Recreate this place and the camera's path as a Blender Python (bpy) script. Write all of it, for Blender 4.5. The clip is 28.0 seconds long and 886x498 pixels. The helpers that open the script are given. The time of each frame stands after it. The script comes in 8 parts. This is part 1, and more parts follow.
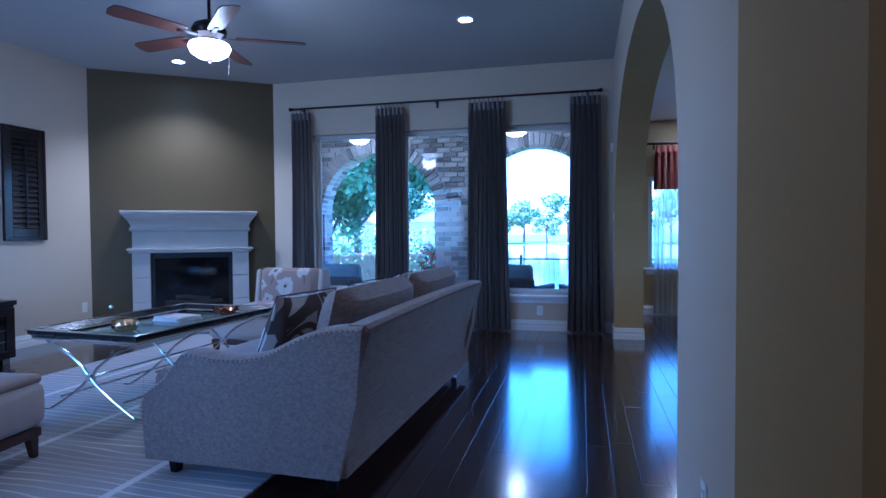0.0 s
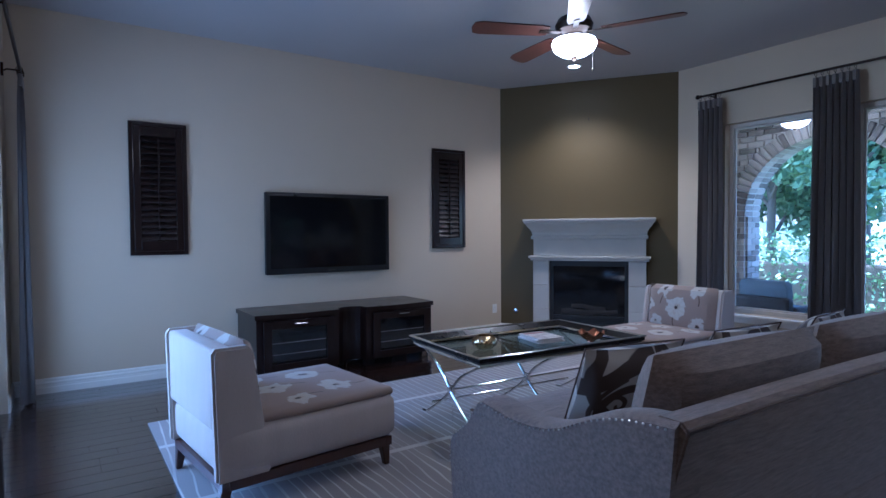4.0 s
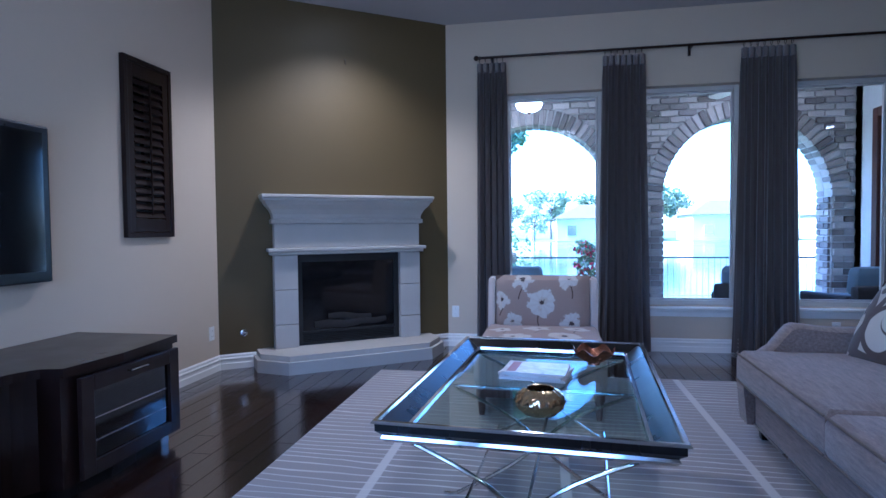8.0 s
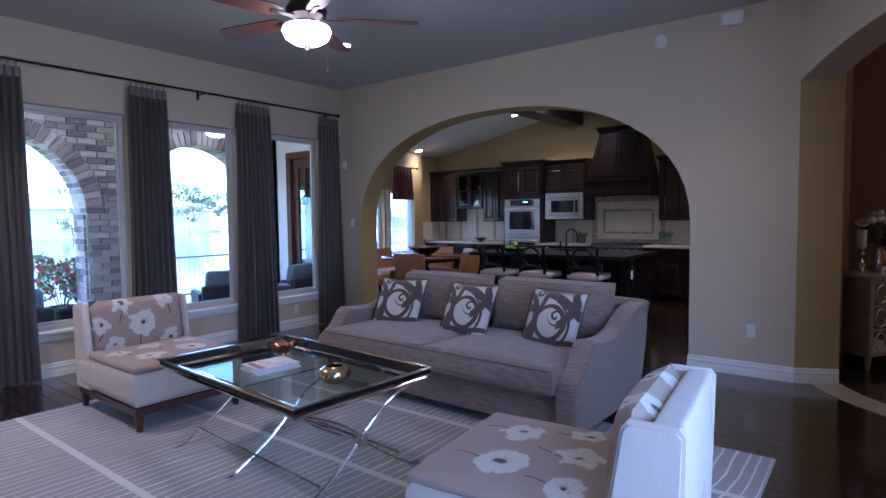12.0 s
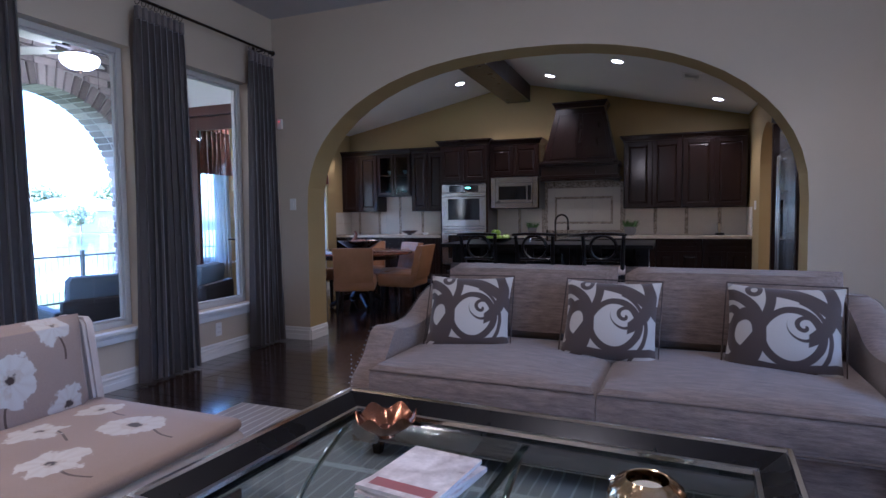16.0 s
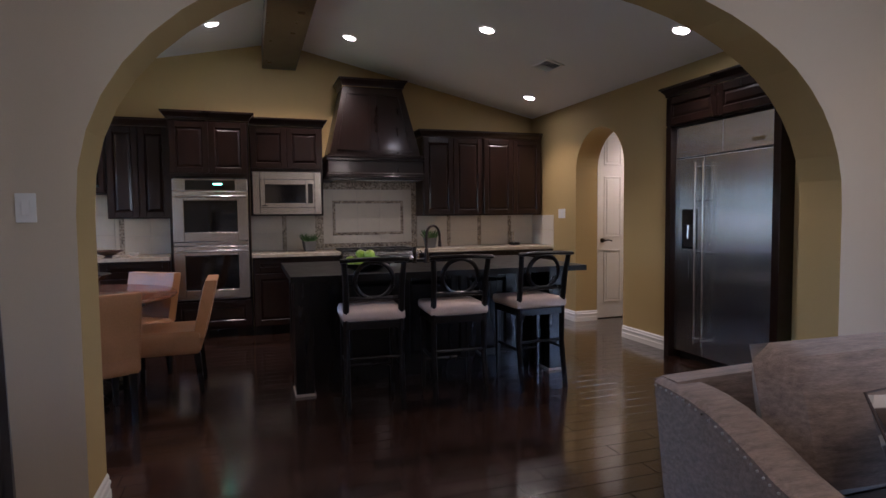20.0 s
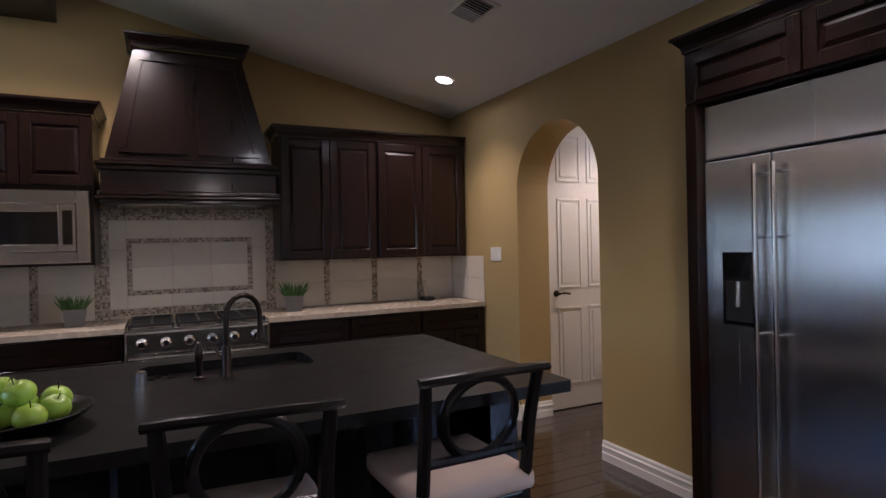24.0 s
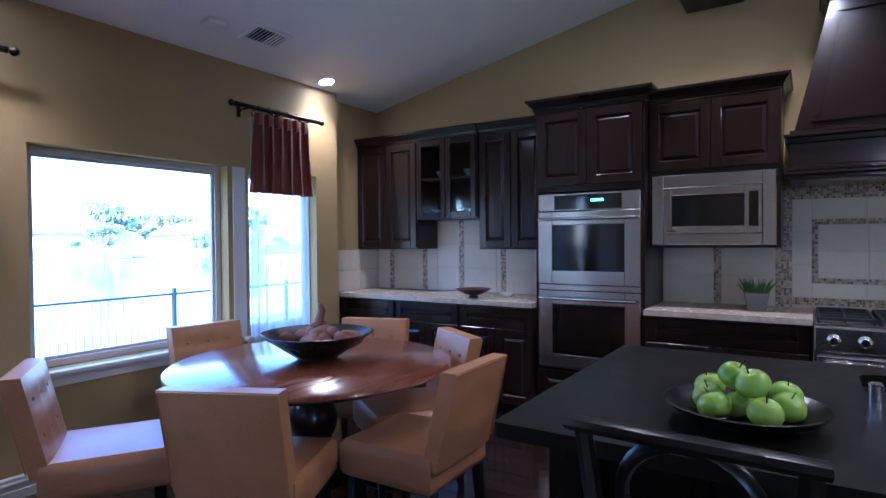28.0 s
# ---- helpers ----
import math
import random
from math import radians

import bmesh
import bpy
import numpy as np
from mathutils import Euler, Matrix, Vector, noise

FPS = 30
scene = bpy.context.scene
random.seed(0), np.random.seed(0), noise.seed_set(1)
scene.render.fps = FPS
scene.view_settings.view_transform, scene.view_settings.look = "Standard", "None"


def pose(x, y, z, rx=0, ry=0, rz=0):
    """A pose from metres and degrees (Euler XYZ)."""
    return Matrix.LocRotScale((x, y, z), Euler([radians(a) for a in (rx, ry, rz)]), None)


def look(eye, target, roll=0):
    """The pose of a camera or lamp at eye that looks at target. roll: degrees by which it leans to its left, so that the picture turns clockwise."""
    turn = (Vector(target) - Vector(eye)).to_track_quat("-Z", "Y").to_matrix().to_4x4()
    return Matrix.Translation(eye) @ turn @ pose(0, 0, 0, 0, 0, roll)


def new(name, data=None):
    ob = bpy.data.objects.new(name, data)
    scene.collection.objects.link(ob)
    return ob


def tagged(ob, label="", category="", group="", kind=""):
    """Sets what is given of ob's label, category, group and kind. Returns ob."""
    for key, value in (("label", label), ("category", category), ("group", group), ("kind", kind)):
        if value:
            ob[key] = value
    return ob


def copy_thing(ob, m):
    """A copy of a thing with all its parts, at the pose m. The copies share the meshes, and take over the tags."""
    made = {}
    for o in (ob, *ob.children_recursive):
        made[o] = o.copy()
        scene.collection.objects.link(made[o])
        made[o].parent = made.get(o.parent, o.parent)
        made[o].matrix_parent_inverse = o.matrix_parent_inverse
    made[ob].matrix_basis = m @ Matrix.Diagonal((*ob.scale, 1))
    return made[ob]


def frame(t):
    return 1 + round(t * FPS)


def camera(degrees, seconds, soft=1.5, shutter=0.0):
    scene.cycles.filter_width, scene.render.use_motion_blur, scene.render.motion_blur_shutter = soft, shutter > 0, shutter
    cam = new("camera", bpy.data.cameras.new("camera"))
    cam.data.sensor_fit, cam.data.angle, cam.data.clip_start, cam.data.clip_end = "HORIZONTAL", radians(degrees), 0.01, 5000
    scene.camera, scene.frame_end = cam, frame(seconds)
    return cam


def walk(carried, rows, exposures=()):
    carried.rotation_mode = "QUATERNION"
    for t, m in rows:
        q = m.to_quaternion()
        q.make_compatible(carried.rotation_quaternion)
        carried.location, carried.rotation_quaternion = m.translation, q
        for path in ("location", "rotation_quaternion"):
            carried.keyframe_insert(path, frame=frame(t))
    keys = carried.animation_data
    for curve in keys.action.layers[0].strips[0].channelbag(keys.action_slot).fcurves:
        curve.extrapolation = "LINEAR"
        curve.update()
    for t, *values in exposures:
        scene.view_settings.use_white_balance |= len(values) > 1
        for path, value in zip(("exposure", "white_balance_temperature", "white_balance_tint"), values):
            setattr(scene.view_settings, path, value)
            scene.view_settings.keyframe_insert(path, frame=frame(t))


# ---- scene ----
cam = camera(75.7, 28.0)
PATH = [
    (0, (-0.353, -0.956, 1.196), (-0.827, 0.986, 1.138), -0.4),
    (0.5, (-0.37, -0.785, 1.202), (-1.023, 1.105, 1.146), -0.4),
    (1, (-0.391, -0.57, 1.22), (-1.176, 1.269, 1.169), -0.3),
    (1.5, (-0.358, -0.364, 1.26), (-1.294, 1.402, 1.2), -0.4),
    (2, (-0.31, -0.196, 1.304), (-1.416, 1.468, 1.24), -0.4),
    (2.5, (-0.266, -0.136, 1.333), (-1.549, 1.398, 1.269), -0.3),
    (3, (-0.247, -0.106, 1.348), (-1.731, 1.234, 1.288), -0.3),
    (3.5, (-0.275, -0.088, 1.349), (-1.935, 1.026, 1.292), -0.4),
    (5.5, (-0.946, 0.104, 1.206), (-2.549, 1.299, 1.145), -0.0),
    (6, (-1.362, 0.224, 1.21), (-2.827, 1.584, 1.143), -0.1),
    (6.5, (-1.799, 0.256, 1.2), (-3.063, 1.805, 1.134), -0.2),
    (7, (-2.36, 0.25, 1.168), (-3.387, 1.965, 1.111), -0.5),
    (7.5, (-2.908, 0.284, 1.167), (-3.658, 2.137, 1.103), -0.5),
    (8, (-3.415, 0.358, 1.17), (-3.77, 2.325, 1.103), -0.6),
    (8.5, (-3.842, 0.369, 1.177), (-3.805, 2.368, 1.108), -0.7),
    (9, (-4.222, 0.353, 1.212), (-3.915, 2.328, 1.141), -0.9),
    (9.5, (-4.563, 0.307, 1.247), (-4.022, 2.231, 1.178), -1.0),
    (10, (-4.938, 0.257, 1.307), (-4.046, 2.045, 1.227), -1.0),
    (10.5, (-5.279, 0.229, 1.35), (-4.133, 1.866, 1.249), -0.8),
    (11, (-5.439, 0.158, 1.393), (-4.074, 1.616, 1.279), -0.5),
    (11.5, (-5.52, 0.039, 1.401), (-4.029, 1.367, 1.289), -0.3),
    (12, (-5.547, -0.027, 1.436), (-3.961, 1.186, 1.321), -0.7),
    (12.5, (-5.592, -0.025, 1.458), (-3.95, 1.111, 1.34), -0.5),
    (14.5, (-5.222, 0.794, 1.307), (-3.495, 1.796, 1.187), -0.3),
    (15, (-5.031, 1.225, 1.262), (-3.292, 2.205, 1.142), -0.7),
    (15.5, (-4.851, 1.758, 1.227), (-3.062, 2.645, 1.115), -1.0),
    (16, (-4.798, 2.324, 1.221), (-2.937, 3.046, 1.108), -0.6),
    (16.5, (-4.739, 2.861, 1.225), (-2.835, 3.465, 1.116), -0.5),
    (17, (-4.642, 3.379, 1.229), (-2.705, 3.867, 1.119), -0.4),
    (17.5, (-4.512, 3.838, 1.24), (-2.532, 4.099, 1.135), -0.3),
    (18, (-4.29, 4.232, 1.25), (-2.293, 4.278, 1.15), -0.2),
    (18.5, (-4.005, 4.573, 1.274), (-2.013, 4.433, 1.172), -0.3),
    (19, (-3.623, 4.77, 1.308), (-1.652, 4.449, 1.2), -0.4),
    (19.5, (-3.135, 4.909, 1.296), (-1.184, 4.482, 1.186), -0.4),
    (20, (-2.664, 4.947, 1.309), (-0.77, 4.313, 1.195), -0.6),
    (20.5, (-2.147, 4.902, 1.321), (-0.318, 4.102, 1.204), -0.7),
    (21, (-1.719, 4.691, 1.292), (0.052, 3.767, 1.198), -0.7),
    (21.5, (-1.276, 4.447, 1.293), (0.467, 3.466, 1.249), -0.7),
    (23.5, (-0.434, 3.747, 1.376), (1.271, 2.702, 1.356), -1.1),
    (24, (-0.391, 3.756, 1.413), (1.401, 2.867, 1.401), -1.3),
    (24.5, (-0.363, 3.784, 1.423), (1.529, 3.137, 1.42), -1.4),
    (25, (-0.319, 3.824, 1.412), (1.64, 3.419, 1.419), -1.3),
    (25.5, (-0.287, 3.799, 1.418), (1.709, 3.675, 1.427), -1.2),
    (26, (-0.242, 3.851, 1.408), (1.754, 3.979, 1.423), -1.0),
    (26.5, (-0.224, 3.899, 1.417), (1.739, 4.283, 1.43), -0.6),
    (27, (-0.219, 3.908, 1.43), (1.682, 4.529, 1.434), -0.6),
    (27.5, (-0.188, 3.936, 1.413), (1.63, 4.769, 1.409), -0.7),
    (28, (-0.086, 3.994, 1.401), (1.595, 5.077, 1.37), -0.5),
]
# the film's own brightness and white balance drift on the way: seconds, stops, kelvin, tint
TONE = [(0, 2.95, 3600, 16), (3, 2.85, 4050, 16), (6, 2.7, 4200, 17), (7, 2.95, 4050, 19), (8, 2.95, 4000, 18), (10, 3.0, 4200, 21), (13, 3.0, 4600, 25), (17, 3.05, 4600, 25), (18.5, 3.1, 4800, 25), (20, 3.2, 5250, 25), (23.5, 3.2, 5150, 24), (25, 3.25, 5350, 27), (26, 3.3, 4850, 25), (27, 3.35, 4350, 23), (28, 3.45, 4250, 22)]
walk(cam, [(t, look(eye, target, roll)) for t, eye, target, roll in PATH], TONE)
SKY, SUN = 0.15, 5.0
WARM = (1.0, 0.77, 0.52)
FAN_GLOW, FAN_POWER, FAN_TURN, CAN_L, CAN_K = 1.6, 4.4, 29.0, 2.8, 10.0
K_CANS = [(3.42, 5.27), (3.43, 3.89), (2.1, 2.85), (0.92, 1.69), (3.56, 1.67), (3.38, 7.52), (0.8, 7.3)]
K_VENTS = [(2.48, 7.22), (2.43, 2.04)]
K_DET = (2.09, 7.27)

KO = 0.165                              # the kitchen is laid out from a zero of its own, this far east
space = [0.0]                           # x of the zero in use

# ---- world, sun and large lights ----
world = bpy.data.worlds.new("world")
scene.world = world
world.use_nodes = True
wn = world.node_tree.nodes
sky = wn.new("ShaderNodeTexSky")
sky.sky_type = "NISHITA"
sky.sun_disc = False
sky.sun_elevation, sky.sun_rotation = radians(42.5), radians(267)
sky.air_density, sky.dust_density, sky.ozone_density = 1.0, 1.0, 2.0
wn["Background"].inputs["Strength"].default_value = SKY
world.node_tree.links.new(sky.outputs["Color"], wn["Background"].inputs["Color"])


def lamp(name, kind, m, power, color, size=0.1, size_y=None, spot=None, blend=0.6):
    data = bpy.data.lights.new(name, kind)
    data.energy, data.color = power, color
    if kind == "SUN":
        data.angle = size
    elif kind == "AREA":
        data.shape, data.size, data.size_y = ("RECTANGLE" if size_y else "DISK"), size, size_y or size
    else:
        data.shadow_soft_size = size
    if kind == "SPOT":
        data.spot_size, data.spot_blend = spot, blend
    ob = new(name, data)
    ob.matrix_world = Matrix.Translation((space[0], 0, 0)) @ m
    return ob


lamp("sun", "SUN", look((0, 0, 10), (6, 0.3, 4.5)), SUN, (1.0, 0.95, 0.88), radians(10))
# daylight of the southern sky in the glazed double door
lamp("door_daylight", "AREA", pose(-4.37, -0.66, 1.15, 90), 6, (0.72, 0.86, 1.0), 2.2, 2.0)

# ---- materials ----
MATS = {}


def material(name, color, rough=0.5, metal=0.0, vary=0.12, scale=6.0, fine=60.0, bump=0.15, depth=0.004,
             second=None, spread=0.0, stretch=(1, 1, 1), coat=0.0, sheen=0.0, per_piece=0.0, rough_vary=0.08, spec=0.5):
    """A surface with grain and blotches at two scales, fine relief, and a second colour where it is given."""
    if name in MATS:
        return MATS[name]
    mat = bpy.data.materials.new(name)
    MATS[name] = mat
    mat.use_nodes = True
    n, l = mat.node_tree.nodes, mat.node_tree.links
    b = n["Principled BSDF"]
    b.inputs["Metallic"].default_value = metal
    b.inputs["Coat Weight"].default_value = coat
    b.inputs["Coat Roughness"].default_value = 0.12
    b.inputs["Sheen Weight"].default_value = sheen
    b.inputs["Specular IOR Level"].default_value = spec
    co = n.new("ShaderNodeTexCoord")
    mp = n.new("ShaderNodeMapping")
    mp.inputs["Scale"].default_value = stretch
    l.new(co.outputs["Object"], mp.inputs["Vector"])
    big, small = n.new("ShaderNodeTexNoise"), n.new("ShaderNodeTexNoise")
    big.inputs["Scale"].default_value, small.inputs["Scale"].default_value = scale, fine
    big.inputs["Detail"].default_value, small.inputs["Detail"].default_value = 4, 6
    for t in (big, small):
        l.new(mp.outputs["Vector"], t.inputs["Vector"])
    add = n.new("ShaderNodeMath")
    add.operation = "MULTIPLY_ADD"
    l.new(small.outputs["Fac"], add.inputs[0])
    add.inputs[1].default_value = 0.6
    l.new(big.outputs["Fac"], add.inputs[2])
    last = add.outputs[0]
    if per_piece:
        info = n.new("ShaderNodeObjectInfo")
        isl = n.new("ShaderNodeNewGeometry")
        mix = n.new("ShaderNodeMath")
        mix.operation = "ADD"
        l.new(info.outputs["Random"], mix.inputs[0])
        l.new(isl.outputs["Random Per Island"], mix.inputs[1])
        fr = n.new("ShaderNodeMath")
        fr.operation = "FRACT"
        l.new(mix.outputs[0], fr.inputs[0])
        more = n.new("ShaderNodeMath")
        more.operation = "MULTIPLY_ADD"
        l.new(fr.outputs[0], more.inputs[0])
        more.inputs[1].default_value = per_piece
        l.new(last, more.inputs[2])
        last = more.outputs[0]
    ramp = n.new("ShaderNodeMapRange")
    ramp.inputs["From Min"].default_value = 0.45
    ramp.inputs["From Max"].default_value = 1.15 + per_piece
    ramp.inputs["To Min"].default_value, ramp.inputs["To Max"].default_value = 0.0, 1.0
    l.new(last, ramp.inputs["Value"])
    col = n.new("ShaderNodeMixRGB")
    dark = tuple(c * (1 - vary) for c in color)
    light = tuple(min(1.0, c * (1 + vary)) for c in (second or color))
    col.inputs["Color1"].default_value = (*dark, 1)
    col.inputs["Color2"].default_value = (*light, 1)
    l.new(ramp.outputs[0], col.inputs["Fac"])
    l.new(col.outputs["Color"], b.inputs["Base Color"])
    rr = n.new("ShaderNodeMapRange")
    rr.inputs["To Min"].default_value, rr.inputs["To Max"].default_value = max(0.02, rough - rough_vary), min(1, rough + rough_vary)
    l.new(big.outputs["Fac"], rr.inputs["Value"])
    l.new(rr.outputs[0], b.inputs["Roughness"])
    if bump:
        bp = n.new("ShaderNodeBump")
        bp.inputs["Strength"].default_value, bp.inputs["Distance"].default_value = bump, depth
        l.new(small.outputs["Fac"], bp.inputs["Height"])
        l.new(bp.outputs["Normal"], b.inputs["Normal"])
    return mat


def glass(name, tint=(1, 1, 1), rough=0.0, shine=1.0):
    """Thin glass: it lets light straight through and mirrors a part of it, more at a flat angle."""
    if name in MATS:
        return MATS[name]
    mat = bpy.data.materials.new(name)
    MATS[name] = mat
    mat.use_nodes = True
    n, l = mat.node_tree.nodes, mat.node_tree.links
    n.remove(n["Principled BSDF"])
    tr, gl, mx, fr = n.new("ShaderNodeBsdfTransparent"), n.new("ShaderNodeBsdfGlossy"), n.new("ShaderNodeMixShader"), n.new("ShaderNodeLayerWeight")
    tr.inputs["Color"].default_value = (*tint, 1)
    gl.inputs["Roughness"].default_value = rough
    fr.inputs["Blend"].default_value = 0.5
    pw, ad = n.new("ShaderNodeMath"), n.new("ShaderNodeMath")
    pw.operation, ad.operation = "POWER", "MULTIPLY_ADD"
    l.new(fr.outputs["Facing"], pw.inputs[0])
    pw.inputs[1].default_value = 5.0
    l.new(pw.outputs[0], ad.inputs[0])
    ad.inputs[1].default_value, ad.inputs[2].default_value = 0.6, 0.03 * shine
    l.new(ad.outputs[0], mx.inputs["Fac"])
    l.new(tr.outputs[0], mx.inputs[1])
    l.new(gl.outputs[0], mx.inputs[2])
    l.new(mx.outputs[0], n["Material Output"].inputs["Surface"])
    return mat


def glow(name, color, strength):
    if name in MATS:
        return MATS[name]
    mat = bpy.data.materials.new(name)
    MATS[name] = mat
    mat.use_nodes = True
    n, l = mat.node_tree.nodes, mat.node_tree.links
    em = n.new("ShaderNodeEmission")
    em.inputs["Color"].default_value, em.inputs["Strength"].default_value = (*color, 1), strength
    l.new(em.outputs[0], n["Material Output"].inputs["Surface"])
    return mat


WALL_BEIGE = material("wall_paint_beige", (0.56, 0.475, 0.36), 0.75, vary=0.03, scale=1.5, fine=140, bump=0.25, depth=0.003)
WALL_YELLOW = material("wall_paint_ochre", (0.43, 0.315, 0.13), 0.75, vary=0.04, scale=1.5, fine=140, bump=0.25, depth=0.003)
WALL_OLIVE = material("wall_paint_olive_brown", (0.092, 0.064, 0.019), 0.6, vary=0.05, scale=1.5, fine=140, bump=0.2, depth=0.003)
WALL_BROWN = material("wall_paint_hall_brown", (0.23, 0.12, 0.055), 0.75, vary=0.05, scale=1.5, fine=140, bump=0.25, depth=0.003)
# the same white paint twice; the darker tone holds the living room's dimmer light
CEILING_DIM = material("white_ceiling_paint_dim", (0.46, 0.445, 0.435), 0.85, vary=0.03, scale=1.2, fine=160, bump=0.3, depth=0.003)
CEILING_LIT = material("white_ceiling_paint_lit", (0.84, 0.83, 0.82), 0.85, vary=0.03, scale=1.2, fine=160, bump=0.3, depth=0.003)
WHITE = material("white_trim_paint", (0.78, 0.77, 0.74), 0.4, vary=0.03, scale=3, fine=90, bump=0.06)
FRAME = material("almond_window_frame", (0.58, 0.56, 0.53), 0.45, vary=0.04, scale=3, fine=90, bump=0.05)
SINKSTEEL = material("satin_sink_steel", (0.86, 0.85, 0.84), 0.5, metal=1.0, vary=0.05, scale=5, fine=80, bump=0.03)
STUCCO = material("white_stucco", (0.82, 0.82, 0.80), 0.9, vary=0.06, scale=2, fine=120, bump=0.4)
PLANK = material("dark_stained_planks", (0.010, 0.0055, 0.0045), 0.17, vary=0.45, scale=3, fine=22, bump=0.1, depth=0.002,
                 second=(0.026, 0.0125, 0.009), stretch=(9, 0.7, 1), per_piece=0.9, spec=0.9, coat=0.7, rough_vary=0.07)
ESPRESSO = material("espresso_wood", (0.009, 0.0042, 0.0033), 0.30, vary=0.3, scale=5, fine=40, bump=0.06, second=(0.014, 0.0062, 0.0045), stretch=(1, 1, 0.12), coat=0.27, spec=0.25)
BLACKWOOD = material("black_lacquered_wood", (0.006, 0.005, 0.005), 0.28, vary=0.2, scale=5, fine=40, bump=0.05, stretch=(1, 1, 0.15), coat=0.05, spec=0.25)
STONE_DARK = material("dark_grey_stone_top", (0.006, 0.0057, 0.0055), 0.38, vary=0.25, scale=9, fine=160, bump=0.03, second=(0.011, 0.010, 0.009), spec=0.14)
STONE_LIGHT = material("speckled_granite_top", (0.40, 0.33, 0.255), 0.25, vary=0.14, scale=22, fine=150, bump=0.03, second=(0.50, 0.43, 0.345))
STEEL = material("brushed_steel", (0.44, 0.42, 0.40), 0.24, metal=1.0, vary=0.06, scale=3, fine=60, bump=0.05, depth=0.0006, stretch=(1, 1, 30), rough_vary=0.05)
FRIDGESTEEL = material("fridge_steel", (0.70, 0.71, 0.72), 0.26, metal=1.0, vary=0.05, scale=2, fine=60, bump=0.04, depth=0.0006, stretch=(30, 30, 0.2), rough_vary=0.03)
FRIDGESTEEL.node_tree.nodes["Principled BSDF"].inputs["Anisotropic"].default_value = 1.0
FRIDGESTEEL.node_tree.nodes["Principled BSDF"].inputs["Anisotropic Rotation"].default_value = 0.0
CHROME = material("polished_chrome", (0.75, 0.74, 0.73), 0.12, metal=1.0, vary=0.04, scale=8, fine=60, bump=0)
BRONZE = material("oiled_bronze", (0.035, 0.024, 0.018), 0.35, metal=0.8, vary=0.3, scale=12, fine=80, bump=0.05)
BLACKGLASS = material("black_glass", (0.006, 0.006, 0.007), 0.06, vary=0.1, scale=2, fine=20, bump=0)
BLACK = material("matt_black", (0.007, 0.007, 0.007), 0.55, vary=0.2, scale=8, fine=70, bump=0.05)
MANTEL = material("cast_stone_mantel", (0.45, 0.425, 0.385), 0.7, vary=0.06, scale=5, fine=110, bump=0.2, depth=0.002)
CURTAIN = material("curtain_taupe_silk", (0.16, 0.135, 0.125), 0.5, vary=0.15, scale=3, fine=70, bump=0.1, stretch=(1, 1, 0.1), sheen=0.5)
PANE = glass("window_pane", (0.96, 0.985, 1.0), shine=0.6)
CLEARGLASS = glass("clear_glass", (0.90, 0.94, 0.93), shine=1.0)
BRICK = material("pale_tumbled_brick", (0.11, 0.09, 0.083), 0.85, vary=0.35, scale=7, fine=60, bump=0.5, second=(0.50, 0.455, 0.43), per_piece=1.7)
MORTAR = material("pale_mortar", (0.55, 0.53, 0.51), 0.95, vary=0.1, scale=9, fine=90, bump=0.4)
TILE = material("cream_glazed_tile", (0.66, 0.60, 0.50), 0.3, vary=0.07, scale=6, fine=40, bump=0.05, per_piece=0.3)
MOSAIC = material("mixed_mosaic_chips", (0.09, 0.05, 0.03), 0.25, vary=0.3, scale=6, fine=60, bump=0.05, second=(0.55, 0.47, 0.36), per_piece=1.6)

# ---- shape tools ----
from mathutils.geometry import tessellate_polygon


def part(name, bm, mat, parent=None, label="", smooth=False):
    """Links a bmesh as one mesh object under a thing or part; takes one material or a list of them."""
    me = bpy.data.meshes.new(name)
    bm.normal_update()
    bm.to_mesh(me)
    bm.free()
    for m in (mat if isinstance(mat, (list, tuple)) else [mat]):
        me.materials.append(m)
    if smooth:
        for p in me.polygons:
            p.use_smooth = True
        me.set_sharp_from_angle(angle=radians(38))
    ob = new(name, me)
    if parent:
        ob.parent = parent
    else:
        ob.location.x = space[0]
    if label:
        ob["label"] = label
    return ob


def thing(name, m, label, category, group="", kind=""):
    ob = new(name)
    ob.matrix_world = Matrix.Translation((space[0], 0, 0)) @ m
    ob.empty_display_size = 0.1
    return tagged(ob, label, category, group, kind)


def box(bm, a, b, bevel=0.0, m=None, seg=2, mi=0):
    """A box between two corners, with rounded edges if bevel is given."""
    lo, hi = [min(p, q) for p, q in zip(a, b)], [max(p, q) for p, q in zip(a, b)]
    v = [bm.verts.new((x, y, z)) for x in (lo[0], hi[0]) for y in (lo[1], hi[1]) for z in (lo[2], hi[2])]
    fs = [bm.faces.new([v[i] for i in q]) for q in ((0, 1, 3, 2), (4, 6, 7, 5), (0, 4, 5, 1), (2, 3, 7, 6), (0, 2, 6, 4), (1, 5, 7, 3))]
    for f in fs:
        f.material_index = mi
    if bevel:
        es = list({e for f in fs for e in f.edges})
        r = bmesh.ops.bevel(bm, geom=es, offset=bevel, segments=seg, profile=0.6, affect="EDGES")
        v = list({w for f in r["faces"] for w in f.verts})
        for f in r["faces"]:
            f.material_index = mi
    if m is not None:
        vs = set(v)
        for f in fs:
            if f.is_valid:
                vs.update(f.verts)
        bmesh.ops.transform(bm, matrix=m, verts=[w for w in vs if w.is_valid])
    return bm


def B(a, b, bevel=0.0, m=None, seg=2):
    return box(bmesh.new(), a, b, bevel, m, seg)


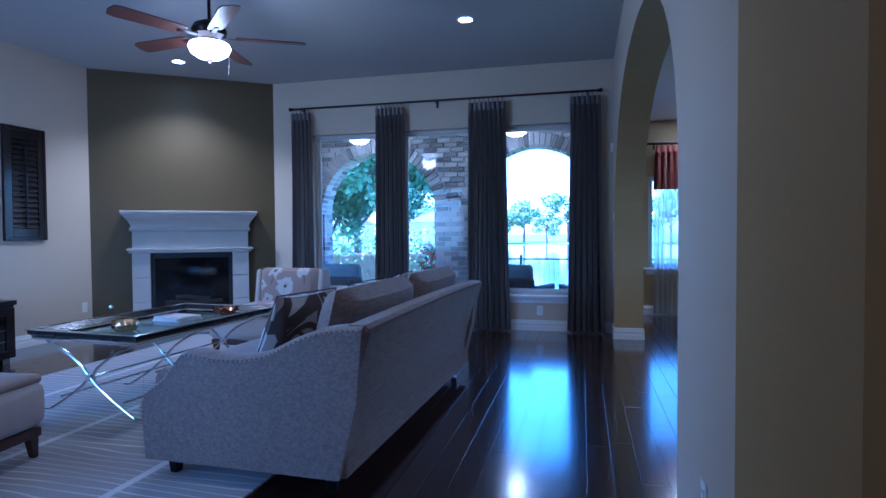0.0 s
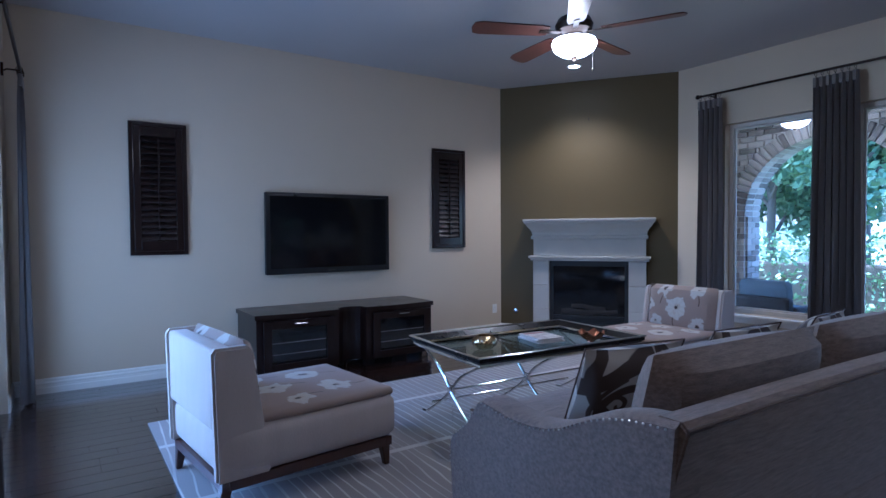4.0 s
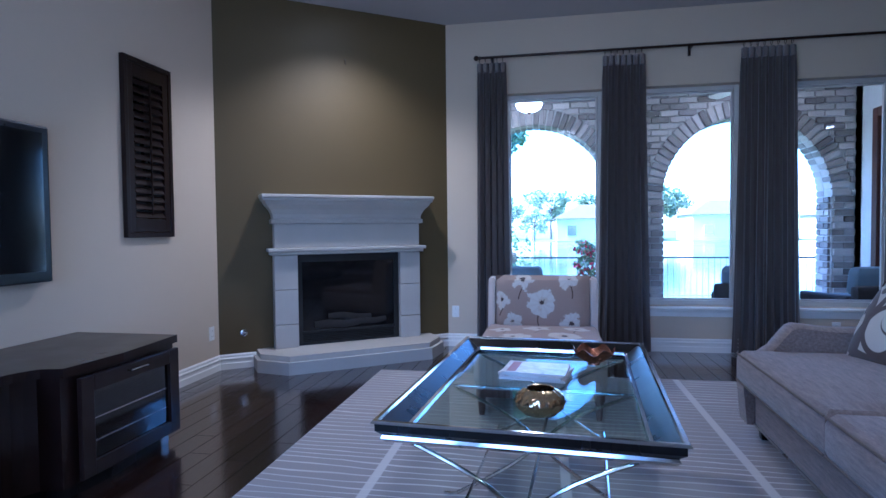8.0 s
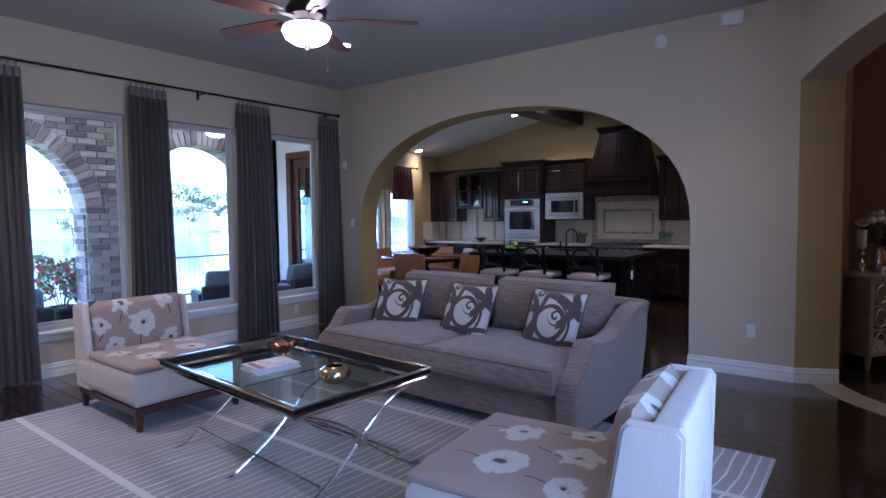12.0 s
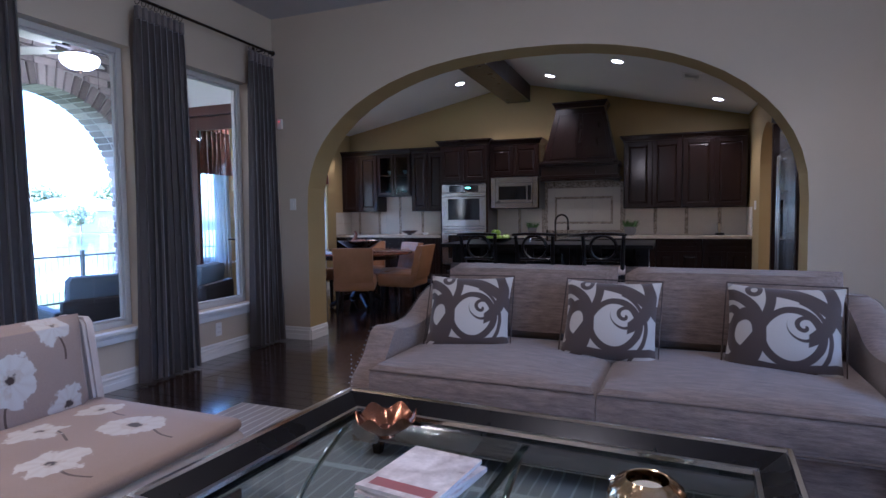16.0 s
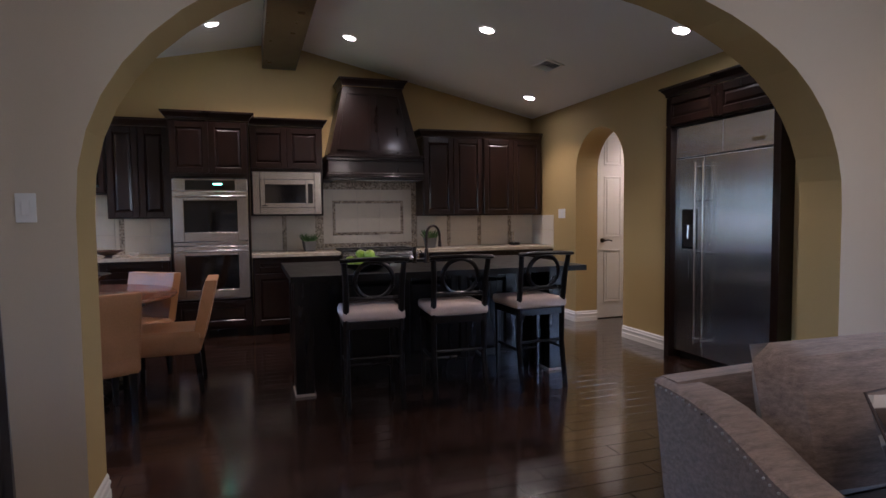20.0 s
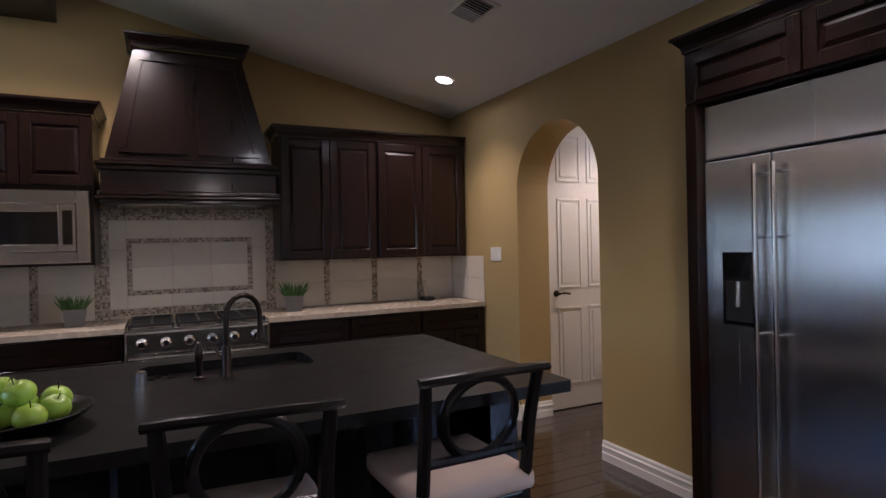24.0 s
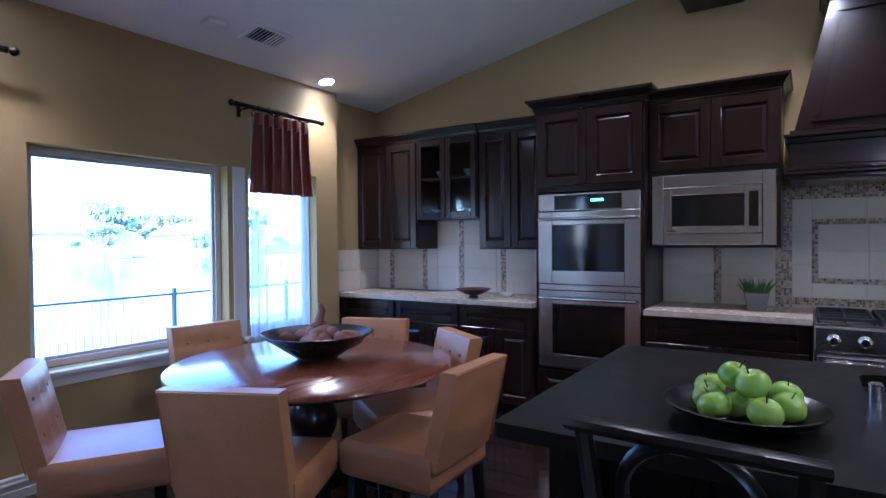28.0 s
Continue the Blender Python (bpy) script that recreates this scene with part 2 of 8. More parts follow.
def lathe(bm, profile, centre=(0, 0, 0), steps=24, m=None, close=True):
    """Turns a profile of (radius, height) about z."""
    rings = []
    for r, z in profile:
        rings.append([bm.verts.new((centre[0] + r * math.cos(2 * math.pi * i / steps), centre[1] + r * math.sin(2 * math.pi * i / steps), centre[2] + z)) for i in range(steps)])
    for p, q in zip(rings, rings[1:]):
        for i in range(steps):
            j = (i + 1) % steps
            bm.faces.new((p[i], p[j], q[j], q[i]))
    if close:
        bm.faces.new(list(reversed(rings[0])))
        bm.faces.new(rings[-1])
    if m is not None:
        bmesh.ops.transform(bm, matrix=m, verts=[v for r in rings for v in r])
    return bm


def tube(bm, points, radius, steps=8, flat=1.0, cap=True):
    """A round (or flattened) bar along a line of points; radius may be a list."""
    pts = [Vector(p) for p in points]
    rs = radius if isinstance(radius, (list, tuple)) else [radius] * len(pts)
    rings, side = [], None
    for i, p in enumerate(pts):
        d = (pts[min(i + 1, len(pts) - 1)] - pts[max(i - 1, 0)]).normalized()
        if side is None:
            side = d.cross(Vector((0, 0, 1)))
            if side.length < 0.1:
                side = d.cross(Vector((0, 1, 0)))
        side = (side - d * side.dot(d)).normalized()
        up = side.cross(d)
        rings.append([bm.verts.new(p + side * (rs[i] * math.cos(2 * math.pi * k / steps)) + up * (rs[i] * flat * math.sin(2 * math.pi * k / steps))) for k in range(steps)])
    for a, b in zip(rings, rings[1:]):
        for k in range(steps):
            j = (k + 1) % steps
            bm.faces.new((a[k], a[j], b[j], b[k]))
    if cap:
        bm.faces.new(list(reversed(rings[0])))
        bm.faces.new(rings[-1])
    return bm


def slab(bm, loops, place, thick):
    """A flat panel with holes: loops of (u, v), the first the outline; place(u, v, w) puts a point in the world; w runs through the thickness."""
    flat = [[Vector((u, v, 0)) for u, v in lp] for lp in loops]
    pts = [p for lp in flat for p in lp]
    front = [bm.verts.new(place(p.x, p.y, 0)) for p in pts]
    back = [bm.verts.new(place(p.x, p.y, thick)) for p in pts]
    for t in tessellate_polygon(flat):
        bm.faces.new([front[i] for i in t])
        bm.faces.new([back[i] for i in reversed(t)])
    k = 0
    for lp in flat:
        n = len(lp)
        for i in range(n):
            j = (i + 1) % n
            bm.faces.new((front[k + i], front[k + j], back[k + j], back[k + i]))
        k += n
    bmesh.ops.recalc_face_normals(bm, faces=bm.faces[:])
    return bm


def rect(u0, v0, u1, v1):
    return [(u0, v0), (u1, v0), (u1, v1), (u0, v1)]


def arch_loop(u0, u1, v0, spring, top, power=2.0, steps=28):
    """An opening with upright sides and a rounded head (power above 2 is squarer)."""
    c, a, h = (u0 + u1) / 2, (u1 - u0) / 2, top - spring
    pts = [(u0, v0), (u1, v0)]
    for i in range(steps + 1):
        s = math.pi * i / steps
        cx, sy = math.cos(s), math.sin(s)
        pts.append((c + a * math.copysign(abs(cx) ** (2 / power), cx), spring + h * abs(sy) ** (2 / power)))
    return pts


def along(origin, u, n):
    """Places (u, v, w): u along a wall, v up, w along n."""
    o, uu, nn = Vector(origin), Vector(u).normalized(), Vector(n).normalized()
    return lambda a, b, c: o + uu * a + Vector((0, 0, b)) + nn * c


def structure(name, bm, mat, label, category):
    return tagged(part(name, bm, mat), label, category, "", "structure")


# ---- plan ----
XW, YN, YS = -6.145, 6.0, -0.42          # living room: west, north and south faces
CEIL = 3.2
AX, AT = 0.0, 0.3                       # arch wall: living face and thickness
A0, A1, ASPR, ATOP = 1.352, 5.62, 1.33, 2.635
ACC0, ACC1 = (XW, 4.75), (-4.385, YN)   # ends of the olive corner wall
KX, KS, KN, KN2 = 4.39, 1.2, 7.66, 7.79 # kitchen: back, side and window walls
RIDGE_Y, RIDGE_Z = 4.585, 3.4
HALL = (0.0, 0.51)                       # corner where the hall opening begins
WINS = [(-3.815, -2.87), (-2.595, -1.645), (-1.33, -0.378)]
WZ0, WZ1 = 0.43, 2.49
KWINS = [(1.17, 2.47), (2.66, 3.38), (0.4, 0.98)]
KWZ0, KWZ1 = 0.67, 1.97
NX = 0.15                               # outer face of the breakfast nook towards the patio


def roof_z(y):
    if y < RIDGE_Y:
        return RIDGE_Z - (RIDGE_Y - y) * (RIDGE_Z - 2.65) / (RIDGE_Y - KS)
    return RIDGE_Z - (y - RIDGE_Y) * (RIDGE_Z - 2.73) / (KN2 - RIDGE_Y)


# floor slab under the planks
structure("floor", B((-6.5, -4.2, -0.12), (5.3, 8.9, -0.004)), PLANK, "dark stained hardwood plank floor with a soft gloss", "floor")

structure("wall_west", slab(bmesh.new(), [rect(YS - 0.2, 0, ACC0[1] + 0.15, CEIL + 0.1)], along((XW, 0, 0), (0, 1, 0), (-1, 0, 0)), 0.2), WALL_BEIGE, "beige painted wall behind the television", "wall")
d = Vector((ACC1[0] - ACC0[0], ACC1[1] - ACC0[1], 0))
ALEN = d.length
AU, AN = d.normalized(), Vector((d.y, -d.x, 0)).normalized()
structure("wall_accent", slab(bmesh.new(), [rect(0, 0, ALEN, CEIL + 0.1)], along((*ACC0, 0), AU, -AN), 0.2), WALL_OLIVE, "olive brown slanted corner wall behind the fireplace", "wall")
structure("wall_north", slab(bmesh.new(), [rect(ACC1[0] - 0.1, 0, AX, CEIL + 0.1)] + [rect(a, WZ0, b, WZ1) for a, b in WINS], along((0, YN, 0), (1, 0, 0), (0, 1, 0)), 0.18), WALL_BEIGE, "beige painted wall with three tall windows", "wall")
aw = slab(bmesh.new(), [[(HALL[1], 0), (A0, 0)] + list(reversed(arch_loop(A0, A1, 0, ASPR, ATOP, 2.25)))[0:-2] + [(A1, 0), (YN + 0.18, 0), (YN + 0.18, CEIL + 0.75), (HALL[1], CEIL + 0.75)]], along((AX, 0, 0), (0, 1, 0), (1, 0, 0)), AT)
aw.normal_update()
for f in aw.faces:
    c = f.calc_center_median()
    if abs(f.normal.x) < 0.5 and A0 - 0.01 < c.y < A1 + 0.01 and 0.01 < c.z < ATOP + 0.01:
        f.material_index = 1
structure("wall_arch", aw, [WALL_BEIGE, WALL_YELLOW], "beige wall with a wide arched opening to the kitchen", "wall")
SDOOR = (-5.65, -3.1, 2.25)
structure("wall_south", slab(bmesh.new(), [[(XW - 0.2, 0), (SDOOR[0], 0), (SDOOR[0], SDOOR[2]), (SDOOR[1], SDOOR[2]), (SDOOR[1], 0), (-1.75, 0), (-1.75, CEIL + 0.1), (XW - 0.2, CEIL + 0.1)]], along((0, YS, 0), (1, 0, 0), (0, -1, 0)), 0.2), WALL_BEIGE, "beige painted wall with a glazed double door", "wall")
# slanted hall wall with its opening
hd = Vector((-1.75 - HALL[0], YS - 0.2 - HALL[1], 0))
HLEN = hd.length
HU, HN = hd.normalized(), Vector((-hd.y, hd.x, 0)).normalized()
structure("wall_hall", slab(bmesh.new(), [[(0, 2.51), (0.3, 2.6), (0.7, 2.68), (HLEN / 2, 2.72), (HLEN - 0.7, 2.68), (HLEN - 0.3, 2.6), (HLEN, 2.51), (HLEN, CEIL + 0.1), (0, CEIL + 0.1)]], along((*HALL, 0), HU, HN), 0.3), WALL_BEIGE, "beige slanted wall with a flat arched opening to the hall", "wall")
jamb = along((*HALL, 0), (0.42, -0.91, 0), (0.91, 0.42, 0))
structure("wall_hall_jamb", slab(bmesh.new(), [rect(0, 0, 0.33, CEIL)], jamb, 0.3), WALL_YELLOW, "ochre painted jamb beside the hall opening", "wall")
structure("wall_hall_east", B((1.8, -4.2, 0), (1.95, 0.48, CEIL + 0.1)), WALL_BROWN, "brown painted hall wall", "wall")
structure("wall_hall_north", B((0.43, 0.22, 0), (1.8, 0.48, CEIL + 0.1)), WALL_BROWN, "brown painted hall wall behind the mirrored chest", "wall")
structure("wall_hall_south", B((-3.0, -4.4, 0), (1.95, -4.2, CEIL + 0.1)), WALL_BROWN, "brown painted hall wall", "wall")
structure("wall_hall_west", B((-1.95, -4.2, 0), (-1.75, YS - 0.2, CEIL + 0.1)), WALL_YELLOW, "ochre painted hall wall", "wall")
structure("ceiling_living", B((XW - 0.2, -4.4, CEIL), (AX + 0.1, YN + 0.18, CEIL + 0.1)), CEILING_DIM, "white painted flat ceiling of the living room", "ceiling")
structure("ceiling_hall", B((AX + 0.1, -4.4, CEIL), (1.95, HALL[1] + 0.2, CEIL + 0.1)), CEILING_DIM, "white painted hall ceiling", "ceiling")
# kitchen walls
space[0] = KO
kb = [(KS - 0.7, 0), (KN2, 0), (KN2, roof_z(KN2) + 0.1), (RIDGE_Y, RIDGE_Z + 0.1), (KS - 0.7, roof_z(KS) + 0.1)]
structure("wall_kitchen_back", slab(bmesh.new(), [kb], along((KX, 0, 0), (0, 1, 0), (1, 0, 0)), 0.2), WALL_YELLOW, "ochre painted gable wall behind the cabinets", "wall")
PA0, PA1, PASPR, PATOP = 2.31, 3.25, 1.84, 2.30
FX0, FX1 = 0.302, 1.515
ks = [(AT - KO, 0), (FX0, 0), (FX0, 2.37), (FX1, 2.37), (FX1, 0), (PA0, 0)] + list(reversed(arch_loop(PA0, PA1, 0, PASPR, PATOP)))[0:-2] + [(PA1, 0), (KX, 0), (KX, roof_z(KS) + 0.15), (AT - KO, roof_z(KS) + 0.15)]
structure("wall_kitchen_side", slab(bmesh.new(), [ks], along((0, KS, 0), (1, 0, 0), (0, -1, 0)), 0.3), WALL_YELLOW, "ochre painted wall with an arched pantry passage", "wall")
structure("wall_kitchen_north", slab(bmesh.new(), [rect(NX - KO, 0, 3.5, roof_z(KN) + 0.15)] + [rect(a, KWZ0, b, KWZ1) for a, b in KWINS], along((0, KN, 0), (1, 0, 0), (0, 1, 0)), 0.18), WALL_YELLOW, "ochre painted breakfast nook wall with windows", "wall")
structure("wall_kitchen_return", B((3.5, KN, 0), (3.65, KN2 + 0.2, roof_z(KN2) + 0.1)), WALL_YELLOW, "short ochre wall return beside the counter", "wall")
structure("wall_kitchen_end", B((3.65, KN2, 0), (KX + 0.2, KN2 + 0.2, roof_z(KN2) + 0.1)), WALL_YELLOW, "ochre painted wall at the end of the counter", "wall")
space[0] = 0.0
ND = (6.45, 7.4, 2.45)
structure("wall_nook_west", slab(bmesh.new(), [[(YN + 0.18, 0), (ND[0], 0), (ND[0], ND[2]), (ND[1], ND[2]), (ND[1], 0), (KN + 0.18, 0), (KN + 0.18, 3.0), (YN + 0.18, 3.0)]], along((NX, 0, 0), (0, 1, 0), (1, 0, 0)), 0.15), STUCCO, "white stucco outer wall beside the covered patio", "wall")
space[0] = KO
for nm, y0, y1 in (("ceiling_kitchen_south", KS - 0.4, RIDGE_Y), ("ceiling_kitchen_north", RIDGE_Y, KN2 + 0.2)):
    structure(nm, slab(bmesh.new(), [[(y0, roof_z(y0)), (y1, roof_z(y1)), (y1, roof_z(y1) + 0.12), (y0, roof_z(y0) + 0.12)]], along((AX + 0.15 - KO, 0, 0), (0, 1, 0), (1, 0, 0)), KX + 0.05 + KO), CEILING_LIT, "white painted sloping kitchen ceiling", "ceiling")
structure("ceiling_beam", B((AT - KO, 4.39, 3.09), (KX, 4.78, 3.5), 0.006), ESPRESSO, "dark stained box beam along the ceiling ridge", "beam")
space[0] = 0.0
structure("wall_nook_return", B((AT + 0.003, YN + 0.02, 0), (NX + 0.145, YN + 0.178, roof_z(YN) + 0.15), 0.002), WALL_YELLOW, "ochre painted return between the arch wall and the nook", "wall")
space[0] = KO
# pantry passage behind the arch
structure("wall_pantry_back", B((2.0, -0.45, 0), (3.47, -0.35, 2.7)), WALL_YELLOW, "ochre wall behind the pantry passage", "wall")
structure("wall_pantry_left", B((3.37, -0.35, 0), (3.47, KS - 0.3, 2.7)), WALL_YELLOW, "ochre wall at the end of the passage", "wall")
structure("wall_pantry_right", B((2.0, -0.35, 0), (2.1, KS - 0.3, 2.7)), WALL_YELLOW, "ochre wall of the passage", "wall")
structure("ceiling_pantry", B((2.0, -0.45, 2.6), (3.47, KS - 0.3, 2.7)), CEILING_DIM, "white passage ceiling", "ceiling")

space[0] = 0.0

# ---- trim, windows and doors ----
def baseboard(name, runs, label="white moulded baseboard along the wall"):
    """runs: (start, end, inward normal) on the floor plan."""
    bm = bmesh.new()
    for (x0, y0), (x1, y1), (nx, ny) in runs:
        u = Vector((x1 - x0, y1 - y0, 0))
        ln = u.length
        put = along((x0, y0, 0), u, (nx, ny, 0))
        prof = [(0, 0), (0.016, 0), (0.016, 0.05), (0.012, 0.056), (0.012, 0.078), (0.016, 0.082), (0.016, 0.092), (0.009, 0.1), (0.009, 0.116), (0.003, 0.128), (0, 0.128)]
        ends = []
        for a in (0, ln):
            ends.append([bm.verts.new(put(a, v, w)) for w, v in prof])
        for i in range(len(prof) - 1):
            bm.faces.new((ends[0][i], ends[1][i], ends[1][i + 1], ends[0][i + 1]))
        for e in ends:
            bm.faces.new(e)
    bmesh.ops.recalc_face_normals(bm, faces=bm.faces[:])
    return structure(name, bm, WHITE, label, "baseboard")


SI = (AN.x, AN.y)
fa, fb0 = Vector((*ACC0, 0)) + AU * 0.3, Vector((*ACC0, 0)) + AU * 1.99
baseboard("baseboard_living", [((XW, YS), (XW, ACC0[1]), (1, 0)), (ACC0, (fa.x, fa.y), SI), ((fb0.x, fb0.y), ACC1, SI), (ACC1, (AX, YN), (0, -1)), ((AX, YN), (AX, A1), (-1, 0)), ((AX, A1), (AX + AT, A1), (0, -1)),
                              ((AX, A0), HALL, (-1, 0)), ((AX, A0), (AX + AT, A0), (0, 1)), (HALL, (HALL[0] + 0.14, HALL[1] - 0.3), (-0.9, -0.4)), ((XW, YS), (SDOOR[0], YS), (0, 1)), ((SDOOR[1], YS), (-1.75, YS), (0, 1))])
space[0] = KO
baseboard("baseboard_kitchen", [((FX1 + 0.03, KS), (PA0, KS), (0, 1)), ((PA1, KS), (3.8, KS), (0, 1)), ((AT - KO, A1), (AT - KO, KN), (1, 0)), ((AT - KO, KN), (3.5, KN), (0, -1)), ((PA1, KS), (PA1, KS - 0.3), (-1, 0)), ((PA0, KS), (PA0, KS - 0.3), (1, 0))])
space[0] = 0.0


def window(name, x0, x1, z0, z1, y, label, sill=True, bar=0.045, apron=True):
    """A fixed window in a wall that faces -y: frame, pane, sill and apron."""
    w = thing(name, pose((x0 + x1) / 2, y, z0), label, "window", "", "structure")
    hw, h = (x1 - x0) / 2, z1 - z0
    fr = bmesh.new()
    for a, b in (((-hw, 0.09, 0), (-hw + bar, 0.16, h)), ((hw - bar, 0.09, 0), (hw, 0.16, h)), ((-hw + bar, 0.09, 0), (hw - bar, 0.16, bar)), ((-hw + bar, 0.09, h - bar), (hw - bar, 0.16, h))):
        box(fr, a, b, 0.006)
    part("window_frame", fr, FRAME, w)
    lip = bmesh.new()
    i = bar + 0.002
    for a, b in (((-hw + i, 0.105, i), (-hw + i + 0.018, 0.13, h - i)), ((hw - i - 0.018, 0.105, i), (hw - i, 0.13, h - i)), ((-hw + i + 0.018, 0.105, i), (hw - i - 0.018, 0.13, i + 0.018)), ((-hw + i + 0.018, 0.105, h - i - 0.018), (hw - i - 0.018, 0.13, h - i))):
        box(lip, a, b, 0.003)
    part("glazing_bead", lip, FRAME, w)
    p = part("pane", B((-hw + bar, 0.118, bar), (hw - bar, 0.122, h - bar)), PANE, w, "clear glass")
    p.visible_shadow = False
    if sill:
        part("window_sill", B((-hw - 0.06, -0.055, -0.03), (hw + 0.06, 0.09, -0.001), 0.008), WHITE, w)
    if apron:
        ap = B((-hw - 0.03, -0.018, -0.095), (hw + 0.03, -0.001, -0.032), 0.004)
        part("apron", box(ap, (-hw - 0.03, -0.03, -0.05), (hw + 0.03, -0.019, -0.032), 0.004), WHITE, w)
    return w


for i, (a, b) in enumerate(WINS):
    window("window_%d" % (i + 1), a, b, WZ0, WZ1, YN, "tall fixed window in white frame above a white sill")
space[0] = KO
for i, (a, b) in enumerate(KWINS):
    window("window_%d" % (i + 4), a, b, KWZ0, KWZ1, KN, "wide breakfast nook window in white frame")
tagged(part("trim_nook_post", B((2.51, KN - 0.012, KWZ0), (2.62, KN + 0.0, KWZ1), 0.004), WHITE), "white casing between the nook windows", "trim", "", "structure")
space[0] = 0.0

# glazed double door in the south wall
sd = thing("door_1", pose((SDOOR[0] + SDOOR[1]) / 2, YS - 0.1, 0), "white glazed double door to the garden behind curtains", "door", "", "structure")
shw = (SDOOR[1] - SDOOR[0]) / 2
for s in (-1, 1):
    lf = bmesh.new()
    for a, b in (((0.002, 0, 0.01), (0.12, 0.045, 2.13)), ((shw - 0.14, 0, 0.01), (shw - 0.02, 0.045, 2.13)), ((0.12, 0, 0.01), (shw - 0.14, 0.045, 0.25)), ((0.12, 0, 2.0), (shw - 0.14, 0.045, 2.13))):
        box(lf, (s * a[0], a[1], a[2]), (s * b[0], b[1], b[2]), 0.004)
    leaf = part("door_leaf", lf, WHITE, sd)
    g = part("pane", B((s * 0.12, 0.02, 0.25), (s * (shw - 0.14), 0.024, 2.0)), PANE, leaf, "clear glass")
    g.visible_shadow = False
    part("door_handle", tube(tube(bmesh.new(), [(s * 0.06, 0.045, 1.0), (s * 0.06, 0.09, 1.0)], 0.012), [(s * 0.06, 0.085, 1.0), (s * 0.17, 0.085, 1.0)], 0.009), BRONZE, leaf, "dark bronze lever")

# pantry door: white, six panels
def panel_door(name, w, h, m, label):
    d = thing(name, m, label, "door", "", "structure")
    body = B((-w / 2, 0, 0), (w / 2, 0.035, h), 0.003)
    part("door_leaf", body, WHITE, d)
    cols = ((-w / 2 + 0.09, -0.035), (0.035, w / 2 - 0.09))
    for z0, z1 in ((0.2, 0.86), (1.02, 1.78), (1.92, h - 0.1)):
        for a, b in cols:
            bm = bmesh.new()
            for p, q in (((a, -0.009, z0), (a + 0.02, 0.001, z1)), ((b - 0.02, -0.009, z0), (b, 0.001, z1)), ((a + 0.02, -0.009, z0), (b - 0.02, 0.001, z0 + 0.02)), ((a + 0.02, -0.009, z1 - 0.02), (b - 0.02, 0.001, z1))):
                box(bm, p, q, 0.004)
            box(bm, (a + 0.04, -0.007, z0 + 0.04), (b - 0.04, 0.001, z1 - 0.04), 0.006)
            part("door_panel", bm, WHITE, d)
    hb = lathe(bmesh.new(), [(0.0, 0.0), (0.028, 0.0), (0.028, 0.008), (0.012, 0.014), (0.011, 0.05), (0, 0.052)], steps=16, m=pose(0.07 - w / 2, 0, 0.98, 90), close=False)
    tube(hb, [(0.07 - w / 2, -0.045, 0.98), (0.13 - w / 2, -0.05, 0.985), (0.18 - w / 2, -0.05, 0.975)], 0.008)
    part("door_handle", hb, BRONZE, d, "dark bronze lever handle", True)
    return d


# ---- curtains ----
def curtain(name, m, w_top, w_bot, h, folds, mat, label, amp=0.035, seed=0, flare=0.0):
    """A pleated curtain panel, hung from rings, standing on z=0 of its pose."""
    rnd = random.Random(seed)
    c = thing(name, m, label, "curtain", "window curtains")
    nx, nz = folds * 8, 14
    ph = [rnd.uniform(-0.5, 0.5) for _ in range(folds + 1)]
    bm = bmesh.new()
    rows = []
    for j in range(nz + 1):
        t = j / nz
        z = h * t
        w = w_bot + (w_top - w_bot) * t ** 0.7
        row = []
        for i in range(nx + 1):
            s = i / nx
            f = s * folds
            a = amp * (0.75 + 0.5 * (1 - t)) * (1 - 0.55 * max(0, t - 0.9) * 10)
            y = a * math.sin(2 * math.pi * f + ph[int(f)] * (1 - t) * 1.2) + 0.012 * math.sin(5.1 * f + 3 * t) * (1 - t)
            x = (s - 0.5) * w + 0.35 * a * math.sin(4 * math.pi * f + 1.3)
            row.append(bm.verts.new((x + flare * (1 - t), y, z)))
        rows.append(row)
    for r0, r1 in zip(rows, rows[1:]):
        for i in range(nx):
            bm.faces.new((r0[i], r0[i + 1], r1[i + 1], r1[i]))
    bmesh.ops.solidify(bm, geom=bm.faces[:], thickness=0.004)
    part("drape", bm, mat, c, "", True)
    for i in range(folds):
        x = (i + 0.5) / folds * w_top - w_top / 2
        part("pleat", B((x - 0.016, -amp * 0.7, h - 0.09), (x + 0.016, amp * 0.4, h + 0.002), 0.006), mat, c)
        part("curtain_ring", tube(bmesh.new(), [(x, 0.022 * math.cos(k * math.pi / 6), h + 0.034 + 0.022 * math.sin(k * math.pi / 6)) for k in range(13)], 0.0025, 5, cap=False), BRONZE, c)
    return c


